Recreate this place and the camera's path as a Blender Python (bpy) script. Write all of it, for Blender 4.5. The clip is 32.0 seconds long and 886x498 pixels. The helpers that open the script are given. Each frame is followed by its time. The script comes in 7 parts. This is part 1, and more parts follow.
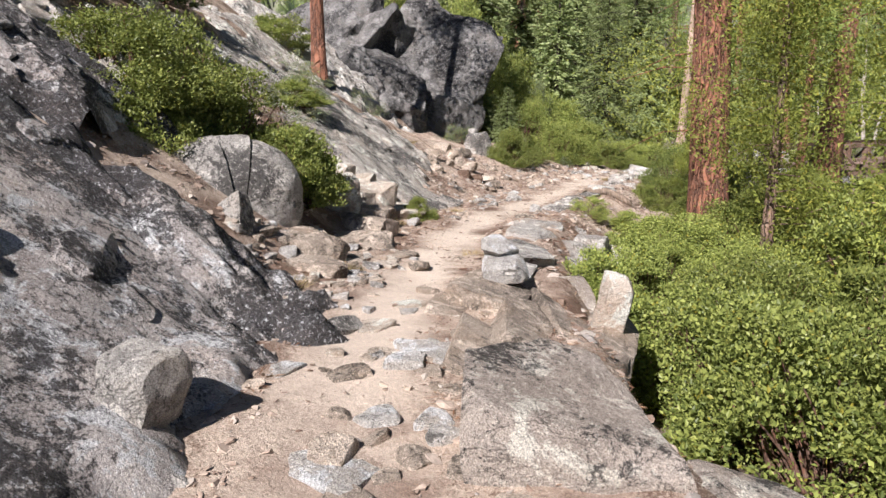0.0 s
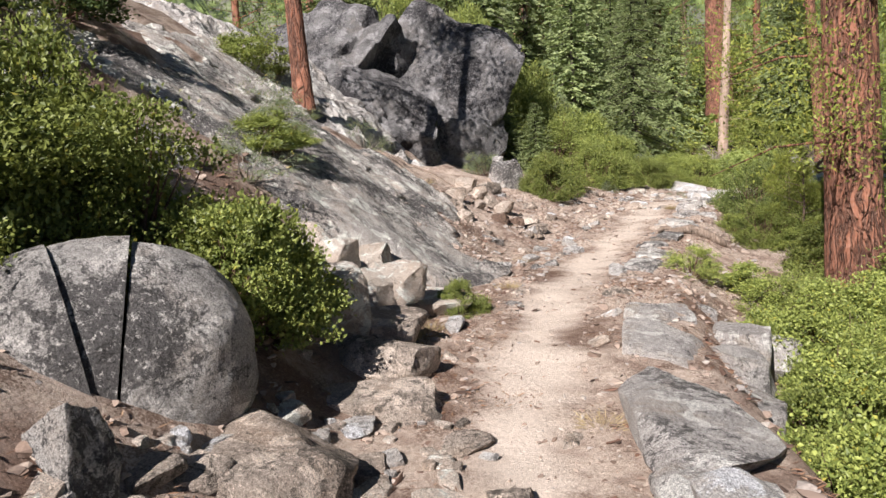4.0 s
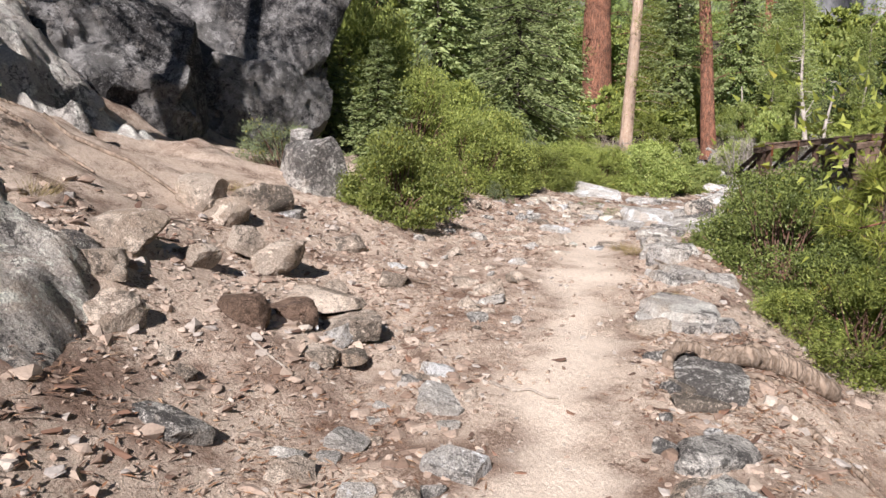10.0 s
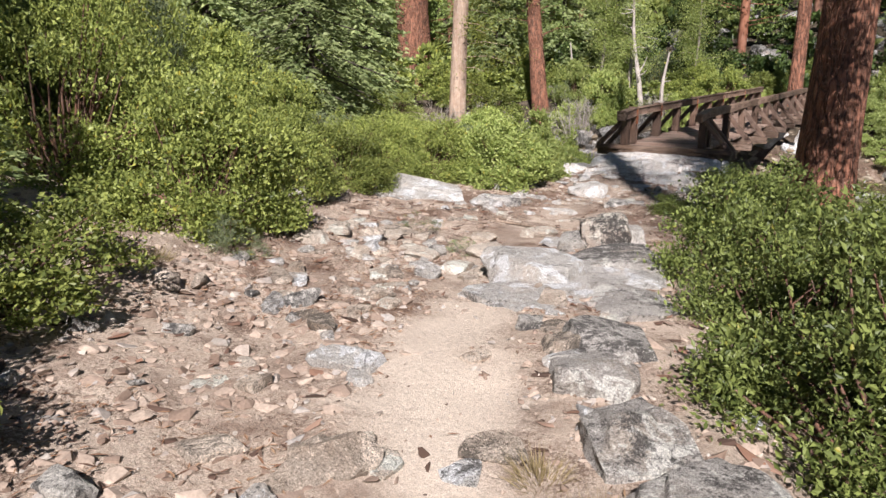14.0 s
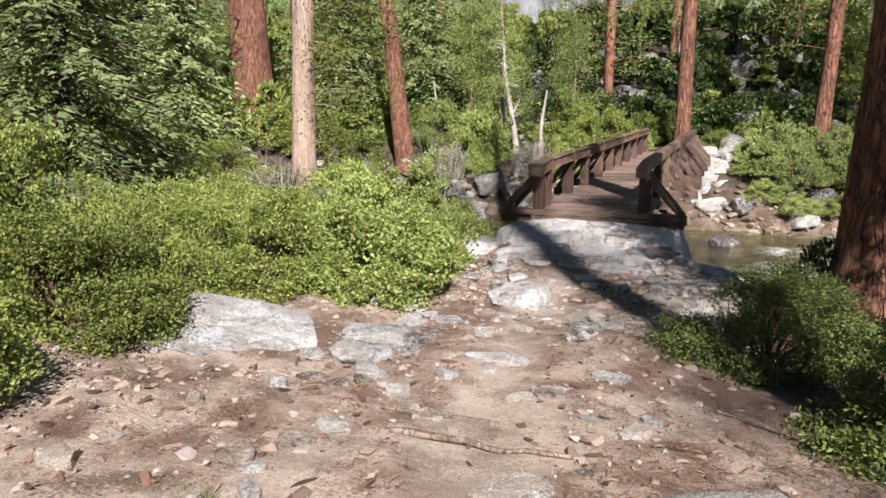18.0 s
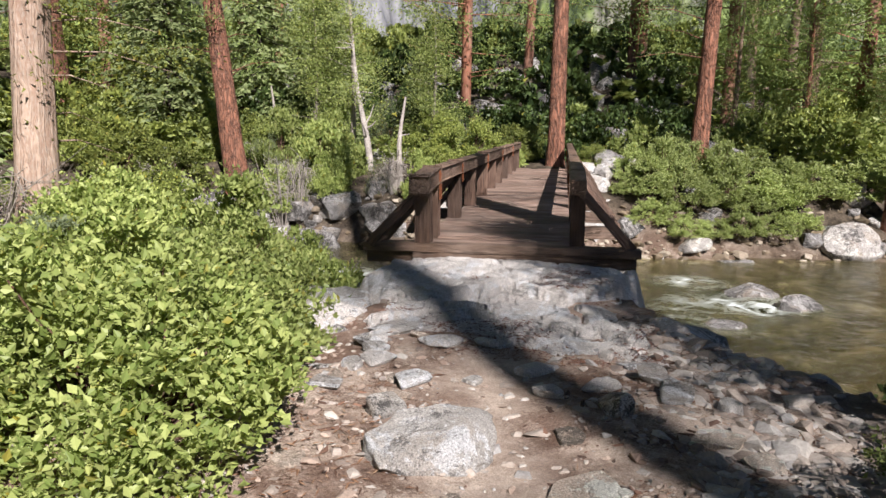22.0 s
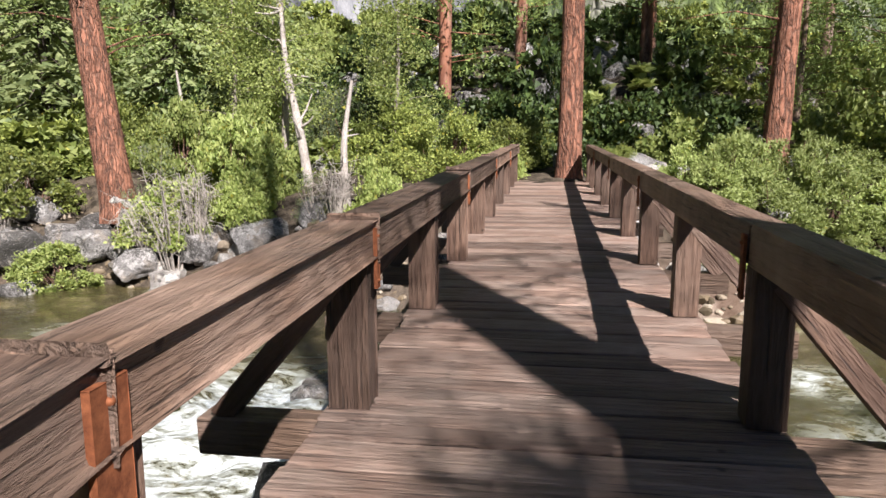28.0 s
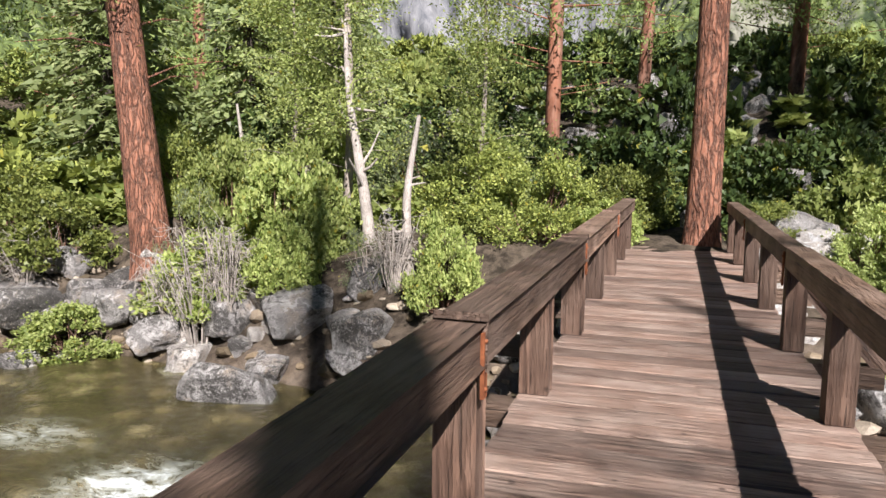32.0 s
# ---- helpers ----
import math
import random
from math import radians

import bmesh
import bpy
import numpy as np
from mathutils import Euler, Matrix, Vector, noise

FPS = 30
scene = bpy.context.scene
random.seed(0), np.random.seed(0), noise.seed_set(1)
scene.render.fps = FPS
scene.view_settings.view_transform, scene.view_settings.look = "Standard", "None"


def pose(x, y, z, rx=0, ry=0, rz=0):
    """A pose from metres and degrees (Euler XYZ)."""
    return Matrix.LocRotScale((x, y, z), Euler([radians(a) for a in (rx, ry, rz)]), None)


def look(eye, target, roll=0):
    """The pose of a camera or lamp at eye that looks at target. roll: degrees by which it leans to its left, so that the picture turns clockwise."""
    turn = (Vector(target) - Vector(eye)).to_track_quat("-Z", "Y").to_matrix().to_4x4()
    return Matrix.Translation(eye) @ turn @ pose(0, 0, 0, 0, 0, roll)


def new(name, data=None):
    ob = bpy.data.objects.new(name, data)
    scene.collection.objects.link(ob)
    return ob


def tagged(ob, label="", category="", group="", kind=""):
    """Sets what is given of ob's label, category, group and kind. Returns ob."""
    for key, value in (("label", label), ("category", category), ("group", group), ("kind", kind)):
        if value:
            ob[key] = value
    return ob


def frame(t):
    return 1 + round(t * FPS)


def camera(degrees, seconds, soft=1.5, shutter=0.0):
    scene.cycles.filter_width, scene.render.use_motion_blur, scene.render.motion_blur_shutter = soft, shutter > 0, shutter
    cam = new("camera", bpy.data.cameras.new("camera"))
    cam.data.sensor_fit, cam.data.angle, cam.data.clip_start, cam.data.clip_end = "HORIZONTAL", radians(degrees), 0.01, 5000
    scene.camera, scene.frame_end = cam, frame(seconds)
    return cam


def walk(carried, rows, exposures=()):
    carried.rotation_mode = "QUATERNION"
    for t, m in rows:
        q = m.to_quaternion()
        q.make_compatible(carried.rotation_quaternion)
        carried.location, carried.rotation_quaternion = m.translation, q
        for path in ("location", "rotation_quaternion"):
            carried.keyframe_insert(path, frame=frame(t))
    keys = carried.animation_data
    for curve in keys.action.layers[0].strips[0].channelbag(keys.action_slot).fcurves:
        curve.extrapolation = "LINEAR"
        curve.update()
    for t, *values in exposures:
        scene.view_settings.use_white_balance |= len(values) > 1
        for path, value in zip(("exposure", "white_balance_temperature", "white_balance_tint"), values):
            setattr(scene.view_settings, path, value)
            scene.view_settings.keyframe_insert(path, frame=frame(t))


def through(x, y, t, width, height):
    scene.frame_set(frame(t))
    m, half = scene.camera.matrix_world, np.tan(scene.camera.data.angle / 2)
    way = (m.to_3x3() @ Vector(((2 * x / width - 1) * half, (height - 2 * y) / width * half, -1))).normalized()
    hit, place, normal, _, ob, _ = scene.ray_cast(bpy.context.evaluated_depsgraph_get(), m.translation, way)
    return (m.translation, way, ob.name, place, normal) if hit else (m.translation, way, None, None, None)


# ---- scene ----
cam = camera(63.44, 32.0, soft=1.5)
PATH = [
    (0, (20.808, -32.383, 2.625), (18.300, -30.844, 2.044), 0.23),
    (0.5, (20.243, -32.165, 2.657), (17.593, -30.868, 2.112), -0.50),
    (1, (19.664, -31.892, 2.647), (16.959, -30.705, 2.121), -0.17),
    (1.5, (19.176, -31.647, 2.705), (16.439, -30.544, 2.163), 0.09),
    (2, (18.727, -31.579, 2.685), (15.963, -30.650, 1.980), -0.94),
    (2.5, (18.266, -31.302, 2.645), (15.473, -30.470, 1.930), 0.95),
    (3, (17.788, -30.973, 2.682), (15.016, -30.018, 2.049), 1.07),
    (3.5, (17.224, -30.674, 2.799), (14.564, -29.405, 2.239), 0.60),
    (4, (16.687, -30.446, 2.765), (14.151, -28.922, 2.271), -3.95),
    (4.5, (16.017, -30.143, 2.696), (13.479, -28.650, 2.123), -1.13),
    (6.5, (14.075, -28.526, 2.528), (11.735, -26.727, 1.990), 0.36),
    (7, (13.386, -27.982, 2.525), (11.102, -26.116, 1.978), 0.24),
    (7.5, (12.693, -27.434, 2.482), (10.463, -25.509, 1.911), 0.34),
    (8, (11.978, -26.853, 2.447), (9.796, -24.883, 1.845), 0.44),
    (8.5, (11.354, -26.241, 2.426), (9.188, -24.268, 1.783), 0.59),
    (9, (10.752, -25.651, 2.420), (8.552, -23.703, 1.816), 0.30),
    (9.5, (10.175, -25.014, 2.368), (7.974, -23.064, 1.773), 0.35),
    (10, (9.587, -24.364, 2.353), (7.427, -22.374, 1.740), 0.23),
    (10.5, (9.013, -23.709, 2.305), (6.926, -21.655, 1.652), -0.05),
    (11, (8.421, -23.041, 2.275), (6.420, -20.919, 1.574), -0.14),
    (11.5, (7.923, -22.313, 2.246), (6.008, -20.125, 1.508), 0.08),
    (12, (7.467, -21.584, 2.187), (5.629, -19.337, 1.428), 0.56),
    (12.5, (6.951, -20.819, 2.164), (5.187, -18.515, 1.403), 0.66),
    (13, (6.444, -20.142, 2.159), (4.744, -17.790, 1.402), 0.31),
    (13.5, (5.934, -19.490, 2.145), (4.293, -17.094, 1.393), -0.18),
    (14, (5.515, -18.816, 2.142), (3.917, -16.391, 1.389), -0.41),
    (14.5, (5.110, -18.103, 2.170), (3.542, -15.658, 1.422), -0.48),
    (16.5, (3.487, -15.512, 2.184), (2.273, -12.890, 1.375), 1.15),
    (17, (3.107, -14.887, 2.138), (1.976, -12.234, 1.314), 0.41),
    (17.5, (2.748, -14.365, 2.016), (1.650, -11.677, 1.262), -0.59),
    (18, (2.413, -13.672, 1.989), (1.323, -10.940, 1.400), -0.42),
    (18.5, (2.170, -13.151, 1.979), (1.054, -10.413, 1.468), -0.35),
    (19, (1.870, -12.708, 1.939), (0.837, -9.919, 1.540), -1.46),
    (19.5, (1.506, -12.178, 1.793), (0.245, -9.473, 1.485), -3.83),
    (20, (1.235, -11.693, 1.690), (-0.005, -8.991, 1.288), -3.36),
    (20.5, (1.040, -11.136, 1.667), (0.255, -8.261, 1.324), -1.11),
    (21, (0.932, -10.508, 1.640), (0.341, -7.590, 1.269), -0.86),
    (21.5, (0.831, -9.842, 1.548), (0.365, -6.908, 1.126), -0.17),
    (22, (0.781, -9.158, 1.468), (0.295, -6.240, 0.969), 0.45),
    (22.5, (0.736, -8.439, 1.401), (0.229, -5.533, 0.855), 0.51),
    (23, (0.784, -7.693, 1.390), (0.312, -4.787, 0.812), 0.76),
    (23.5, (0.754, -6.972, 1.311), (0.396, -4.063, 0.672), 1.95),
    (24, (0.724, -6.104, 1.237), (0.419, -3.166, 0.710), 1.48),
    (24.5, (0.667, -5.319, 1.203), (0.227, -2.398, 0.683), 0.57),
    (25, (0.604, -4.465, 1.151), (0.109, -1.562, 0.579), 0.48),
    (25.5, (0.513, -3.659, 1.137), (-0.165, -0.793, 0.565), 0.15),
    (27.5, (0.074, -1.320, 1.337), (-0.458, 1.599, 0.891), 0.09),
    (28, (-0.019, -0.787, 1.372), (-0.458, 2.139, 0.875), -0.20),
    (28.5, (-0.001, -0.290, 1.463), (-0.346, 2.640, 0.918), -0.10),
    (29, (0.078, 0.177, 1.660), (-0.162, 3.116, 1.104), -0.16),
    (29.5, (0.074, 0.711, 1.685), (-0.055, 3.662, 1.158), -0.03),
    (30, (0.156, 1.280, 1.684), (0.142, 4.247, 1.244), 0.39),
    (30.5, (0.156, 1.850, 1.675), (0.056, 4.825, 1.302), 1.11),
    (31, (0.113, 2.432, 1.683), (-0.272, 5.386, 1.328), 1.09),
    (31.5, (0.071, 3.010, 1.690), (-0.653, 5.899, 1.332), 0.75),
    (32, (-0.069, 3.576, 1.647), (-0.987, 6.410, 1.288), 0.47),
]
walk(cam, [(t, look(eye, target, roll)) for t, eye, target, roll in PATH], exposures=[(0, 0.93), (3, 0.87), (7, 0.95), (12, 0.86), (19, 0.95), (24, 0.83), (27, 1.14), (30, 1.22), (32, 1.12)])

# world and sun
world = bpy.data.worlds.new("world")
scene.world = world
world.use_nodes = True
_sky = world.node_tree.nodes.new("ShaderNodeTexSky")
_sky.sky_type, _sky.sun_disc = "NISHITA", False
SUN_WAY = Vector((0.383, -0.663, 0.643)).normalized()
_sky.altitude, _sky.air_density, _sky.dust_density = 1900, 0.5, 0.15
_sky.sun_elevation = math.asin(SUN_WAY.z)
_sky.sun_rotation = math.atan2(SUN_WAY.x, SUN_WAY.y)
world.node_tree.links.new(_sky.outputs[0], world.node_tree.nodes["Background"].inputs[0])
world.node_tree.nodes["Background"].inputs[1].default_value = 0.05
_lamp = bpy.data.lights.new("sun", "SUN")
_lamp.energy, _lamp.angle, _lamp.color = 5.0, radians(0.55), (1.0, 0.943, 0.945)
sun = new("sun", _lamp)
sun.matrix_world = look((0, 0, 60), Vector((0, 0, 60)) - SUN_WAY)

# ---- materials ----
class Mat:
    """A node material, written in short steps."""

    def __init__(self, name):
        self.m = bpy.data.materials.new(name)
        self.m.use_nodes = True
        self.t = self.m.node_tree
        self.bsdf = self.t.nodes["Principled BSDF"]
        self.out = self.t.nodes["Material Output"]
        self.at = self.add("TexCoord").outputs["Object"]

    def add(self, kind, **given):
        n = self.t.nodes.new("ShaderNode" + kind)
        for k, v in given.items():
            n.inputs[k].default_value = v
        return n

    def link(self, a, b):
        self.t.links.new(a, b)
        return self

    def world_place(self):
        self.at = self.add("NewGeometry").outputs["Position"]
        return self

    def stretch(self, x, y, z):
        n = self.add("Mapping")
        n.inputs["Scale"].default_value = (x, y, z)
        self.link(self.at, n.inputs["Vector"])
        return n.outputs[0]

    def noise(self, scale, detail=5.0, rough=0.6, at=None, warp=0.0):
        n = self.add("TexNoise", Scale=scale, Detail=detail, Roughness=rough, Distortion=warp)
        self.link(at or self.at, n.inputs["Vector"])
        return n.outputs["Fac"]

    def cells(self, scale, feature="F1", at=None, out="Distance", chance=1.0):
        n = self.add("TexVoronoi", Scale=scale, Randomness=chance)
        n.feature = feature
        self.link(at or self.at, n.inputs["Vector"])
        return n.outputs[out]

    def ramp(self, fac, *stops):
        n = self.add("ValToRGB")
        e = n.color_ramp.elements
        while len(e) < len(stops):
            e.new(0.5)
        for el, (p, c) in zip(e, stops):
            el.position = p
            el.color = (c, c, c, 1) if isinstance(c, (int, float)) else (*c, 1)
        self.link(fac, n.inputs[0])
        return n.outputs[0]

    def mix(self, fac, a, b, how="MIX"):
        n = self.t.nodes.new("ShaderNodeMix")
        n.data_type, n.blend_type = "RGBA", how
        for key, v in ((0, fac), (6, a), (7, b)):
            if isinstance(v, (int, float)) and key == 0:
                n.inputs[0].default_value = v
            elif isinstance(v, tuple):
                n.inputs[key].default_value = (*v, 1)
            else:
                self.link(v, n.inputs[key])
        return n.outputs[2]

    def math(self, how, a, b=0.5):
        n = self.t.nodes.new("ShaderNodeMath")
        n.operation = how
        for k, v in ((0, a), (1, b)):
            if isinstance(v, (int, float)):
                n.inputs[k].default_value = v
            else:
                self.link(v, n.inputs[k])
        return n.outputs[0]

    def attribute(self, name):
        n = self.add("Attribute")
        n.attribute_name = name
        return n.outputs["Fac"]

    def chance(self):
        return self.add("ObjectInfo").outputs["Random"]

    def island(self):
        return self.add("NewGeometry").outputs["Random Per Island"]

    def shade(self, colour, amount):
        """A colour made lighter or darker by chance."""
        n = self.add("HueSaturation")
        self.link(colour, n.inputs["Color"])
        self.link(amount, n.inputs["Value"])
        return n.outputs[0]

    def done(self, colour, rough=0.8, bump=None, depth=0.02, metal=0.0, spec=0.3):
        if isinstance(colour, tuple):
            self.bsdf.inputs["Base Color"].default_value = (*colour, 1)
        else:
            self.link(colour, self.bsdf.inputs["Base Color"])
        if isinstance(rough, (int, float)):
            self.bsdf.inputs["Roughness"].default_value = rough
        else:
            self.link(rough, self.bsdf.inputs["Roughness"])
        self.bsdf.inputs["Metallic"].default_value = metal
        self.bsdf.inputs["Specular IOR Level"].default_value = spec
        if bump is not None:
            n = self.add("Bump", Distance=depth, Strength=1.0)
            self.link(bump, n.inputs["Height"])
            self.link(n.outputs[0], self.bsdf.inputs["Normal"])
        return self.m


def granite(name, light, dark, lichen, warm=(0.42, 0.33, 0.24), amount=0.5, streaks=False, thicker=False):
    """Grey granite: speckled grain, dark lichen in crusts and flecks, pale scars, warm stains, cracks."""
    m = Mat(name).world_place()
    at = m.at
    if streaks:  # bands that run down the dip of a slab
        n = m.add("CombineXYZ")
        m.link(m.math("MULTIPLY", m.attribute("along"), 1.0), n.inputs[0]).link(m.math("MULTIPLY", m.attribute("across"), 0.13), n.inputs[1])
        at = n.outputs[0]
    pale = tuple(min(0.72, v * 1.5) for v in light)
    big = m.noise(1.3 if not streaks else 3.2, 6, 0.62, at, 0.3)
    base = m.mix(m.ramp(big, (0.36, 0.0), (0.62, 1.0)), dark, light)
    base = m.mix(m.ramp(m.noise(1.9, 5, 0.65, warp=0.6), (0.50, 0.0), (0.70, 0.6)), base, warm)
    scar = m.ramp(m.noise(3.1, 9, 0.72, warp=0.5), (0.53, 0.0), (0.565, 0.85))
    base = m.mix(scar, base, pale)
    # crusts of lichen: broad patches broken up by fine flecks, thicker where the broad noise is high
    broad = m.math("MULTIPLY", m.math("SUBTRACT", m.noise(0.9, 5, 0.6), 0.5), 0.8)
    if thicker:  # a heavier crust towards the far end of an outcrop
        broad = m.math("ADD", broad, m.ramp(m.math("MULTIPLY", m.attribute("along"), 0.1), (0.46, 0.0), (0.58, 0.13)))
    cover = m.math("ADD", m.noise(9.5, 10, 0.82, warp=0.4), broad)
    low = 0.575 - 0.10 * amount
    base = m.mix(m.ramp(cover, (low, 0.0), (low + 0.03, 0.9)), base, lichen)
    flecks = m.math("ADD", m.noise(31, 6, 0.8), m.math("MULTIPLY", broad, 0.6))
    base = m.mix(m.ramp(flecks, (0.60 - 0.07 * amount, 0.0), (0.63 - 0.07 * amount, 0.85)), base, lichen)
    speck = m.ramp(m.noise(26, 7, 0.85, warp=0.2), (0.565, 0.0), (0.60, 0.85))
    base = m.mix(speck, base, pale)
    base = m.shade(base, m.ramp(m.noise(110, 3, 0.8), (0.34, 0.45), (0.66, 1.5)))
    split = m.math("ABSOLUTE", m.math("SUBTRACT", m.noise(1.15, 6, 0.55, m.stretch(1.0, 1.0, 1.7), 0.25), 0.5))
    crack = m.ramp(split, (0.0, 0.45), (0.006, 1.0))
    base = m.mix(crack, tuple(v * 0.5 for v in lichen), base)
    height = m.math("ADD", m.noise(4.2, 12, 0.7), m.math("MULTIPLY", crack, 0.12))
    height = m.math("ADD", height, m.math("MULTIPLY", m.noise(34, 6, 0.78), 0.2))
    return m.done(base, 0.92, height, 0.14, spec=0.2)


def mixed_place(self, amount):
    n = self.add("TexNoise", Scale=2.2, Detail=3.0)
    self.link(self.at, n.inputs["Vector"])
    v = self.t.nodes.new("ShaderNodeVectorMath")
    v.operation = "MULTIPLY_ADD"
    self.link(n.outputs["Color"], v.inputs[0])
    v.inputs[1].default_value = (amount, amount, amount)
    self.link(self.at, v.inputs[2])
    return v.outputs[0]


Mat.mixed_place = mixed_place


def foliage(name, dark, light, yellow=0.1, rough=0.42, through=0.28):
    m = Mat(name)
    hue = m.island()
    c = m.mix(m.ramp(hue, (0.0, 0.0), (1.0, 1.0)), dark, light)
    c = m.mix(m.ramp(hue, (1 - yellow, 0.0), (1 - yellow + 0.02, 1.0)), c, (0.34, 0.30, 0.05))
    c = m.shade(c, m.ramp(m.chance(), (0.0, 0.66), (1.0, 1.22)))
    m.done(c, rough + 0.07, spec=0.28)
    lit = m.add("BsdfTranslucent")
    m.link(m.mix(0.4, c, (0.30, 0.33, 0.05)), lit.inputs["Color"])
    both = m.add("MixShader", Fac=through)
    m.link(m.bsdf.outputs[0], both.inputs[1]).link(lit.outputs[0], both.inputs[2]).link(both.outputs[0], m.out.inputs[0])
    return m.m


def bark(name, ridge, furrow, flake, tall=0.16, wide=1.0, depth=0.05):
    """Furrowed bark: long broken plates, flaky faces, dark cracks."""
    m = Mat(name)
    m.at = m.mixed_place(0.16)
    at = m.stretch(wide, wide, tall)
    furrows = m.noise(13, 6, 0.62, at, 0.5)
    plates = m.cells(9, "DISTANCE_TO_EDGE", at)
    fine = m.noise(42, 6, 0.75, m.stretch(1, 1, 0.35))
    cut = m.math("MULTIPLY", m.ramp(furrows, (0.36, 0.0), (0.52, 1.0)), m.ramp(plates, (0.0, 0.25), (0.10, 1.0)))
    c = m.mix(cut, furrow, ridge)
    c = m.mix(m.ramp(fine, (0.45, 0.0), (0.72, 0.75)), c, flake)
    c = m.shade(c, m.ramp(m.noise(1.7, 4), (0.3, 0.62), (0.7, 1.2)))
    h = m.math("ADD", cut, m.math("MULTIPLY", fine, 0.4))
    return m.done(c, 0.9, h, depth, spec=0.2)


def timber(name, light, dark, axis, worn):
    """Weathered sawn timber with grain along one axis, checks, knots and a worn grey face."""
    m = Mat(name)
    s = [26.0, 26.0, 26.0]
    s[axis] = 1.9
    at = m.add("Mapping")
    at.inputs["Scale"].default_value = s
    shift = m.t.nodes.new("ShaderNodeVectorMath")
    shift.operation = "MULTIPLY_ADD"
    n = m.add("CombineXYZ")
    r = m.chance()
    for k in range(3):
        m.link(r, n.inputs[k])
    m.link(n.outputs[0], shift.inputs[0])
    shift.inputs[1].default_value = (7, 11, 13)
    m.link(m.at, shift.inputs[2])
    m.link(shift.outputs[0], at.inputs["Vector"])
    rings = m.noise(1.0, 6, 0.65, at.outputs[0], 0.4)
    c = m.mix(m.ramp(rings, (0.18, 0.0), (0.74, 1.0)), dark, light)
    fine = m.add("Mapping")
    fine.inputs["Scale"].default_value = [v * 1.9 for v in s[:axis]] + [s[axis] * 0.9] + [v * 1.9 for v in s[axis + 1:]]
    m.link(shift.outputs[0], fine.inputs["Vector"])
    lines = m.noise(1.0, 3, 0.6, fine.outputs[0])
    check = m.ramp(lines, (0.34, 1.0), (0.38, 0.0))
    c = m.mix(m.math("MULTIPLY", check, 0.85), c, tuple(v * 0.35 for v in dark))
    wide = m.noise(1.6, 4, 0.6, shift.outputs[0])
    c = m.mix(m.ramp(wide, (0.42, 0.0), (0.7, 0.8)), c, worn)
    knot = m.ramp(m.cells(2.6, at=shift.outputs[0]), (0.03, 0.8), (0.07, 0.0))
    c = m.mix(knot, c, tuple(v * 0.4 for v in dark))
    c = m.shade(c, m.ramp(r, (0.0, 0.6), (1.0, 1.3)))
    h = m.math("SUBTRACT", m.ramp(rings, (0.3, 0.0), (0.6, 1.0)), m.math("MULTIPLY", check, 0.7))
    return m.done(c, 0.62, h, 0.02, spec=0.4)


def ground_material():
    m = Mat("trail dirt and duff").world_place()
    sand = m.mix(m.ramp(m.noise(3.0, 5), (0.35, 0.0), (0.65, 1.0)), (0.50, 0.395, 0.315), (0.63, 0.515, 0.42))
    rough = m.noise(22, 7, 0.75)
    sand = m.mix(m.ramp(rough, (0.44, 0.0), (0.62, 0.6)), sand, (0.33, 0.235, 0.175))
    grit = m.ramp(m.cells(75, out="Color"), (0.2, 0.0), (0.9, 1.0))
    sand = m.mix(m.ramp(grit, (0.62, 0.0), (0.8, 0.6)), sand, (0.60, 0.50, 0.40))
    path = m.mix(m.ramp(m.noise(30, 5, 0.7), (0.4, 0.0), (0.7, 1.0)), (0.60, 0.50, 0.41), (0.72, 0.62, 0.52))
    duff = m.mix(m.ramp(m.noise(55, 6, 0.8, m.stretch(1, 1, 0.3)), (0.35, 0.0), (0.65, 1.0)), (0.10, 0.062, 0.047), (0.28, 0.18, 0.13))
    litter = m.math("ADD", m.noise(1.1, 5, 0.65), m.attribute("duff"))
    c = m.mix(m.ramp(litter, (0.50, 0.0), (0.66, 0.9)), sand, duff)
    crumbs = m.ramp(m.math("MULTIPLY", m.noise(48, 6, 0.8), m.noise(2.4, 4)), (0.265, 0.0), (0.33, 0.8))
    c = m.mix(crumbs, c, (0.13, 0.075, 0.05))
    c = m.mix(m.attribute("trail"), c, path)
    wet = m.mix(m.ramp(m.noise(3.5, 6, 0.7), (0.38, 0.0), (0.62, 1.0)), (0.022, 0.019, 0.008), (0.095, 0.074, 0.032))
    c = m.mix(m.attribute("bed"), c, wet)
    # forest floor, darkened so that the shade under the woods is in the colour
    forest = m.mix(m.ramp(m.noise(2.5, 6, 0.7), (0.4, 0.0), (0.6, 1.0)), (0.035, 0.028, 0.02), (0.14, 0.11, 0.08))
    c = m.mix(m.attribute("woods"), c, forest)
    c = m.shade(c, m.ramp(m.noise(130, 4, 0.8), (0.32, 0.55), (0.68, 1.4)))
    h = m.math("ADD", m.math("MULTIPLY", rough, 0.6), m.math("MULTIPLY", grit, 0.25))
    h = m.math("MULTIPLY", h, m.math("SUBTRACT", 1.0, m.math("MULTIPLY", m.attribute("trail"), 0.6)))
    return m.done(c, 0.95, h, 0.05, spec=0.15)


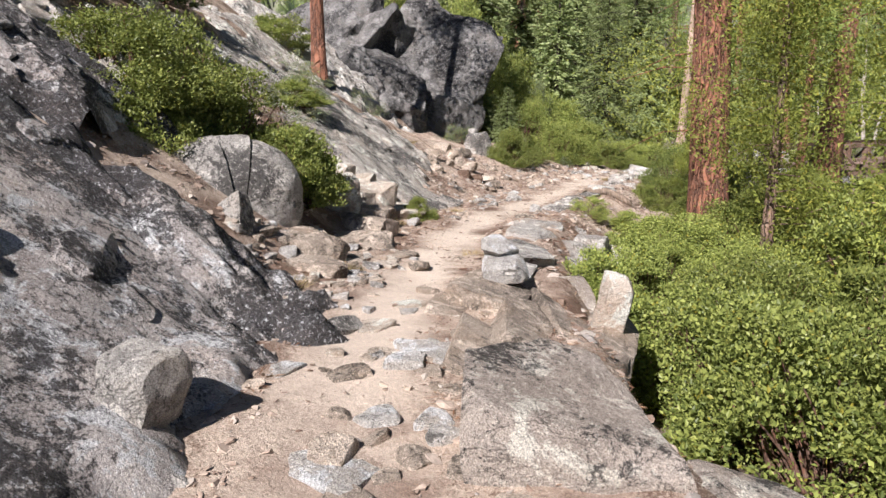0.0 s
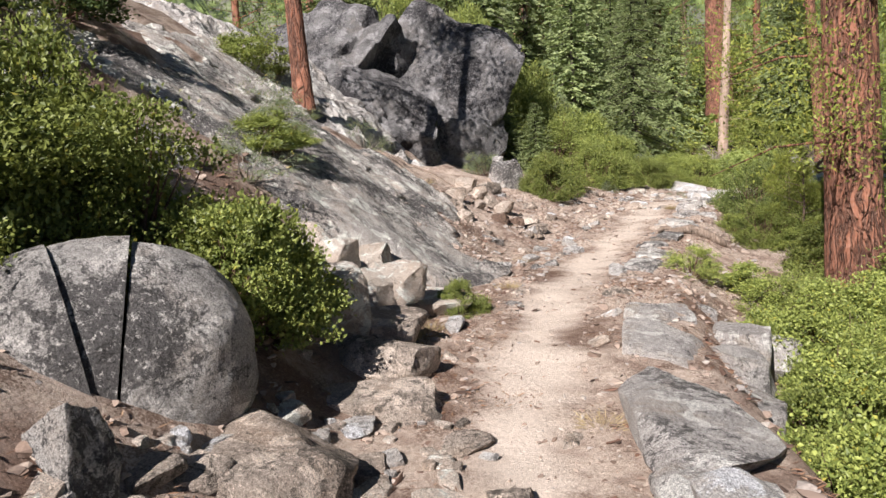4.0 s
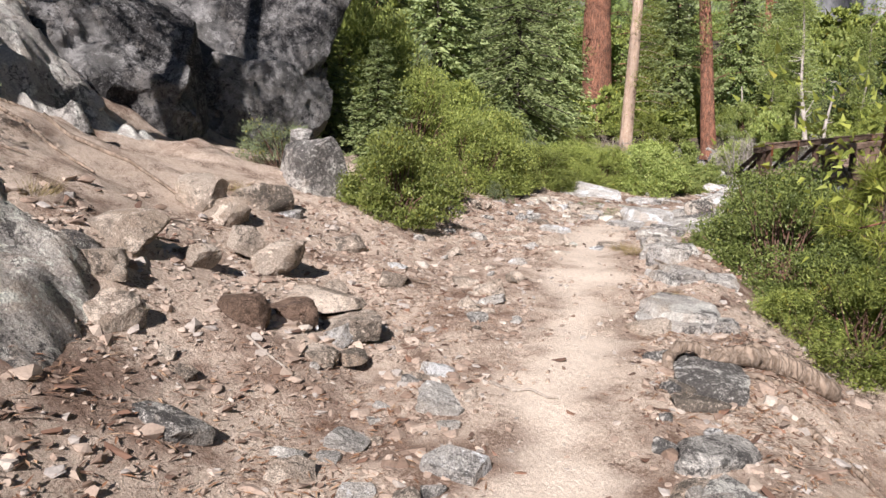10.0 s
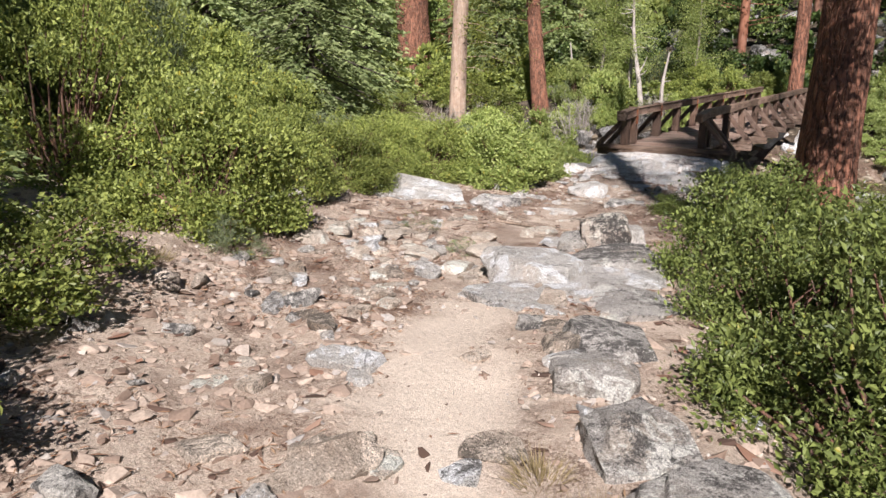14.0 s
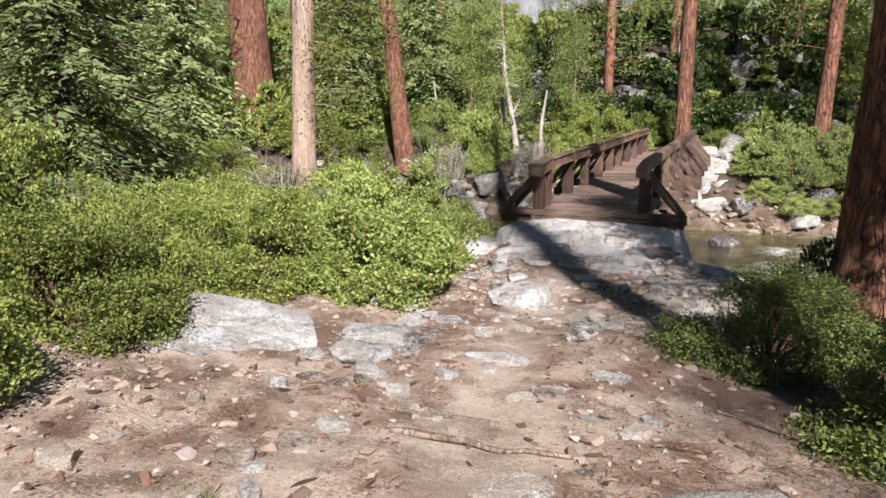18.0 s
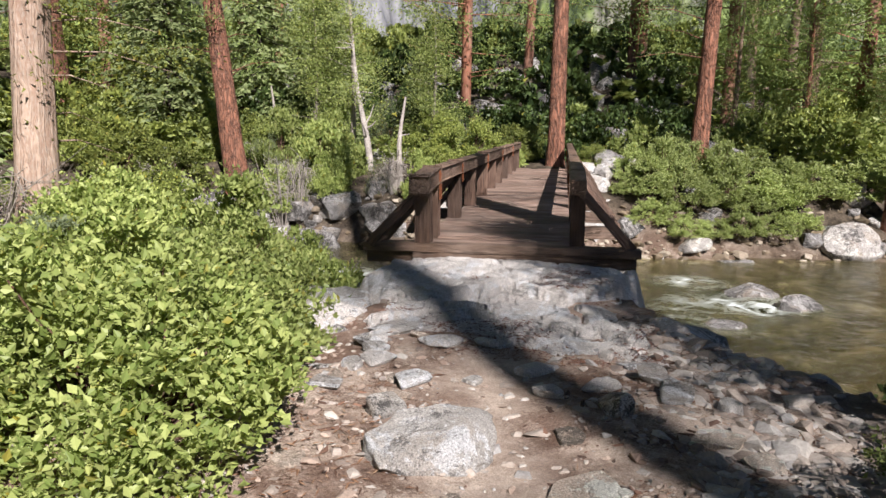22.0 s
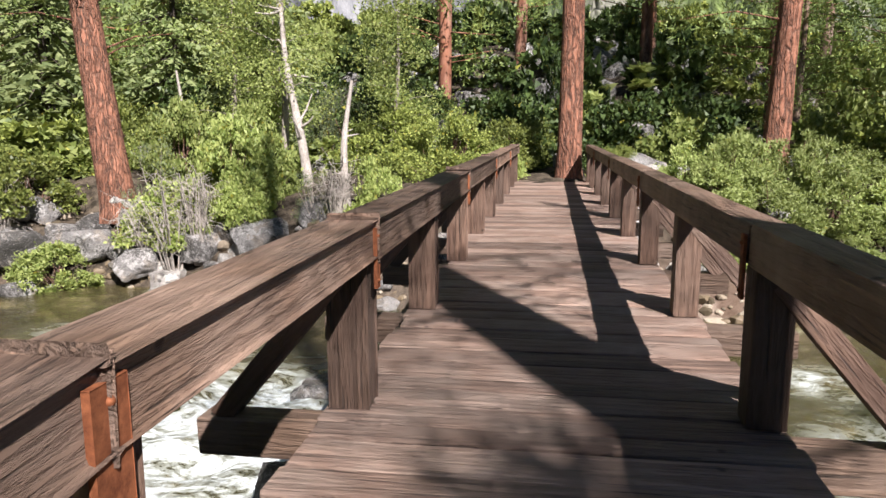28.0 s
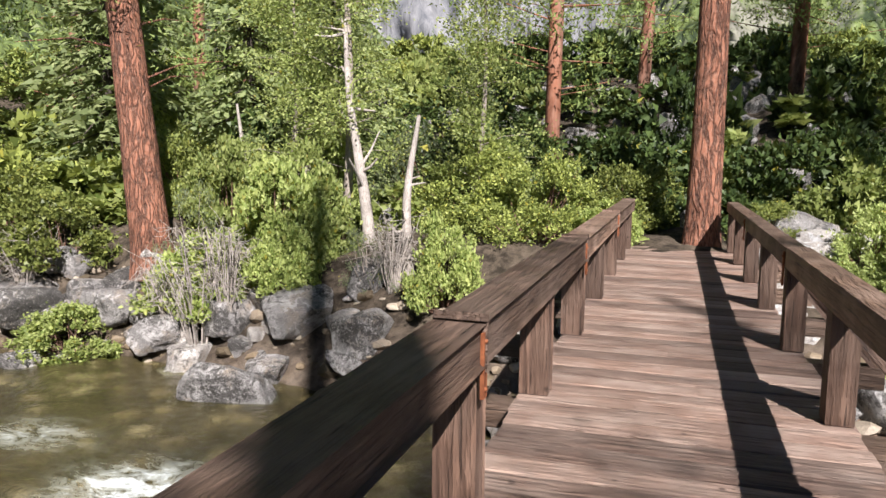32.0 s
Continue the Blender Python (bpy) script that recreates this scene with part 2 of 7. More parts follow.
def water_material():
    m = Mat("clear stream water").world_place()
    foam = m.math("MULTIPLY", m.ramp(m.noise(2.6, 9, 0.78, m.stretch(0.7, 1.3, 1.0), 0.5), (0.38, 0.0), (0.60, 1.0)), m.attribute("foam"))
    c = m.mix(foam, (0.185, 0.185, 0.08), (0.82, 0.88, 0.90))
    h = m.math("ADD", m.noise(3.0, 5, 0.6, None, 0.8), m.math("MULTIPLY", m.noise(13, 3), 0.22))
    m.done(c, m.ramp(foam, (0.0, 0.04), (0.5, 0.7)), h, 0.075, spec=0.22)
    m.bsdf.inputs["IOR"].default_value = 1.33
    m.link(m.ramp(foam, (0.05, 0.93), (0.6, 0.0)), m.bsdf.inputs["Transmission Weight"])
    return m.m


GRANITE = granite("grey lichened granite", (0.50, 0.465, 0.425), (0.34, 0.31, 0.285), (0.10, 0.092, 0.086), amount=0.15)
RIVER_GRANITE = granite("grey river granite", (0.33, 0.315, 0.30), (0.18, 0.17, 0.16), (0.07, 0.066, 0.06), amount=0.6)
LEDGE_GRANITE = granite("clean pale ledge granite", (0.73, 0.685, 0.635), (0.61, 0.565, 0.52), (0.15, 0.14, 0.13), (0.56, 0.48, 0.41), -0.85)
BOULDER_GRANITE = granite("speckled boulder granite", (0.44, 0.415, 0.38), (0.30, 0.28, 0.255), (0.085, 0.08, 0.076), (0.44, 0.37, 0.30), 0.22)
DARK_GRANITE = granite("dark weathered granite", (0.60, 0.55, 0.51), (0.38, 0.34, 0.32), (0.05, 0.045, 0.046), (0.52, 0.42, 0.35), 0.4, thicker=True)
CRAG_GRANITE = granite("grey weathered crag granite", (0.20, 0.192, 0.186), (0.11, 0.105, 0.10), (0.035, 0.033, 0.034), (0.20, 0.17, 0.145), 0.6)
BLOTCHED_GRANITE = granite("pinkish lichen-blotched granite", (0.52, 0.45, 0.39), (0.38, 0.32, 0.27), (0.055, 0.05, 0.048), (0.50, 0.38, 0.29), 0.35)
SLAB_GRANITE = granite("streaked slab granite", (0.52, 0.475, 0.42), (0.27, 0.245, 0.225), (0.085, 0.078, 0.075), (0.50, 0.39, 0.30), 0.35, True)
PALE_GRANITE = granite("pale clean granite", (0.55, 0.52, 0.48), (0.41, 0.38, 0.345), (0.15, 0.14, 0.13), (0.50, 0.41, 0.33), -0.25)
WARM_GRANITE = granite("tan broken granite", (0.47, 0.395, 0.325), (0.31, 0.25, 0.20), (0.13, 0.11, 0.09), (0.46, 0.33, 0.23), 0.15)
SANDY_GRANITE = granite("clean sandy granite", (0.60, 0.515, 0.43), (0.47, 0.39, 0.315), (0.20, 0.165, 0.13), (0.56, 0.43, 0.33), -0.7)
STUMP_BROWN = granite("dark brown crumbling rock", (0.17, 0.115, 0.085), (0.09, 0.06, 0.045), (0.045, 0.035, 0.03), (0.2, 0.13, 0.09), 0.3)
EARTH = ground_material()
STREAM = water_material()
LEAF = foliage("manzanita leaf", (0.095, 0.13, 0.032), (0.40, 0.445, 0.12), 0.03, 0.38, 0.3)
LEAF_DEEP = foliage("deep green leaf", (0.06, 0.085, 0.022), (0.27, 0.32, 0.09), 0.01, 0.4, 0.18)
LEAF_BRIGHT = foliage("bright broad leaf", (0.19, 0.26, 0.065), (0.54, 0.60, 0.21), 0.03, 0.4, 0.42)
LEAF_SAGE = foliage("grey green brush leaf", (0.11, 0.145, 0.075), (0.25, 0.28, 0.16), 0.06, 0.55)
LEAF_WILLOW = foliage("pale willow leaf", (0.24, 0.31, 0.09), (0.56, 0.63, 0.25), 0.02, 0.42, 0.45)
# oak leaf darkened for the hillside brush, its shade put into the colour
LEAF_SHADED = foliage("oak leaf with shade in its colour", (0.022, 0.04, 0.012), (0.085, 0.125, 0.035), 0.02, 0.4, 0.15)
NEEDLE = foliage("fir needle", (0.14, 0.19, 0.075), (0.36, 0.41, 0.18), 0.0, 0.5, 0.33)
NEEDLE_PINE = foliage("pine needle", (0.14, 0.21, 0.055), (0.36, 0.45, 0.14), 0.03, 0.5, 0.35)
CEDAR = foliage("cedar spray", (0.15, 0.185, 0.035), (0.37, 0.40, 0.085), 0.06, 0.5, 0.35)
DRY = foliage("dry grass", (0.26, 0.19, 0.10), (0.42, 0.33, 0.17), 0.0, 0.7, 0.2)
BARK_RED = bark("plated red pine bark", (0.33, 0.138, 0.083), (0.06, 0.031, 0.023), (0.45, 0.275, 0.20))
BARK_GREY = bark("grey brown pine bark", (0.27, 0.17, 0.12), (0.05, 0.035, 0.028), (0.40, 0.31, 0.25))
BARK_DARK = bark("dark fir bark", (0.085, 0.068, 0.056), (0.025, 0.02, 0.018), (0.14, 0.12, 0.10))
BARK_PALE = bark("pale stripped cedar trunk", (0.46, 0.33, 0.245), (0.35, 0.225, 0.16), (0.55, 0.47, 0.40), 0.035, 1.3, 0.012)
TWIG = bark("grey dead twig", (0.36, 0.31, 0.26), (0.20, 0.16, 0.13), (0.46, 0.42, 0.37), 0.3, 3, 0.004)
LOG_WOOD = bark("weathered grey brown log", (0.30, 0.225, 0.17), (0.12, 0.085, 0.06), (0.40, 0.33, 0.27), 0.2, 1.6, 0.012)
BLEACHED = bark("bleached dead wood", (0.46, 0.41, 0.36), (0.26, 0.22, 0.19), (0.56, 0.52, 0.47), 0.3, 3, 0.004)
STEM = bark("red brown stem", (0.17, 0.085, 0.055), (0.07, 0.04, 0.03), (0.26, 0.2, 0.16), 0.3, 3, 0.004)
PLANK = timber("weathered red brown deck plank", (0.37, 0.245, 0.185), (0.13, 0.08, 0.06), 0, (0.43, 0.335, 0.275))
RAIL_WOOD = timber("weathered brown rail timber", (0.25, 0.158, 0.108), (0.055, 0.033, 0.024), 1, (0.33, 0.235, 0.18))
# posts toned darker than the rails, the shade on their faces put into the colour
POST_WOOD = timber("weathered brown post timber", (0.165, 0.098, 0.067), (0.04, 0.023, 0.017), 2, (0.20, 0.135, 0.10))
BEAM_WOOD = timber("weathered brown beam timber", (0.19, 0.12, 0.08), (0.055, 0.033, 0.023), 0, (0.24, 0.175, 0.135))


def rust_material():
    m = Mat("rusted steel")
    c = m.mix(m.ramp(m.noise(20, 6, 0.7), (0.35, 0.0), (0.65, 1.0)), (0.13, 0.04, 0.018), (0.32, 0.115, 0.05))
    return m.done(c, 0.75, m.noise(60, 4), 0.002, 0.3)


RUST = rust_material()
# ---- the lie of the land ----
TRAIL = [(40, -40, 1.6), (30, -36.5, 1.3), (24, -34, 1.15), (20.8, -32.4, 1.05), (18, -31.2, 1.0), (16, -30.0, 0.93), (14, -28.4, 0.86),
         (12, -26.7, 0.75), (10.2, -24.9, 0.65), (8.5, -22.9, 0.5), (7.3, -21.2, 0.46), (6.2, -19.6, 0.45), (5, -17.9, 0.45),
         (3.4, -15.5, 0.42), (2.55, -13.7, 0.25), (1.85, -12.1, 0.08), (1.25, -10.4, -0.1), (0.85, -8.6, -0.28), (0.55, -6.2, -0.42),
         (0.4, -3.6, -0.5), (0.25, -1.6, -0.42), (0.1, -0.3, -0.36)]


def trail_samples(step=0.2):
    out, run = [], 0.0
    for i in range(len(TRAIL) - 1):
        p0, p1, p2, p3 = (np.array(TRAIL[min(max(j, 0), len(TRAIL) - 1)], float) for j in (i - 1, i, i + 1, i + 2))
        n = max(2, int(np.linalg.norm(p2 - p1) / step))
        for k in range(n):
            u = k / n
            out.append(0.5 * (2 * p1 + (p2 - p0) * u + (2 * p0 - 5 * p1 + 4 * p2 - p3) * u * u + (3 * p1 - p0 - 3 * p2 + p3) * u ** 3))
    out.append(np.array(TRAIL[-1], float))
    return np.array(out)


TRACK = trail_samples()
TANGENT = np.gradient(TRACK[:, :2], axis=0)
TANGENT /= np.linalg.norm(TANGENT, axis=1)[:, None]
ALONG = np.r_[0, np.cumsum(np.linalg.norm(np.diff(TRACK[:, :2], axis=0), axis=1))]
SHIFT = float(np.interp(-20.8, -TRACK[:, 0], ALONG))  # the run of the trail is counted from the first viewpoint


def lattice(ix, iy, iz, seed):
    h = (ix * 374761393 + iy * 668265263 + iz * 2147483647 + seed * 974711) & 0xFFFFFFFF
    h = ((h ^ (h >> 13)) * 1274126177) & 0xFFFFFFFF
    return ((h ^ (h >> 16)) & 0xFFFF) / 65535.0


def fuzz(x, y, z=0.0, seed=0):
    """Smooth value noise, 0 to 1."""
    x, y, z = np.broadcast_arrays(np.asarray(x, float), np.asarray(y, float), np.asarray(z, float))
    ix, iy, iz = (np.floor(a).astype(np.int64) for a in (x, y, z))
    u, v, w = x - ix, y - iy, z - iz
    u, v, w = (a * a * (3 - 2 * a) for a in (u, v, w))
    total = 0.0
    for a in (0, 1):
        for b in (0, 1):
            for c in (0, 1):
                total = total + lattice(ix + a, iy + b, iz + c, seed) * (u if a else 1 - u) * (v if b else 1 - v) * (w if c else 1 - w)
    return total


def fractal(x, y, z=0.0, seed=0, octaves=4):
    total, size = 0.0, 1.0
    for k in range(octaves):
        total = total + (fuzz(np.asarray(x) * 2 ** k, np.asarray(y) * 2 ** k, np.asarray(z) * 2 ** k, seed + k) - 0.5) * size
        size *= 0.5
    return total


def trail_place(x, y):
    """How far along the trail a place lies, how far to its right, and the trail's height there."""
    x, y = np.ravel(np.asarray(x, float)), np.ravel(np.asarray(y, float))
    s, d, z = (np.empty(len(x)) for _ in range(3))
    for a in range(0, len(x), 20000):
        b = slice(a, a + 20000)
        gap = (x[b, None] - TRACK[None, :, 0]) ** 2 + (y[b, None] - TRACK[None, :, 1]) ** 2
        n = gap.argmin(1)
        dx, dy = x[b] - TRACK[n, 0], y[b] - TRACK[n, 1]
        side = dx * TANGENT[n, 1] - dy * TANGENT[n, 0]
        s[b] = ALONG[n] - SHIFT
        d[b] = np.sign(side) * np.sqrt(gap[np.arange(len(n)), n])
        z[b] = TRACK[n, 2]
    return s, d, z


def smooth(a, b, v):
    u = np.clip((v - a) / (b - a), 0, 1)
    return u * u * (3 - 2 * u)


WATER = -2.6


def near_bank(x):
    return np.interp(x, [-60, -30, -12, -6, -3, -2.1, -1.3, 0, 1.6, 2.1, 2.6, 3.2, 4, 5, 8, 12, 20, 40, 80, 300],
                     [8, 6, 3.0, 0.2, -2.0, -3.0, -2.3, -0.3, -1.2, -2.4, -3.0, -3.5, -3.8, -4.2, -6, -9, -15, -24, -40, -120])


def far_bank(x):
    return np.interp(x, [-300, -60, -25, -16, -10, -5, 0, 4, 8, 14, 30, 80, 300], [20, 12, 14, 15.5, 15.8, 14.8, 14.2, 14.0, 15.2, 15.5, 13, 5, -60])


def land(x, y, rough=True):
    """The height of the ground."""
    shape = np.shape(x)
    x, y = np.ravel(np.asarray(x, float)), np.ravel(np.asarray(y, float))
    s, d, tz = trail_place(x, y)
    # uphill side
    foot = np.interp(s, [-20, 0, 4, 9, 12, 15, 18, 24, 27, 31, 36], [0.8, 0.8, 0.85, 1.1, 1.3, 1.35, 1.4, 1.3, 1.0, 1.2, 2.0])
    steep = np.interp(s, [-20, 0, 2.5, 4.4, 6.3, 8, 13, 17, 20, 24, 28, 32, 36, 40], [0.6, 0.6, 0.62, 0.8, 0.8, 0.75, 0.76, 0.6, 0.42, 0.26, 0.2, 0.12, 0.05, 0.03])
    left = np.maximum(-d - foot, 0)
    up = steep * (np.sqrt(left * left + 0.09) - 0.3) + 0.03 * np.minimum(np.maximum(-d - 0.4, 0), 1.5)
    up = up + np.interp(s, [0, 16, 22, 30, 36], [0.25, 0.3, 0.5, 0.5, 0.1]) * np.maximum(left - 5, 0)
    up = np.where(up > 3.5, 3.5 + 3.0 * (1 - np.exp(-np.maximum(up - 3.5, 0) / 3.0)), up)
    # downhill side
    brink = np.interp(s, [-20, 0, 6, 10, 15, 20, 24, 28, 34, 44], [1.6, 1.6, 1.5, 1.3, 1.15, 1.15, 1.2, 1.8, 2.4, 2.6])
    drop = np.interp(s, [-20, 0, 8, 12, 16, 20, 24, 30, 36, 44], [1.9, 1.9, 1.5, 0.9, 0.55, 0.45, 0.5, 0.3, 0.15, 0.1])
    right = np.maximum(d - brink, 0)
    down = drop * smooth(0, 1.1, right) + 0.10 * np.maximum(right - 1, 0)
    z = tz + np.where(d < 0, up, -down)
    z = z - 0.035 * np.exp(-(d / 0.45) ** 2)
    # the far side of the river
    gate = smooth(2, 9, y - near_bank(x))
    hill = 0.34 * np.maximum(y - 27 - 0.9 * np.maximum(x - 4, 0) + 0.15 * np.minimum(x, 0), 0)
    hill = 15 * (1 - np.exp(-hill / 15)) + np.where(x < -14, 0.06 * (-14 - x), 0)
    far = -0.05 + 0.02 * np.maximum(y - 18, 0) + hill
    z = z * (1 - gate) + far * gate
    # the river's bed
    a = y - near_bank(x)
    b = far_bank(x) - y
    width = np.interp(x, [-8, -3, -1.7, 1.7, 2.2, 6, 10], [3.0, 1.8, 1.2, 1.2, 1.3, 1.6, 3.4])
    bed = np.minimum(a / width, (b + 4.0) / 4.6)
    z = z + (WATER - 0.75 - z) * smooth(0, 1.25, bed)
    if rough:
        far_off = np.clip(np.abs(d) / 6, 0, 1)
        z = z + fractal(x * 0.7, y * 0.7, 0, 3) * (0.06 + 0.34 * far_off) + fractal(x * 4, y * 4, 0, 9, 3) * 0.035
    return z.reshape(shape)
# ---- end of the land ----
# ---- helpers of the build ----
def part(name, bm, material, parent=None, label="", smooth_angle=None):
    me = bpy.data.meshes.new(name)
    bm.to_mesh(me)
    bm.free()
    me.materials.append(material)
    if smooth_angle:
        me.shade_smooth()
        me.set_sharp_from_angle(angle=radians(smooth_angle))
    ob = new(name, me)
    ob.parent = parent
    return tagged(ob, label)


def raw_mesh(name, verts, faces, material, smooth_it=False, **attributes):
    """A mesh out of arrays: corners, and faces of one size."""
    verts, faces = np.asarray(verts, np.float32), np.asarray(faces, np.int32)
    me = bpy.data.meshes.new(name)
    me.vertices.add(len(verts))
    me.vertices.foreach_set("co", verts.ravel())
    n, k = faces.shape
    me.loops.add(n * k)
    me.loops.foreach_set("vertex_index", faces.ravel())
    me.polygons.add(n)
    me.polygons.foreach_set("loop_start", np.arange(0, n * k, k, dtype=np.int32))
    me.polygons.foreach_set("use_smooth", np.full(n, smooth_it))
    for key, values in attributes.items():
        me.attributes.new(key, "FLOAT", "POINT").data.foreach_set("value", np.asarray(values, np.float32))
    me.materials.append(material)
    me.update(calc_edges=True)
    return me


def thing(name, place, label, category, group="", kind=""):
    ob = new(name)
    ob.location = place
    ob.empty_display_size = 0.2
    return tagged(ob, label, category, group, kind)


def child(name, me, parent, label=""):
    ob = new(name, me)
    ob.parent = parent
    return tagged(ob, label)


def box(bm, x0, x1, y0, y1, z0, z1, soft=0.012, jag=0.0, seed=0):
    """A box with worn edges."""
    rng = random.Random(seed)
    made = bmesh.ops.create_cube(bm, size=1.0)["verts"]
    for v in made:
        v.co = Vector(((x0 if v.co.x < 0 else x1) + rng.uniform(-jag, jag), (y0 if v.co.y < 0 else y1) + rng.uniform(-jag, jag),
                       (z0 if v.co.z < 0 else z1) + rng.uniform(-jag, jag)))
    if soft:
        edges = list({e for v in made for e in v.link_edges})
        bmesh.ops.bevel(bm, geom=edges, offset=soft, segments=2, affect="EDGES", profile=0.6)


def tube_arrays(points, radii, sides=8, bumps=0.0, seed=0, cap=True):
    """A tube along points, as arrays of corners and quads."""
    pts = [Vector(p) for p in points]
    rng = np.random.RandomState(seed)
    verts, faces = [], []
    for i, p in enumerate(pts):
        way = (pts[min(i + 1, len(pts) - 1)] - pts[max(i - 1, 0)]).normalized()
        side = way.cross(Vector((0.31, 0.95, 0.05))).normalized()
        other = way.cross(side)
        for k in range(sides):
            a = 2 * math.pi * k / sides
            r = float(radii[i]) * (1 + bumps * float(rng.uniform(-1, 1)))
            verts.append(p + r * (math.cos(a) * side + math.sin(a) * other))
    for i in range(len(pts) - 1):
        for k in range(sides):
            a, b = i * sides + k, i * sides + (k + 1) % sides
            faces.append((a, b, b + sides, a + sides))
    return np.array(verts), np.array(faces)


def joined(pairs):
    verts, faces, n = [], [], 0
    for v, f in pairs:
        verts.append(v)
        faces.append(f + n)
        n += len(v)
    return np.concatenate(verts), np.concatenate(faces)


def leaves(centres, ways, lengths, widths, rng, flat=0.5, plain=False):
    """Folded diamond leaves, or plain pointed ones: corners and triangles."""
    n = len(centres)
    ways = ways / np.linalg.norm(ways, axis=1)[:, None]
    up = rng.normal(size=(n, 3)) * (1 - flat) + np.array([0, 0, 1.0]) * flat
    side = np.cross(ways, up)
    side /= np.linalg.norm(side, axis=1)[:, None] + 1e-9
    normal = np.cross(side, ways)
    L, Wd = lengths[:, None], widths[:, None]
    base, tip = centres, centres + ways * L
    if plain:
        mid = centres + ways * L * 0.2
        verts = np.stack([mid + side * Wd * 0.6, tip, mid - side * Wd * 0.6], 1).reshape(-1, 3)
        return verts, np.arange(3 * n).reshape(-1, 3)
    mid = centres + ways * L * 0.45
    a = mid + side * Wd * 0.5 + normal * Wd * 0.18
    b = mid - side * Wd * 0.5 + normal * Wd * 0.18
    verts = np.stack([base, a, tip, b], 1).reshape(-1, 3)
    k = np.arange(n)[:, None] * 4
    faces = np.concatenate([k + np.array([[0, 1, 2]]), k + np.array([[0, 2, 3]])])
    return verts, faces


SHRUBS = {}


def shrub_arrays(look_of, number, thin=1.0):
    """A dome of leafy clumps, one metre in radius: leaves and stems as arrays."""
    clumps, per, long_, wide, flat = {"leaf": (165, 76, 0.056, 0.034, 0.5), "fine": (165, 72, 0.052, 0.022, 0.4), "sage": (110, 70, 0.06, 0.018, 0.3),
                                      "bright": (110, 70, 0.085, 0.056, 0.5), "deep": (165, 76, 0.052, 0.026, 0.4), "willow": (95, 62, 0.105, 0.04, 0.25), "dark": (100, 60, 0.075, 0.045, 0.4), "thin": (46, 34, 0.055, 0.024, 0.3)}[look_of]
    clumps, long_, wide = int(clumps * thin), long_ / thin ** 0.5, wide / thin ** 0.5
    rng = np.random.RandomState(17 * number + len(look_of) * 5 + 3)
    # the crown is made of rounded lobes with dark hollows between them
    lobes = 34
    clumps = int(clumps * 1.25)
    la, le = rng.uniform(0, 2 * np.pi, lobes), np.arcsin(rng.uniform(-0.12, 1, lobes))
    la[:10], le[:10] = np.arange(10) * 0.628 + rng.uniform(-0.2, 0.2, 10), rng.uniform(0.0, 0.25, 10)  # a skirt that hides the stems
    away = np.stack([np.cos(le) * np.cos(la), np.cos(le) * np.sin(la), np.sin(le)], 1)
    heart = away * (rng.uniform(0.5, 0.78, lobes))[:, None] + np.array([0, 0, 0.06])
    girth = rng.uniform(0.2, 0.36, lobes)
    own = rng.randint(0, lobes, clumps)
    turn = away[own] * 0.7 + np.array([0, 0, 0.3]) + rng.normal(size=(clumps, 3)) * 0.75
    turn /= np.linalg.norm(turn, axis=1)[:, None]
    centre = heart[own] + turn * girth[own][:, None] * np.where(rng.rand(clumps) < 0.8, rng.uniform(0.8, 1.08, clumps), rng.uniform(0.2, 0.8, clumps))[:, None]
    centre[:, 2] = np.maximum(centre[:, 2], 0.05)
    spread = rng.uniform(0.045, 0.095, clumps)
    which = np.repeat(np.arange(clumps), per)
    n = len(which)
    at = centre[which] + rng.normal(size=(n, 3)) * spread[which][:, None] * np.array([1, 1, 0.6])
    at[:, 2] = np.maximum(at[:, 2], 0.02)
    out = at / (np.linalg.norm(at, axis=1)[:, None] + 1e-6)
    way = out * 0.35 + rng.normal(size=(n, 3)) * np.array([0.8, 0.8, 0.45]) + np.array([0, 0, 0.25])
    lengths = long_ * rng.uniform(0.6, 1.25, n)
    v, f = leaves(at, way, lengths, lengths * wide / long_ * rng.uniform(0.8, 1.15, n), rng, flat, thin < 0.9)
    stems = []
    for k in range(0, clumps, 4):
        c = centre[k]
        foot = np.array([c[0] * 0.12, c[1] * 0.12, -0.06])
        knee = foot + (c - foot) * 0.5 + rng.normal(size=3) * 0.06
        stems.append(tube_arrays([foot, knee, c * 0.97], [0.017, 0.011, 0.004], 5, 0.1, k))
    return (v, f), joined(stems)


LOOKS = {"leaf": LEAF, "willow": LEAF_WILLOW, "deep": LEAF_DEEP, "fine": LEAF, "sage": LEAF_SAGE, "bright": LEAF_BRIGHT, "dark": LEAF_SHADED, "thin": LEAF_SAGE}


def shrub_meshes(kind):
    if kind not in SHRUBS:
        green, wood = shrub_arrays(*kind)
        SHRUBS[kind] = (raw_mesh("foliage", *green, LOOKS[kind[0]]), raw_mesh("wood", *wood, STEM if kind[0] != "thin" else TWIG, True))
    return SHRUBS[kind]


SHRUB_LABEL = {"leaf": "rounded green manzanita shrub with small leathery leaves", "fine": "dense green mountain shrub with fine upright leaves",
               "deep": "dense deep green shrub beside the trail", "willow": "pale green feathery willow on the stream bank", "sage": "grey green brush growing low on the slope", "bright": "bright green broad-leaved streamside shrub",
               "dark": "dark green shrub on the slope, shade put into its leaf colour", "thin": "sparse half-dry brush with bare grey twigs"}


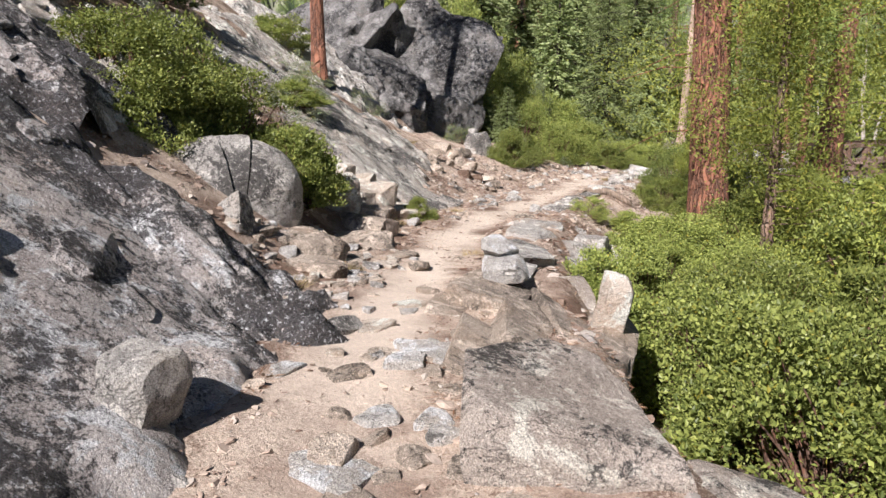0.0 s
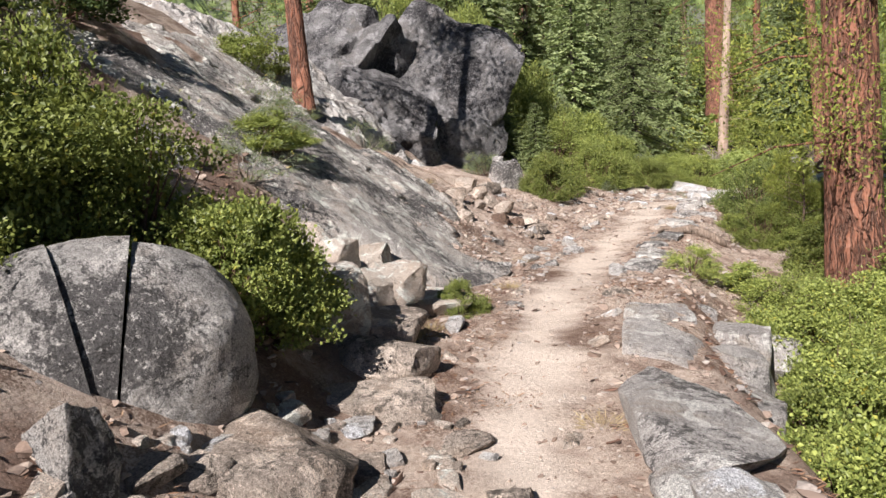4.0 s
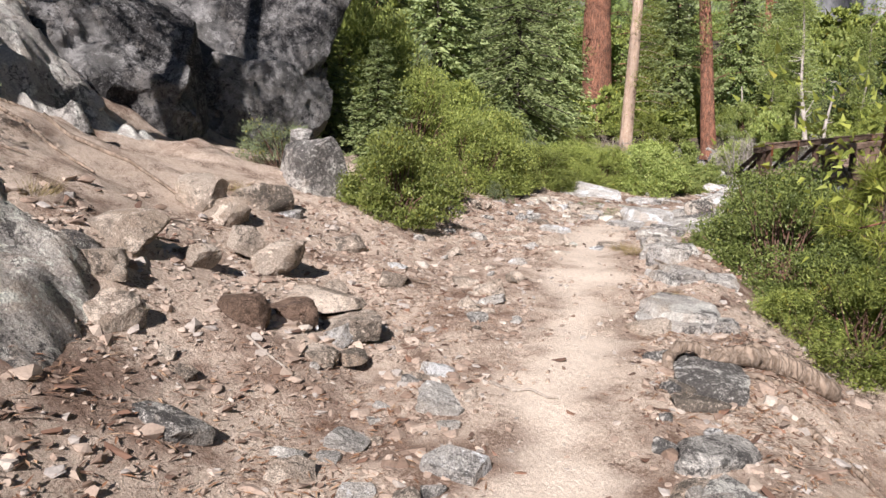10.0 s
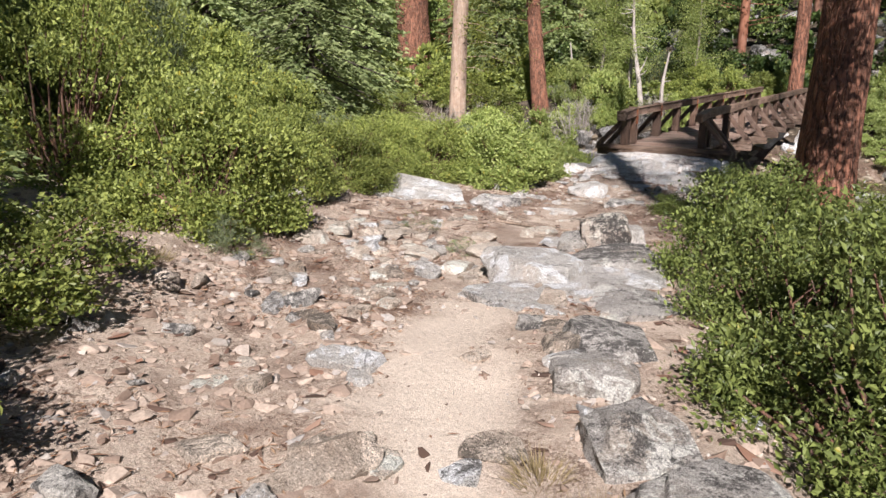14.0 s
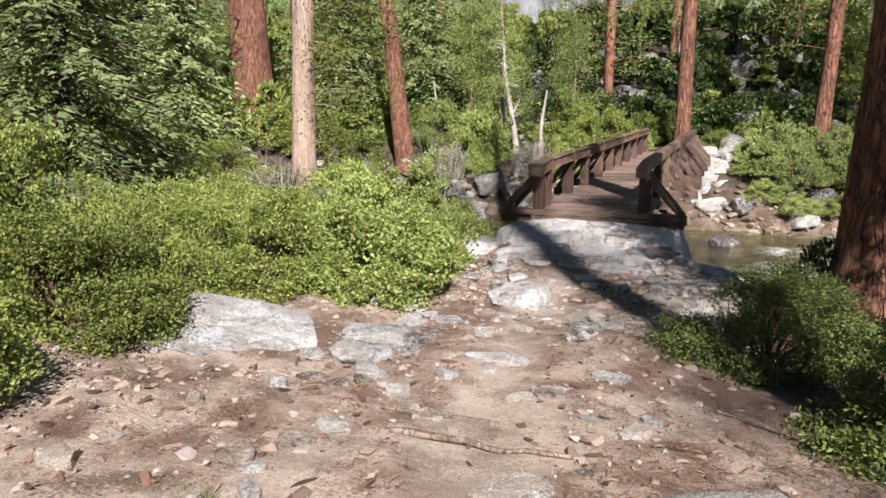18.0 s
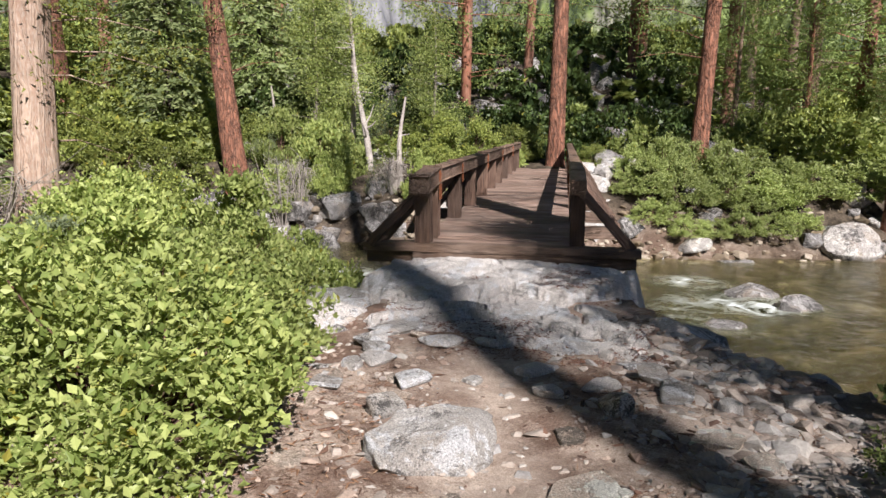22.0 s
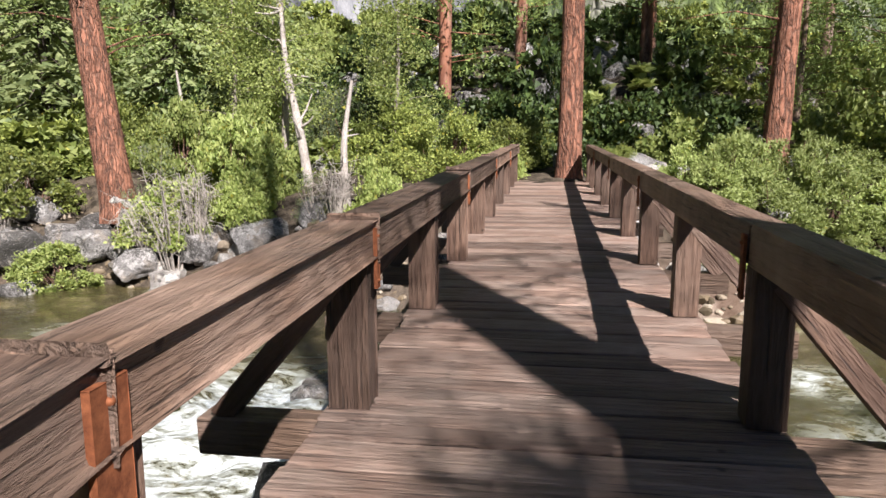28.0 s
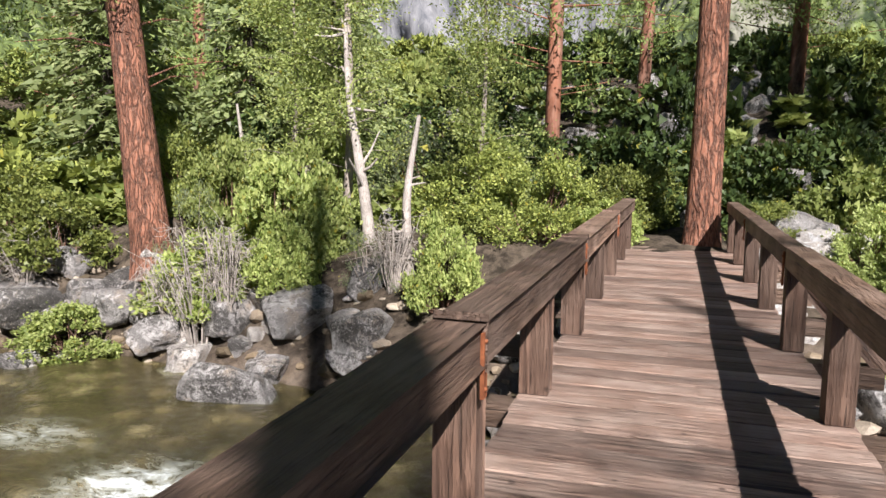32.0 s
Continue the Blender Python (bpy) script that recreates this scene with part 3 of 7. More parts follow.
def shrub(x, y, radius, height, look_of="leaf", number=0, turn=None, sink=0.05, lift=None, name="shrub", thin=1.0):
    z = float(land(x, y)) if lift is None else lift
    ob = thing(name, (x, y, z - sink), SHRUB_LABEL[look_of], "shrub", look_of + " shrubs")
    ob.rotation_euler.z = (x * 7.3 + y * 3.1) % 6.28 if turn is None else turn
    ob.scale = (radius, radius, height)
    green, wood = shrub_meshes((look_of, number % 3, thin))
    child("foliage", green, ob)
    child("branchwork", wood, ob)
    return ob


def rock_mesh(name, size, seed, material, cuts=7, detail=4, jag=0.06, flat_top=None, angle=30, blocky=True):
    """A broken block: a ball cut by jittered faces and chance planes, then chipped and roughened."""
    rng = np.random.RandomState(seed)
    bm = bmesh.new()
    bmesh.ops.create_icosphere(bm, subdivisions=detail, radius=1.0)
    p = np.array([v.co for v in bm.verts]) * (1.25 if blocky else 1.0)
    planes = []
    if blocky:
        for axis in np.concatenate([np.eye(3), -np.eye(3)]):
            planes.append((axis + rng.normal(size=3) * 0.2, rng.uniform(0.72, 0.92)))
    for _ in range(cuts):
        n = rng.normal(size=3)
        n[2] *= 0.75
        planes.append((n, rng.uniform(0.66, 0.92) if blocky else rng.uniform(0.55, 0.85)))
    for n, h in planes:
        n = n / np.linalg.norm(n)
        p -= np.maximum(p @ n - h, 0)[:, None] * n * 0.97
    if flat_top is not None:
        n = np.array([0.06, -0.05, 1.0])
        p -= np.maximum(p @ n - flat_top, 0)[:, None] * n * 0.9
    q = p * 1.7 + seed * 3.7
    way = p / np.linalg.norm(p, axis=1)[:, None]
    chips = fractal(q[:, 0] * 1.6, q[:, 1] * 1.6, q[:, 2] * 1.6, seed + 5, 3)
    chips = np.where(chips > 0.12, -(chips - 0.12) * 0.9, 0)
    p = p + way * (fractal(q[:, 0], q[:, 1], q[:, 2], seed, 4) * jag * 1.7 + chips * jag * 5)[:, None]
    p = p * np.array(size)
    for v, c in zip(bm.verts, p):
        v.co = c
    me = bpy.data.meshes.new(name)
    bm.to_mesh(me)
    bm.free()
    me.shade_smooth()
    me.set_sharp_from_angle(angle=radians(angle))
    me.materials.append(material)
    return me


def shard_arrays(seed, points=11):
    """A small angular fragment, one unit in radius: corners and triangles."""
    rng = np.random.RandomState(seed)
    bm = bmesh.new()
    for _ in range(points):
        v = rng.normal(size=3)
        bm.verts.new(v / np.linalg.norm(v) * rng.uniform(0.75, 1.0))
    bmesh.ops.convex_hull(bm, input=bm.verts)
    bmesh.ops.triangulate(bm, faces=bm.faces)
    bm.verts.index_update()
    v = np.array([w.co for w in bm.verts])
    f = np.array([[w.index for w in face.verts] for face in bm.faces])
    bm.free()
    return v, f


def strewn(shapes, at, sizes, rng, flat=0.55):
    """Many copies of the shapes as one set of arrays."""
    items = []
    for k, (v, f) in enumerate(shapes):
        mine = np.arange(len(at)) % len(shapes) == k
        n = int(mine.sum())
        a, tip = rng.uniform(0, 6.28, n), rng.uniform(-0.4, 0.4, n)
        w = v[None] * rng.uniform(0.65, 1.35, (n, 1, 3)) * np.array([1, 1, flat])
        w = np.stack([w[..., 0] * np.cos(tip)[:, None] - w[..., 2] * np.sin(tip)[:, None], w[..., 1], w[..., 0] * np.sin(tip)[:, None] + w[..., 2] * np.cos(tip)[:, None]], -1)
        w = np.stack([w[..., 0] * np.cos(a)[:, None] - w[..., 1] * np.sin(a)[:, None], w[..., 0] * np.sin(a)[:, None] + w[..., 1] * np.cos(a)[:, None], w[..., 2]], -1)
        w = w * sizes[mine][:, None, None] + at[mine][:, None]
        items.append((w.reshape(-1, 3), (f[None] + (np.arange(n) * len(v))[:, None, None]).reshape(-1, 3)))
    return joined(items)


def rock(x, y, size, turn=0, seed=1, material=None, z=None, tilt=(0, 0), label="", name="boulder", group="", parent=None, **more):
    """A boulder whose middle is at z; without z it is bedded in the ground."""
    material = material or GRANITE
    mid = float(land(x, y)) + size[2] * 0.35 if z is None else z
    me = rock_mesh(name, size, seed, material, **more)
    ob = new(name, me)
    ob.matrix_world = pose(x, y, mid, tilt[0], tilt[1], turn)
    if parent:
        ob.parent = parent
        return ob
    return tagged(ob, label or "grey lichen-spotted granite boulder bedded in the slope", "boulder", group)


def cell_blocks(x, y, seed, chance=0.9):
    """Broken ground: for each place its block's number by chance, and how near it is to a crack."""
    ix, iy = np.floor(x).astype(np.int64), np.floor(y).astype(np.int64)
    best, second, mark = np.full(x.shape, 9.0), np.full(x.shape, 9.0), np.zeros(x.shape)
    for a in (-1, 0, 1):
        for b in (-1, 0, 1):
            cx = ix + a + 0.5 + (lattice(ix + a, iy + b, ix * 0, seed) - 0.5) * chance
            cy = iy + b + 0.5 + (lattice(ix + a, iy + b, ix * 0, seed + 1) - 0.5) * chance
            gap = np.hypot(x - cx, y - cy)
            closer = gap < best
            second = np.where(closer, best, np.minimum(second, gap))
            mark = np.where(closer, lattice(ix + a, iy + b, ix * 0, seed + 2), mark)
            best = np.where(closer, gap, best)
    return mark, second - best
# ---- ground, river, distance ----
def spaced(stops):
    out = []
    for (a, step), (b, _) in zip(stops, stops[1:]):
        out.extend(np.arange(a, b, step))
    return np.array(out + [stops[-1][0]])


def build_ground():
    gx = spaced([(-420, 60), (-120, 15), (-60, 4), (-30, 1.2), (-8, 0.4), (-3, 0.17), (20, 0.22), (24, 0.8), (34, 3), (60, 12), (140, 60), (420, 1)])
    gy = spaced([(-300, 50), (-100, 12), (-52, 3), (-38, 0.6), (-33.5, 0.17), (1, 0.35), (22, 0.8), (40, 2), (80, 8), (160, 40), (420, 1)])
    X, Y = np.meshgrid(gx, gy)
    Z = land(X, Y)
    nx, ny = len(gx), len(gy)
    i = np.arange(nx * ny).reshape(ny, nx)
    faces = np.stack([i[:-1, :-1], i[:-1, 1:], i[1:, 1:], i[1:, :-1]], -1).reshape(-1, 4)
    x, y = X.ravel(), Y.ravel()
    s, d, _ = trail_place(x, y)
    wobble = fractal(x * 1.3, y * 1.3, 0, 31) * 0.5 + fractal(x * 5, y * 5, 0, 35, 3) * 0.25
    half = np.interp(s, [0, 6, 12, 18, 24, 27, 32, 40], [0.42, 0.38, 0.32, 0.32, 0.38, 0.34, 0.3, 0.3])
    path = (1 - smooth(half * 0.6, half * 1.25, np.abs(d + 0.1 + wobble * 0.8))) * np.interp(s, [0, 2.5, 5, 8, 25, 28, 34], [0.2, 0.3, 0.75, 0.85, 0.8, 0.3, 0.2])
    path = path * (y < 0)
    bed = smooth(0.3, -0.4, Z.ravel() - WATER) * (y > near_bank(x) - 1)
    # where the shade-toned forest floor lies
    woods = np.maximum(smooth(13.5, 16.5, y), smooth(np.interp(s, [0, 13, 16, 22, 24], [1.5, 1.6, 2.8, 2.8, 1.6]), np.interp(s, [0, 13, 16, 22, 24], [3.5, 3.5, 4.5, 4.5, 3.5]), d) * (y < -3) * 0.85)
    # the shade tone is eased off on the sunny flat
    woods = woods * (1 - 0.75 * smooth(10, 15, x) * smooth(20, 24, y))
    woods = np.maximum(woods, smooth(-7, -11, d) * 0.8)
    duff = np.interp(s, [0, 8, 14, 18, 24, 30, 36], [0.0, 0.06, 0.06, 0.0, 0.0, 0.03, 0.07]) + 0.06 * smooth(-1.0, -2.0, d) * smooth(20, 12, s) * smooth(7, 11, s) + 0.05 * smooth(1.5, 2.5, d)
    me = raw_mesh("ground", np.stack([x, y, Z.ravel()], 1), faces, EARTH, True, trail=path, bed=bed, woods=woods, duff=duff)
    tagged(new("ground", me), "tan dirt trail with stones and needle litter", "ground", kind="structure")


def build_water():
    gx = spaced([(-200, 25), (-50, 4), (-14, 0.22), (14, 2.5), (50, 20), (220, 1)])
    gy = spaced([(-130, 12), (-30, 2.5), (-6, 0.22), (19, 2), (30, 1)])
    X, Y = np.meshgrid(gx, gy)
    nx, ny = len(gx), len(gy)
    i = np.arange(nx * ny).reshape(ny, nx)
    faces = np.stack([i[:-1, :-1], i[:-1, 1:], i[1:, 1:], i[1:, :-1]], -1).reshape(-1, 4)
    x, y = X.ravel(), Y.ravel()
    keep = (y > near_bank(x) - 1.5) & (y < far_bank(x) + 1.5)
    faces = faces[keep[faces].any(1)]
    white = np.zeros(len(x))
    for wx, wy, rx, ry, much in ((-4.4, 7.2, 2.4, 2.6, 1.5), (-6.6, 10.8, 0.9, 0.8, 0.9), (-2.2, 6.4, 1.6, 2.2, 1.0), (5.0, 8.4, 1.6, 0.9, 0.8), (4.3, 10.8, 1.0, 0.8, 0.6), (2.8, 6.6, 1.2, 1.2, 0.5), (-9.4, 11.8, 1.0, 0.6, 0.5), (-3.0, 2.6, 1.4, 1.2, 0.45), (-17, 11, 2.5, 1.5, 0.8)):
        white += much * np.exp(-(((x - wx) / rx) ** 2 + ((y - wy) / ry) ** 2))
    z = WATER + fractal(x * 0.9, y * 0.9, 0, 77, 3) * (0.05 + 0.28 * np.minimum(1, white)) + fractal(x * 3, y * 3, 0, 79, 3) * 0.10 * np.minimum(1, white)
    me = raw_mesh("water", np.stack([x, y, z], 1), faces, STREAM, True, foam=np.clip(white * 1.1, 0, 1))
    water = new("water", me)
    water.visible_shadow = False
    tagged(water, "clear brown-green mountain stream with white riffles", "stream", kind="structure")


def build_cliffs():
    """The granite wall of the valley, and the wooded hills on both sides of it."""
    def hill(number, far, a0, a1, low, high, seed, material, label, category, dip=None):
        az = np.radians(np.linspace(a0, a1, 120))
        A, U = np.meshgrid(az, np.linspace(0, 1, 40))
        rise = low + (high - low) * (fractal(A * 9, 0 * A, 0, seed) + 0.5)
        if dip:
            rise = rise * (1 - dip[2] * np.exp(-((np.degrees(A) - dip[0]) / dip[1]) ** 4))
        r = far + 0.35 * far * U ** 0.8 + fractal(A * 26, U * 4, 0, seed + 3, 5) * 0.1 * far
        P = np.stack([-np.sin(A) * r, np.cos(A) * r, -5 + U * rise], -1).reshape(-1, 3)
        i = np.arange(120 * 40).reshape(40, 120)
        faces = np.stack([i[:-1, :-1], i[:-1, 1:], i[1:, 1:], i[1:, :-1]], -1).reshape(-1, 4)
        tagged(new("backdrop_%d" % number, raw_mesh("backdrop", P, faces, material, True)), label, category, kind="structure")

    hill(1, 260, -4, 26, 130, 190, 5, CLIFF, "distant pale granite cliff streaked dark by water", "cliff")
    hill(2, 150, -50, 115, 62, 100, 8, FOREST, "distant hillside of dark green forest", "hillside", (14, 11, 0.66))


def cliff_material():
    m = Mat("distant streaked cliff").world_place()
    streak = m.noise(0.11, 6, 0.7, m.stretch(1, 1, 0.12))
    c = m.mix(m.ramp(streak, (0.36, 0.0), (0.62, 1.0)), (0.11, 0.115, 0.125), (0.27, 0.268, 0.27))
    brush = m.ramp(m.noise(0.06, 6, 0.75), (0.58, 0.0), (0.62, 1.0))
    c = m.mix(brush, c, (0.07, 0.1, 0.035))
    return m.done(c, 0.95, streak, 2.0, spec=0.1)


def forest_material():
    m = Mat("distant forest").world_place()
    # crown cells darken towards their edges: shade between crowns painted in
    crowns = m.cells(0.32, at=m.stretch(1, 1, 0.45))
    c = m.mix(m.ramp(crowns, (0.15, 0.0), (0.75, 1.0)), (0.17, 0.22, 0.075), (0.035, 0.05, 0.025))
    c = m.mix(m.ramp(m.noise(0.05, 6, 0.7), (0.5, 0.0), (0.62, 0.8)), c, (0.24, 0.23, 0.19))
    return m.done(c, 0.95, m.math("SUBTRACT", 1.0, crowns), 2.5, spec=0.1)


CLIFF = cliff_material()
FOREST = forest_material()


def slab(name, s0, s1, d0, d1, lift, seed, material, label, rough=0.2, layers=0.0, res=0.065, rim=0.75, skew=0.0, blocks=0):
    """A bare rock face that breaks out of the uphill slope, along a stretch of the trail."""
    ns, nd = int((s1 - s0) / res), int((d1 - d0) / res)
    S, D = np.meshgrid(np.linspace(s0, s1, ns), np.linspace(d0, d1, nd))
    run = S.ravel() + SHIFT
    px_, py_ = np.interp(run, ALONG, TRACK[:, 0]), np.interp(run, ALONG, TRACK[:, 1])
    tx, ty = np.interp(run, ALONG, TANGENT[:, 0]), np.interp(run, ALONG, TANGENT[:, 1])
    D = D - skew * np.maximum(S - 14.6, 0)  # the foot of the slab draws away from the trail
    x, y = px_ + ty * D.ravel(), py_ - tx * D.ravel()
    u, v = (S.ravel() - s0) / (s1 - s0), (D.ravel() + skew * np.maximum(S.ravel() - 14.6, 0) - d0) / (d1 - d0)
    edge = np.minimum(np.minimum(u, 1 - u) * (s1 - s0), np.minimum(v, 1 - v) * (d1 - d0))
    mask = smooth(0.0, rim, edge + fractal(x * 1.1, y * 1.1, 0, seed, 4) * 1.0)
    base = land(x, y, False)
    wx, wy = x + fractal(x, y, 0, seed, 3) * 0.9, y + fractal(x, y, 5, seed, 3) * 0.9
    u1, v1 = (wx * tx + wy * ty), (wx * ty - wy * tx)

    def ledges(value, riser=0.82):
        whole = np.floor(value)
        return whole + smooth(riser, 1.0, value - whole)

    rise = fractal(u1 * 0.42, v1 * 0.85, 0, seed + 2, 5)
    broken = ledges(rise * 5.0) / 5.0 * 0.75 + rise * 0.25
    chips = ledges(fractal(u1 * 1.5, v1 * 2.6, 0, seed + 6, 4) * 5.0, 0.7) / 5.0
    mark, crack = cell_blocks(u1 * 0.5, v1 * 0.9, seed)
    z = base - 0.2 + mask * (lift + 0.2) + mask * np.maximum(rough * (1.9 * broken + 0.55 * chips + 0.25 * fractal(x * 5, y * 5, 0, seed + 4, 4)) + layers * (mark - 0.5) - layers * 0.55 * np.exp(-crack / 0.045), 0.06 * fractal(x * 3, y * 3, 0, seed, 4) - lift * 0.3)
    i = np.arange(ns * nd).reshape(nd, ns)
    faces = np.stack([i[:-1, :-1], i[:-1, 1:], i[1:, 1:], i[1:, :-1]], -1).reshape(-1, 4)
    me = raw_mesh(name, np.stack([x, y, z], 1), faces, material, True, along=S.ravel(), across=D.ravel())
    me.set_sharp_from_angle(angle=radians(32))
    face = tagged(new(name, me), label, "rock face")
    spare = random.Random(seed * 7 + 1)
    shapes = [rock_mesh("block", (1, 1, 1), seed * 40 + k, material, cuts=5, detail=3, jag=0.1) for k in range(8)] if blocks else []
    grid = np.stack([x, y, z], 1).reshape(nd, ns, 3)
    for _ in range(blocks):
        a, b = spare.randrange(4, nd - 5), spare.randrange(4, ns - 5)
        if mask.reshape(nd, ns)[a, b] < 0.35:
            continue
        p, n = grid[a, b], np.cross(grid[a, b + 4] - grid[a, b - 4], grid[a + 4, b] - grid[a - 4, b])
        n = Vector(n * (1 if n[2] > 0 else -1)).normalized()
        size = spare.uniform(0.08, 0.2) if spare.random() < 0.75 else spare.uniform(0.16, 0.25)
        ob = new("block", spare.choice(shapes))
        ob.parent = face
        lean = Vector((0, 0, 1)).rotation_difference(n).to_matrix().to_4x4()
        ob.matrix_world = Matrix.Translation(Vector(p) - n * size * 0.08) @ lean @ Matrix.Rotation(spare.uniform(-0.5, 0.5) + math.atan2(float(ty[0]), float(tx[0])), 4, "Z") @ Matrix.Diagonal((size * spare.uniform(1.0, 1.9), size, size * spare.uniform(0.3, 0.6), 1))
    return face


build_ground()
build_water()
build_cliffs()
slab("rock_outcrop", -6.0, 6.5, -9.5, -0.1, 0.26, 3, DARK_GRANITE, "rugged dark-lichened granite outcrop beside the trail", 0.2, 0.07, 0.055, 0.85, blocks=46)
slab("rock_outcrop", 3.2, 8.4, -10.0, -2.9, 0.28, 57, DARK_GRANITE, "dark weathered granite outcrop high beside the trail", 0.24, 0.09, 0.07, 0.7, blocks=24)
slab("rock_outcrop", 7.0, 12.2, -9.0, -3.6, 0.12, 21, GRANITE, "broken granite outcrop above the boulders", 0.4, 0.2, blocks=60)
slab("granite_slab", 12.4, 18.4, -7.5, -0.7, 0.18, 41, SLAB_GRANITE, "streaked granite slab sloping evenly to the trail", 0.075, 0.03, 0.055, 1.1, skew=0.62, blocks=16)
slab("granite_slab", 17.0, 23.0, -12.0, -5.6, 0.35, 47, GRANITE, "sunlit granite slab high on the slope", 0.3, 0.2, blocks=30)


def ledge_height(x, y, marks=False):
    """The whaleback of bedrock that carries the near end of the bridge: split by cracks into low plates."""
    wob = fractal(x * 1.2, y * 1.2, 0, 61, 4)
    side = np.minimum(x + 1.75 + 0.25 * np.minimum(y + 1, 0), 1.85 - 0.1 * np.minimum(y + 1, 0) - x) + wob * 0.6
    ends = np.minimum(side, np.minimum(y + 3.2, 0.42 - y) + wob * 0.5)
    top = np.where(y > -0.22, -0.30, -0.13 - 0.10 * (-0.25 - y)) - 0.05 * (x / 1.2) ** 2
    wx, wy = x + fractal(x * 1.5, y * 1.5, 0, 63, 4) * 0.7, y + fractal(x * 1.5, y * 1.5, 3, 63, 4) * 0.4
    mark, crack = cell_blocks(wx * 0.8, wy * 1.7, 64)
    mark2, crack2 = cell_blocks(wx * 2.0, wy * 3.2, 67)
    step = smooth(-0.6, -1.6, y)
    z = top + (mark - 0.6) * (0.05 + 0.12 * step) + (mark2 - 0.5) * 0.05 * step - 0.13 * np.exp(-(crack / 0.04) ** 2) - 0.06 * (0.55 + step) * np.exp(-(crack2 / 0.045) ** 2) + fractal(x * 5, y * 5, 0, 66, 4) * 0.02
    z = np.minimum(z, np.where(y > -0.24, -0.29, z))
    z = z - np.where(y > -2.2, 2.4, 0.5) * smooth(0.35, -0.3, ends)
    return (z, mark) if marks else z


def build_ledge():
    ledge = thing("rock_ledge", (0, -1.4, -0.9), "broad cracked pale granite ledge under the end of the bridge", "rock ledge")
    gx, gy = np.arange(-2.35, 2.7, 0.025), np.arange(-3.5, 0.62, 0.025)
    X, Y = np.meshgrid(gx, gy)
    x, y = X.ravel(), Y.ravel()
    z, mark = ledge_height(x, y, True)
    i = np.arange(len(x)).reshape(len(gy), len(gx))
    faces = np.stack([i[:-1, :-1], i[:-1, 1:], i[1:, 1:], i[1:, :-1]], -1).reshape(-1, 4)
    at = np.stack([x, y, z], 1) - np.array(ledge.location)
    for value in np.unique(mark[faces[:, 0]]):
        mine = faces[mark[faces[:, 0]] == value]
        used, back = np.unique(mine, return_inverse=True)
        me = raw_mesh("rock_plate", at[used], back.reshape(mine.shape), LEDGE_GRANITE, True)
        me.set_sharp_from_angle(angle=radians(30))
        child("rock_plate", me, ledge)


build_ledge()


# ---- the foot bridge ----
DECK_END = 18.5
POST_Y = (-0.04, 0.46, 2.57, 4.6, 6.66, 8.6, 10.53, 12.5, 14.45, 16.4, 18.05)


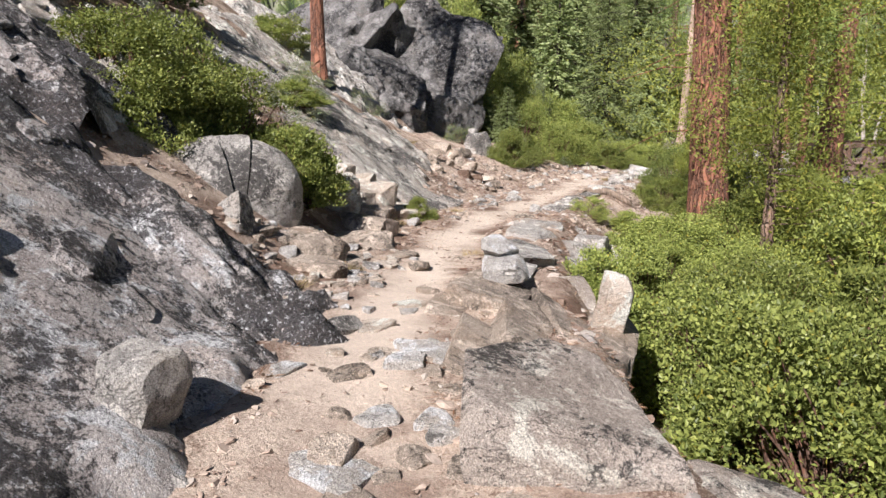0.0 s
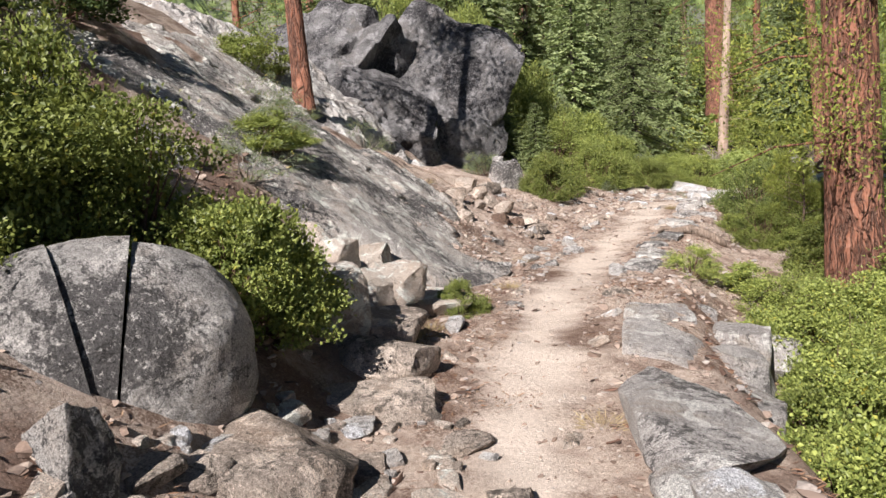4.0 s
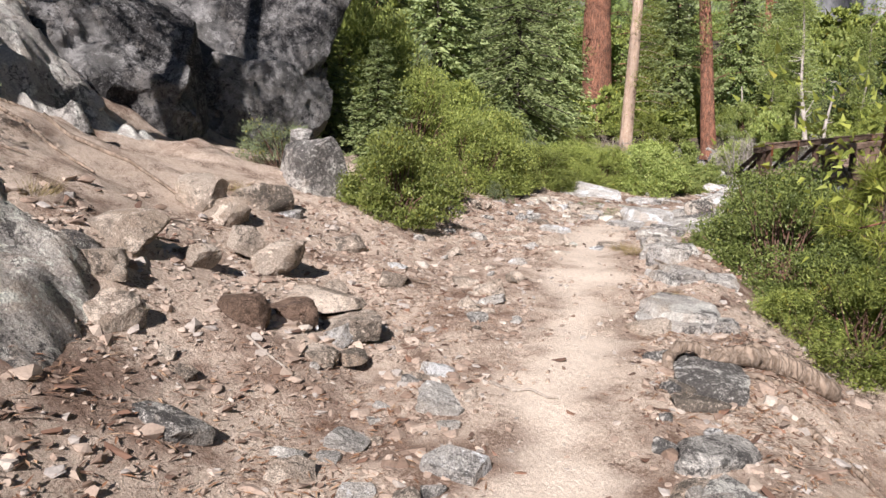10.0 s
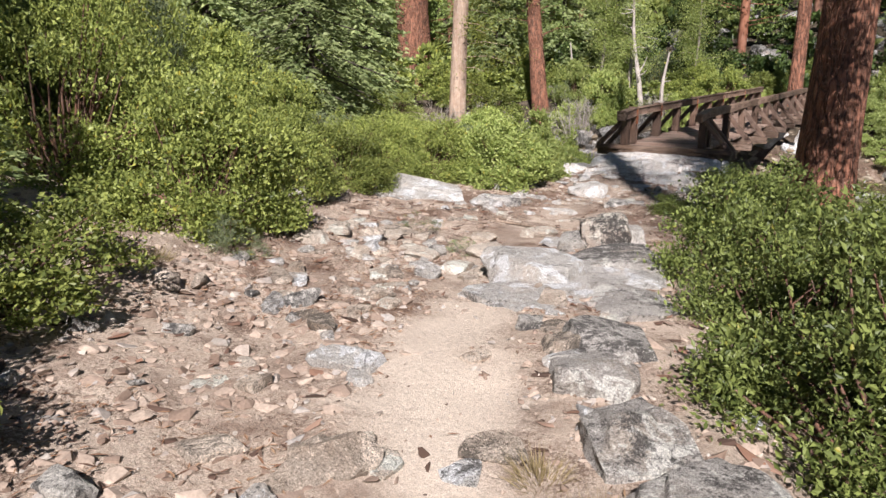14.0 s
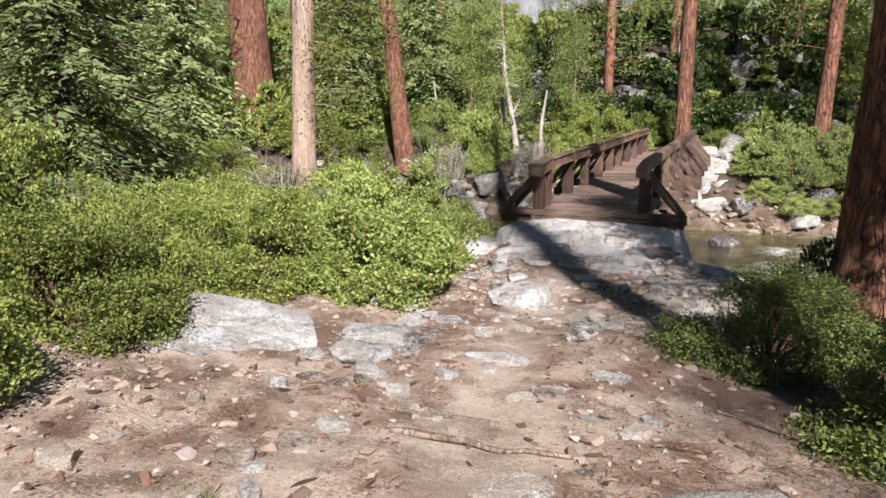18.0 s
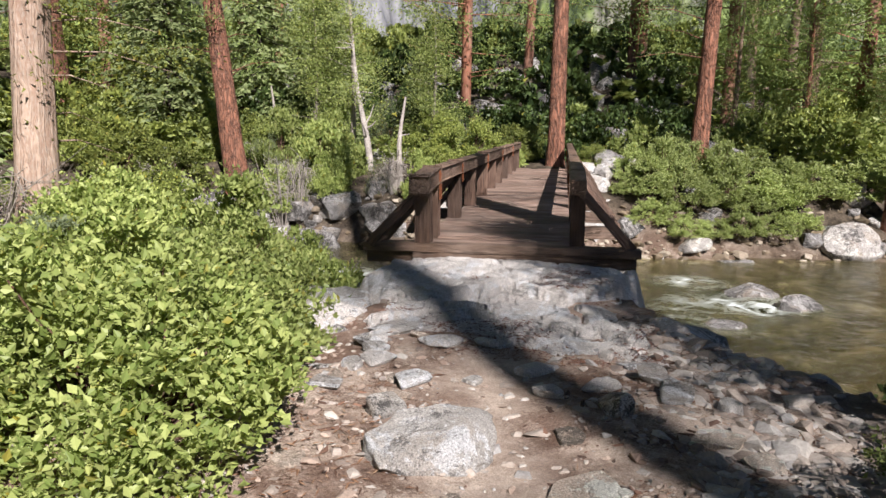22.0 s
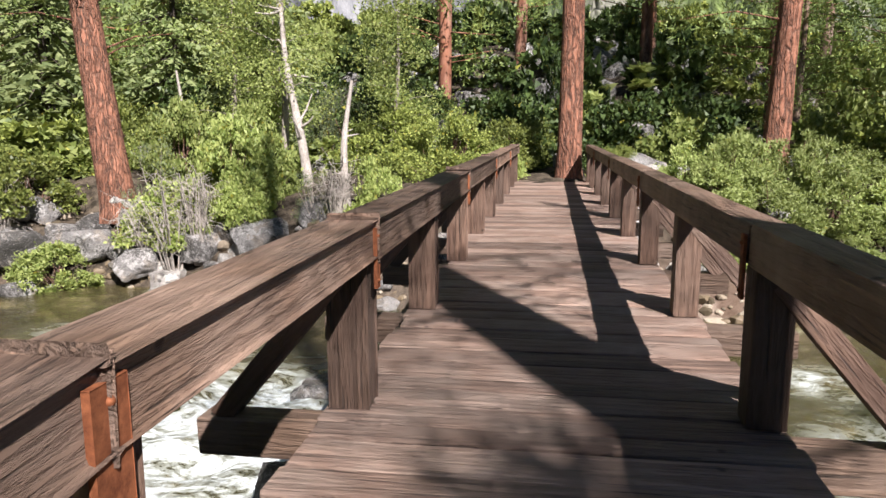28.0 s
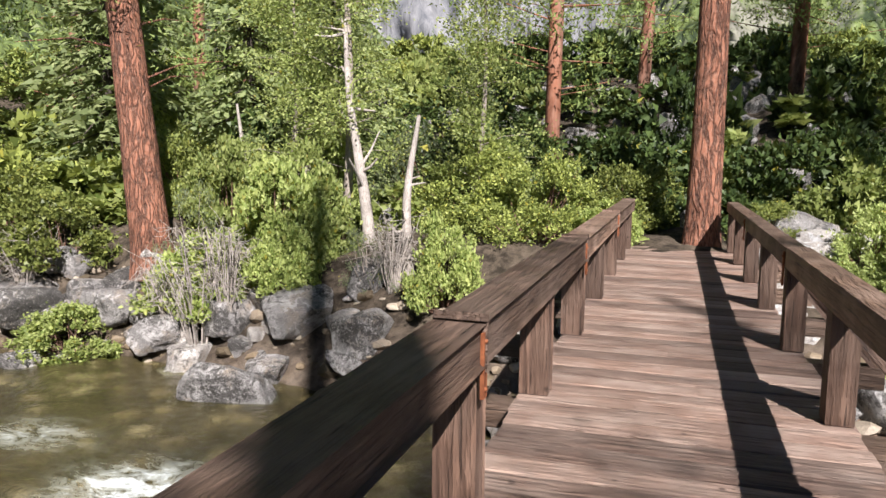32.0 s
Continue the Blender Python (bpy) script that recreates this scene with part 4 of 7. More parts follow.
def build_bridge():
    bridge = thing("footbridge", (0, -0.25, -0.36), "weathered brown timber footbridge over the stream", "bridge")

    def own(name, bm, material, label=""):
        ob = part(name, bm, material, bridge, label, 35)
        ob.location = -bridge.location
        return ob

    rng = random.Random(5)
    y, n = -0.045, 0
    while y < DECK_END - 0.1:
        wide = rng.choice((0.19, 0.24, 0.24, 0.29))
        bm = bmesh.new()
        box(bm, -1.08 + rng.uniform(-0.03, 0.03), 1.08 + rng.uniform(-0.02, 0.02), 0, wide - rng.uniform(0.014, 0.03), -0.075, rng.uniform(-0.008, 0.005), 0.011, 0.002, n)
        ob = own("plank", bm, PLANK)
        ob.location = Vector((0, y, 0)) - bridge.location
        y += wide
        n += 1
    for k, py in enumerate(POST_Y):
        bm = bmesh.new()
        wide = 0.13
        if k == 0:  # the sill across the near end, flush with the deck, on a lower bearer
            box(bm, -1.76, 1.76, -0.25, -0.055, -0.105, 0.006, 0.014, 0.004, 3)
            own("sill", bm, BEAM_WOOD, "dark heavy sill across the bridge's end")
            bm = bmesh.new()
            box(bm, -1.1, 1.2, -0.235, 0.0, -0.23, -0.108, 0.012, 0.004, 4)
            own("bearer", bm, BEAM_WOOD)
            bm = bmesh.new()
        box(bm, -1.74 + rng.uniform(-0.05, 0.05), 1.74 + rng.uniform(-0.05, 0.05), py - wide, py + wide * 0.6, -0.27, -0.078, 0.012, 0.003, k)
        own("floor_beam", bm, BEAM_WOOD)
        for side in (-1, 1):
            bm = bmesh.new()
            py = POST_Y[k] + (0.07 * side if k == 0 else 0)
            box(bm, 0.89 * side, 1.07 * side, py - 0.09, py + 0.09, 0.003, 0.749, 0.014, 0.003, 50 + k + 7 * side)
            own("post", bm, POST_WOOD)
            # slanting brace, from the beam's end to the post's head
            foot, head = Vector((1.66 * side, py - (0.02 if k else 0.13), -0.07 if k else 0.0)), Vector((1.04 * side, py - 0.02, 0.66))
            long_ = (head - foot).length
            bm = bmesh.new()
            box(bm, -0.055, 0.055, -0.075, 0.075, -0.02, long_ + 0.05, 0.01, 0.003, 90 + k + side)
            ob = own("brace", bm, POST_WOOD)
            turn = Vector((0, 0, 1)).rotation_difference(head - foot).to_matrix().to_4x4()
            ob.matrix_local = Matrix.Translation(foot - bridge.location) @ turn
    bm = bmesh.new()
    box(bm, -0.22, 0.22, -0.2, DECK_END, -0.62, -0.275, 0.05, 0.01, 9)
    own("stringer", bm, RAIL_WOOD)
    seams = (-0.45, 0.41, 2.58, 6.60, 10.42, 14.34, 18.32)
    for side in (-1, 1):
        for k, (a, b) in enumerate(zip(seams, seams[1:])):
            bm = bmesh.new()
            low = 0.752
            box(bm, 0.865 * side, 1.065 * side, a + 0.004 - (0.06 if k == 0 and side < 0 else 0), b - 0.004, low, low + 0.193 + rng.uniform(-0.008, 0.008), 0.03, 0.004, 130 + k + side)
            if k == 0:  # the end pieces droop towards the bank
                for v in bm.verts:
                    v.co.z -= 0.07 * (b - v.co.y) / (b - a)
            own("rail", bm, RAIL_WOOD)
        for k, sy in enumerate(seams[1:-1]):
            bm = bmesh.new()
            wide = 0.06 if k == 0 and side < 0 else 0.028
            low = 0.52 if k == 0 and side < 0 else 0.60
            box(bm, 0.845 * side, 0.86 * side, sy - wide, sy + wide, low, 0.90, 0.002)
            plate = own("steel_plate", bm, RUST, "rusted steel strap over the rail joint")
            for bz in (low + 0.04, 0.86):
                bm = bmesh.new()
                bmesh.ops.create_uvsphere(bm, u_segments=10, v_segments=6, radius=0.012)
                bolt = part("bolt", bm, RUST, plate, "", 40)
                bolt.location = (0.845 * side, sy, bz)
        bm = bmesh.new()
        box(bm, 0.5 * side, 0.86 * side, -0.2, DECK_END, -0.66, -0.275, 0.05, 0.01, side + 3)
        own("stringer", bm, RAIL_WOOD)
    return bridge


build_bridge()

# ---- trees ----
TREES = {}


def trunk_mesh(height, r0, r1, material, seed, lean=(0, 0), flare=1.25, bumps=0.045, bend=0.0):
    rings, sides = max(12, int(height / 0.35)), 20
    h = np.linspace(0, 1, rings)
    a = np.linspace(0, 2 * np.pi, sides, endpoint=False)
    Hh, A = np.meshgrid(h, a, indexing="ij")
    r = (r0 + (r1 - r0) * Hh ** 0.9) * (1 + (flare - 1) * np.exp(-Hh * height / 0.7))
    r = r * (1 + bumps * 3 * fractal(np.cos(A) * 2.2 + 5, np.sin(A) * 2.2 + 5, Hh * height * 0.5, seed, 3) + 0.10 * np.exp(-Hh * height / 0.5) * np.sin(5 * A + seed))
    sway = bend * np.sin(Hh * 3.1)
    x = np.cos(A) * r + lean[0] * Hh * height + sway
    y = np.sin(A) * r + lean[1] * Hh * height + sway * 0.4
    z = Hh * height - 0.35
    i = np.arange(rings * sides).reshape(rings, sides)
    j = np.roll(i, -1, axis=1)
    faces = np.stack([i[:-1], j[:-1], j[1:], i[1:]], -1).reshape(-1, 4)
    return raw_mesh("trunk", np.stack([x, y, z], -1).reshape(-1, 3), faces, material, True)


def clump_arrays(centres, spread, per, long_, wide, rng, flat=0.2, rise=0.3, plain=True):
    which = np.repeat(np.arange(len(centres)), per)
    n = len(which)
    off = rng.normal(size=(n, 3))
    at = np.asarray(centres)[which] + off * spread * np.array([1, 1, 0.6])
    way = off * 0.7 + rng.normal(size=(n, 3)) * 0.5 + np.array([0, 0, rise])
    lengths = long_ * rng.uniform(0.6, 1.3, n)
    return leaves(at, way, lengths, lengths * wide / long_, rng, flat, plain)


def limb_set(height, low, count, reach, rng, lean=(0, 0), droop=0.0, thick=0.05, stops=(0.45, 0.62, 0.8, 0.97), sides=(0, 2 * math.pi)):
    """Limbs round a trunk: their tubes, and places along their outer halves for the foliage."""
    tubes, spots = [], []
    for k in range(count):
        h = low + (height * 0.97 - low) * (k + rng.uniform(0, 0.8)) / count
        a = rng.uniform(*sides)
        r = reach * (1 - 0.75 * (h - low) / (height - low)) * rng.uniform(0.65, 1.15)
        foot = np.array([lean[0] * h, lean[1] * h, h - 0.35])
        tip = foot + np.array([np.cos(a) * r, np.sin(a) * r, r * rng.uniform(0.0, 0.3) - droop * r])
        mid = (foot + tip) / 2 + np.array([0, 0, 0.08 * r])
        tubes.append(tube_arrays([foot, mid, tip], [thick, thick * 0.6, thick * 0.2], 5, 0.05, k))
        for u in stops:
            spots.append(foot + (tip - foot) * u + np.array([0, 0, 0.08 * r * (1 - abs(2 * u - 1))]) + rng.normal(size=3) * 0.12 * r)
    return tubes, np.array(spots)


def tree(x, y, height, r0, material, label, lean=(0, 0), low=7, count=22, reach=3.0, needle=None, seed=1, kind="pine tree", per=46, base=None, bend=0.0, foliage_size=(0.26, 0.05), r1=None, droop=0.0, spread=0.28, thick=None, stops=(0.45, 0.62, 0.8, 0.97), sides=(0, 2 * math.pi)):
    z = float(land(x, y)) if base is None else base
    ob = thing(kind.replace(" ", "_"), (x, y, z), label, "tree")
    rng = np.random.RandomState(seed)
    child("trunk", trunk_mesh(height, r0, r1 or r0 * 0.3, material, seed, lean, bend=bend), ob)
    tubes, spots = limb_set(height, low, count, reach, rng, lean, droop, thick or r0 * 0.06 + 0.008, stops, sides)
    for pair in tubes:
        child("limb", raw_mesh("limb", *pair, material, True), ob)
    v, f = clump_arrays(spots, spread, per, foliage_size[0], foliage_size[1], rng)
    child("crown", raw_mesh("crown", v, f, needle or NEEDLE_PINE), ob)
    return ob


def fir_meshes(number):
    """A fir of one metre's height, in tiers of drooping feathered sprays."""
    if number in TREES:
        return TREES[number]
    rng = np.random.RandomState(300 + number)
    at, way, long_ = [], [], []
    tubes = []
    tiers, twigs = (46, 34) if number == 3 else (30, 17)
    for k in range(tiers):
        h = 0.05 + 0.93 * (k + 0.5) / tiers
        r = 0.21 * (1 - h) ** 0.68 + 0.01
        for b in range(8):
            a = 2 * np.pi * (b + 0.37 * k) / 8 + rng.uniform(-0.35, 0.35)
            rr = r * rng.uniform(0.6, 1.18)
            droop = -0.15 - 0.4 * (1 - h) + rng.uniform(-0.15, 0.12)
            side = np.array([-np.sin(a), np.cos(a), 0])
            foot = np.array([0, 0, h + rng.uniform(-0.012, 0.012)])
            if k % 2 == 0:
                tubes.append(tube_arrays([foot, foot + np.array([np.cos(a), np.sin(a), droop]) * rr * 0.85], [0.003, 0.001], 4, 0, b))
            for u in np.linspace(0.15, 1.0, twigs):
                p = foot + np.array([np.cos(a), np.sin(a), droop * u + 0.18 * u * u]) * rr * u
                out = np.array([np.cos(a), np.sin(a), droop])
                for sgn in (-1, 1):
                    at.append(p + rng.normal(size=3) * 0.007)
                    way.append(out * rng.uniform(0.4, 1.0) + side * sgn * rng.uniform(0.4, 1.0) + np.array([0, 0, rng.uniform(-0.35, 0.2)]))
                    long_.append((rr * (0.2 - 0.08 * u) + 0.008) * (0.55 if number == 3 else 1))
    long_ = np.array(long_) * rng.uniform(0.75, 1.2, len(long_))
    v, f = leaves(np.array(at), np.array(way), long_, long_ * (0.28 if number == 3 else 0.36), rng, 0.45, True)
    crown = raw_mesh("crown", v, f, NEEDLE)
    stem = tube_arrays([(0, 0, -0.03), (0, 0, 0.5), (0, 0, 1.0)], [0.015, 0.009, 0.001], 8, 0.04, number)
    TREES[number] = (crown, raw_mesh("trunk", *joined([stem, *tubes]), BARK_DARK, True))
    return TREES[number]


def far_pine_meshes(number):
    """A pine of one metre's height with soft open tufts on level limbs."""
    key = ("pine", number)
    if key in TREES:
        return TREES[key]
    rng = np.random.RandomState(500 + number)
    tubes, spots = [], []
    for k in range(74):
        h = 0.1 + 0.88 * (k + rng.uniform(0, 1)) / 74
        r = (0.15 * (1 - max(h - 0.35, 0) / 0.66) ** 0.7 + 0.01) * rng.uniform(0.5, 1.15)
        a = rng.uniform(0, 6.28)
        foot = np.array([0, 0, h])
        tip = foot + np.array([np.cos(a) * r, np.sin(a) * r, r * rng.uniform(-0.1, 0.35)])
        tubes.append(tube_arrays([foot, (foot + tip) / 2, tip], [0.0015, 0.001, 0.0004], 4, 0, k))
        for u in (0.4, 0.55, 0.7, 0.85, 1.0):
            spots.append(foot + (tip - foot) * u + rng.normal(size=3) * 0.012)
    v, f = clump_arrays(np.array(spots), 0.016, 30, 0.0105, 0.003, rng, 0.15, 0.25)
    stem = tube_arrays([(0, 0, -0.02), (0.004, 0, 0.3), (-0.003, 0, 0.65), (0, 0, 1.0)], [0.0135, 0.0115, 0.007, 0.001], 12, 0.05, number)
    TREES[key] = (raw_mesh("crown", v, f, NEEDLE_PINE), raw_mesh("trunk", *joined([stem, *tubes]), (BARK_RED, BARK_GREY, BARK_RED)[number], True))
    return TREES[key]


def far_pine(x, y, height, number=0, label="tall red-trunked pine in the woods beyond the stream"):
    ob = thing("pine_tree", (x, y, float(land(x, y)) - 0.1), label, "tree", "woodland pines")
    ob.scale = (height, height, height)
    ob.rotation_euler = (0.02 * math.sin(x), 0.03 * math.cos(y), (x * 3.7 + y) % 6.28)
    crown, stem = far_pine_meshes(number % 3)
    child("crown", crown, ob)
    child("trunk", stem, ob)
    return ob


def fir(x, y, height, number=0, wide=1.0, label="dark green fir with drooping flat branches", base=None):
    z = float(land(x, y)) if base is None else base
    ob = thing("fir_tree", (x, y, z), label, "tree", "firs")
    ob.scale = (height * wide, height * wide, height)
    ob.rotation_euler.z = (x * 3.7 + y) % 6.28
    crown, stem = fir_meshes(number % 3 if height < 9.2 or x < -10 else 3)
    child("crown", crown, ob)
    child("trunk", stem, ob)
    return ob
# ---- the trees that stand out ----
tree(4.14, -4.1, 23, 0.5, BARK_RED, "massive red-barked pine at the stream bank", (0.035, 0.015), 6.5, 36, 3.3, seed=11, per=80, foliage_size=(0.2, 0.03), base=-0.3)
tree(-5.3, -1.7, 13, 0.25, BARK_PALE, "pale cedar trunk stripped of bark with tufts of yellow-green sprays", (0.02, 0.03), 1.7, 46, 1.5, CEDAR, seed=12, kind="cedar tree", per=120, foliage_size=(0.07, 0.024), r1=0.1, droop=0.3, spread=0.2, thick=0.016, stops=(0.4, 0.7, 1.0), sides=(-0.6, 2.0))
tree(-12.0, 17.8, 26, 0.46, BARK_RED, "leaning red-barked pine on the far bank", (-0.12, 0.02), 4, 34, 2.4, seed=13, per=60, foliage_size=(0.2, 0.035))
tree(-23.4, 21.8, 36, 1.2, BARK_RED, "huge red-barked pine with furrowed bark", (-0.03, 0), 6, 34, 4.0, seed=14, per=60)
tree(0.45, 18.75, 28, 0.33, BARK_RED, "straight red-barked pine at the end of the bridge", (0.005, 0.01), 6, 34, 3.0, seed=15, per=60, foliage_size=(0.2, 0.035))
tree(5.7, 19.1, 27, 0.33, BARK_RED, "red-barked pine above the streamside shrubs", (0.04, 0.02), 4.5, 36, 3.0, seed=16, per=60, foliage_size=(0.2, 0.035))
tree(1.76, -24.7, 15, 0.2, BARK_RED, "slender red-barked pine on the rock slope", (-0.03, 0.0), 4.2, 30, 2.5, seed=17, base=3.7, per=60)
tree(10.8, -19.5, 24, 0.42, BARK_RED, "shaggy red-brown cedar with yellow-green sprays", (-0.06, -0.004), 2.6, 64, 2.3, CEDAR, seed=18, kind="cedar tree", per=190, r1=0.2, foliage_size=(0.08, 0.024), droop=0.3, spread=0.36, thick=0.028, stops=(0.25, 0.45, 0.65, 0.85, 1.0))
def woodland(start, *rows):
    for n, (x, y, h) in enumerate(rows, start):
        far_pine(x, y, h, n)


woodland(0, (-30, 6, 30), (-33, 9.5, 28), (-30, 22, 30), (-38, 15, 32), (12, 27.4, 26), (19, 40, 28), (15.5, 31, 26), (22, 36, 28), (9.5, 33, 26), (25, 30, 27),
         (27, 44, 28), (-17, 30, 26), (-5, 33, 24), (-41, -4, 30), (-36, -9, 27), (-45, 6, 32), (-27, -7.5, 24), (-48, 14, 30), (-25, 29, 28))
woodland(19, (-34, 30, 30), (-2, 44, 26), (5, 41, 26), (13, 43, 27), (-20, 42, 28), (-30, 44, 30), (-44, 26, 32), (31, 36, 27), (35, 46, 28),
         (18, 52, 28), (7, 55, 26), (-8, 52, 26), (33, 27, 24), (-52, -10, 30), (40, 33, 28), (-55, 4, 32), (-58, 20, 34))
for n, (x, y, h, w) in enumerate(((-15, -2, 11, 1.1), (-18.5, 2.5, 13, 1), (-13.5, 4.5, 9, 1.1), (-22, -3, 15, 1), (-26, 3.5, 16, 1), (-24, 10, 17, 1), (-30, -1, 15, 1.1), (-20, -7, 12, 1.1), (-25, -12, 13, 1.1), (-32, -6, 16, 1.1),
                                  (-17.5, 22.5, 12, 1.1), (-14.5, 26, 13, 1), (-10.5, 24.5, 9, 1.2), (-21, 27, 17, 1), (17, 28, 9, 1.2), (-37, 2, 18, 1.1), (-40, 10, 18, 1.1),
                                  (-0.5, -16.6, 2.3, 1.5), (-2.4, -16.4, 3.0, 1.4), (-34, 5, 18, 1), (-27, 17, 18, 1), (-46, -2, 18, 1.1), (-6.5, 27, 5, 1.2), (-12.5, 29, 13, 1.1), (-31, 14, 16, 1.1))):
    fir(x, y, h, n, w)
fir(-7.9, -4.7, 9.5, 3, 1.25, "broad green fir with layered drooping branches")

# ---- shrubs beside the trail ----
def trail_shrubs(start, *rows):
    for n, (x, y, r, h, k) in enumerate(rows, start):
        aside = abs(float(trail_place([x], [y])[1][0])) - r
        shrub(x, y, r, h, k, n, thin=(1.0 if r < 0.7 else 1.5 if r < 1.1 else 2.2) if aside < 3.4 else (1.5 if x > -12 else 0.9))


trail_shrubs(0, (11.2, -31.0, 1.2, 1.1, "leaf"), (9.5, -30.1, 0.7, 0.45, "leaf"), (11.45, -28.95, 0.66, 0.85, "leaf"), (10.9, -28.6, 0.5, 0.6, "leaf"), (10.05, -26.25, 0.32, 0.42, "leaf"),
             (7.9, -27.9, 0.8, 0.6, "thin"), (6.6, -27.3, 0.8, 0.5, "leaf"), (5.2, -26.6, 0.8, 0.55, "sage"), (3.4, -26.2, 0.9, 0.8, "thin"), (2.2, -23.6, 0.7, 0.7, "thin"),
             (0.6, -25.6, 1.1, 0.9, "leaf"), (8.6, -31.6, 1.1, 0.6, "leaf"), (6.9, -31.0, 1.2, 0.6, "leaf"), (5.0, -29.5, 1.2, 0.9, "dark"), (14.5, -26.4, 0.62, 0.72, "leaf"),
             (13.3, -24.3, 0.9, 0.9, "leaf"))
shrub(10.9, -29.8, 1.05, 1.25, "leaf", 1, lift=1.9, thin=2.2)
shrub(10.6, -30.6, 1.2, 1.75, "leaf", 2, lift=2.0, thin=2.2)
shrub(11.75, -29.25, 0.55, 0.7, "leaf", 0, lift=1.7)
shrub(12.0, -31.0, 0.7, 0.8, "leaf", 0, lift=2.1)
shrub(-2.45, -0.5, 0.72, 1.15, "bright", 0, lift=-0.95, thin=1.5)
shrub(-2.7, -1.5, 0.8, 1.2, "bright", 1, lift=-0.95, thin=1.5)
trail_shrubs(16, (15.9, -25.6, 1.4, 1.5, "leaf"), (17.6, -26.3, 1.5, 1.7, "leaf"), (19.5, -27.6, 1.6, 1.7, "leaf"), (17.0, -24.2, 1.6, 2.1, "fine"), (19.6, -25.2, 1.7, 2.3, "leaf"),
             (15.4, -21.6, 1.4, 1.9, "leaf"), (12.2, -22.5, 1.2, 1.0, "leaf"), (14.2, -22.6, 1.4, 1.2, "fine"), (21.5, -28.5, 1.7, 1.6, "leaf"), (11.0, -21.4, 0.8, 0.75, "fine"),
             (9.9, -18.3, 1.0, 0.85, "leaf"), (10.6, -18.3, 1.2, 1.0, "fine"), (7.6, -17.2, 0.8, 0.85, "fine"), (8.9, -16.4, 1.1, 1.0, "leaf"),
             (5.8, -14.9, 1.25, 1.5, "deep"))
trail_shrubs(32, (7.2, -14.2, 1.2, 1.2, "deep"), (4.35, -11.7, 1.05, 1.35, "deep"), (5.7, -12.3, 1.2, 1.1, "deep"), (4.9, -9.9, 1.1, 1.0, "deep"), (3.95, -8.3, 1.0, 0.95, "deep"),
             (2.85, -6.5, 1.0, 0.9, "deep"), (3.55, -4.2, 0.6, 0.85, "dark"), (3.4, -5.2, 0.8, 0.7, "deep"), (3.9, -3.3, 0.7, 0.8, "thin"), (5.4, -6.8, 1.1, 0.9, "leaf"),
             (2.25, -18.45, 0.8, 1.12, "leaf"), (-0.6, -14.2, 1.2, 1.45, "leaf"), (0.7, -16.9, 1.0, 1.0, "leaf"), (-2.2, -14.6, 1.4, 1.9, "fine"), (-0.2, -18.6, 0.9, 0.9, "sage"),
             (0.55, -14.7, 0.32, 0.35, "sage"))
trail_shrubs(48, (-3.2, -8.9, 1.1, 1.1, "leaf"), (-1.7, -5.55, 1.12, 1.12, "bright"), (-1.95, -3.6, 0.9, 1.0, "bright"), (-3.1, -6.4, 1.15, 1.15, "leaf"), (-2.6, -4.6, 0.9, 1.05, "bright"),
             (-2.5, -11.2, 1.1, 1.2, "leaf"), (-4.4, -10.6, 1.3, 1.6, "leaf"), (-3.9, -4.3, 1.0, 0.9, "leaf"), (-5.4, -6.6, 1.3, 1.2, "sage"), (-5.8, -3.9, 1.2, 0.9, "leaf"),
             (-8.2, -2.2, 1.3, 1.1, "leaf"), (-3.2, -1.9, 0.8, 0.7, "thin"), (-5.0, -0.8, 0.9, 0.6, "leaf"), (-7.6, 0.6, 1.0, 0.8, "leaf"),
             (-10, -0.6, 1.4, 1.2, "leaf"))
trail_shrubs(64, (-4.6, -12.9, 1.4, 2.0, "leaf"), (-6.6, -9.0, 1.5, 2.0, "leaf"), (-7.6, -11.6, 1.6, 2.4, "leaf"), (-9.4, -7.6, 1.7, 2.2, "leaf"), (-5.2, -15.4, 1.3, 1.6, "fine"),
             (-10.8, -10.6, 1.8, 2.8, "leaf"), (-11.5, -4.6, 1.7, 2.2, "leaf"), (-8.4, -14.4, 1.8, 2.6, "fine"), (-13.5, -8.0, 2.0, 3.0, "leaf"), (-12.2, -13.2, 2.0, 3.2, "leaf"),
             (-15.5, -4.8, 1.9, 2.4, "fine"), (-16.5, -10.5, 2.2, 3.2, "leaf"), (-7.2, -13.2, 1.6, 3.6, "leaf"), (-9.6, -12.4, 1.8, 4.0, "fine"), (-11.2, -8.0, 1.8, 3.4, "leaf"),
             (-13.4, -11.0, 2.0, 4.2, "leaf"))
trail_shrubs(80, (-9.8, -4.4, 1.5, 2.4, "fine"), (-13.0, -2.6, 1.7, 2.6, "leaf"), (-14.8, -13.4, 2.2, 4.4, "fine"), (-18.5, -7.5, 2.2, 3.6, "leaf"), (-17.6, -1.5, 1.9, 2.8, "leaf"),
             (-3.6, -13.6, 1.2, 2.2, "fine"), (-6.2, -12.0, 1.5, 2.8, "leaf"), (-8.2, -9.6, 1.6, 2.8, "sage"), (-3.6, -7.6, 1.1, 1.3, "fine"), (-4.6, -8.6, 1.2, 1.6, "leaf"),
             (-6.6, -6.8, 1.3, 1.6, "leaf"), (-4.7, -5.2, 1.1, 1.1, "fine"), (-2.9, -3.9, 0.9, 0.9, "fine"), (-4.2, -2.6, 1.0, 0.9, "sage"), (-6.6, -2.3, 1.1, 0.9, "fine"),
             (-2.4, -2.7, 0.6, 0.6, "fine"))
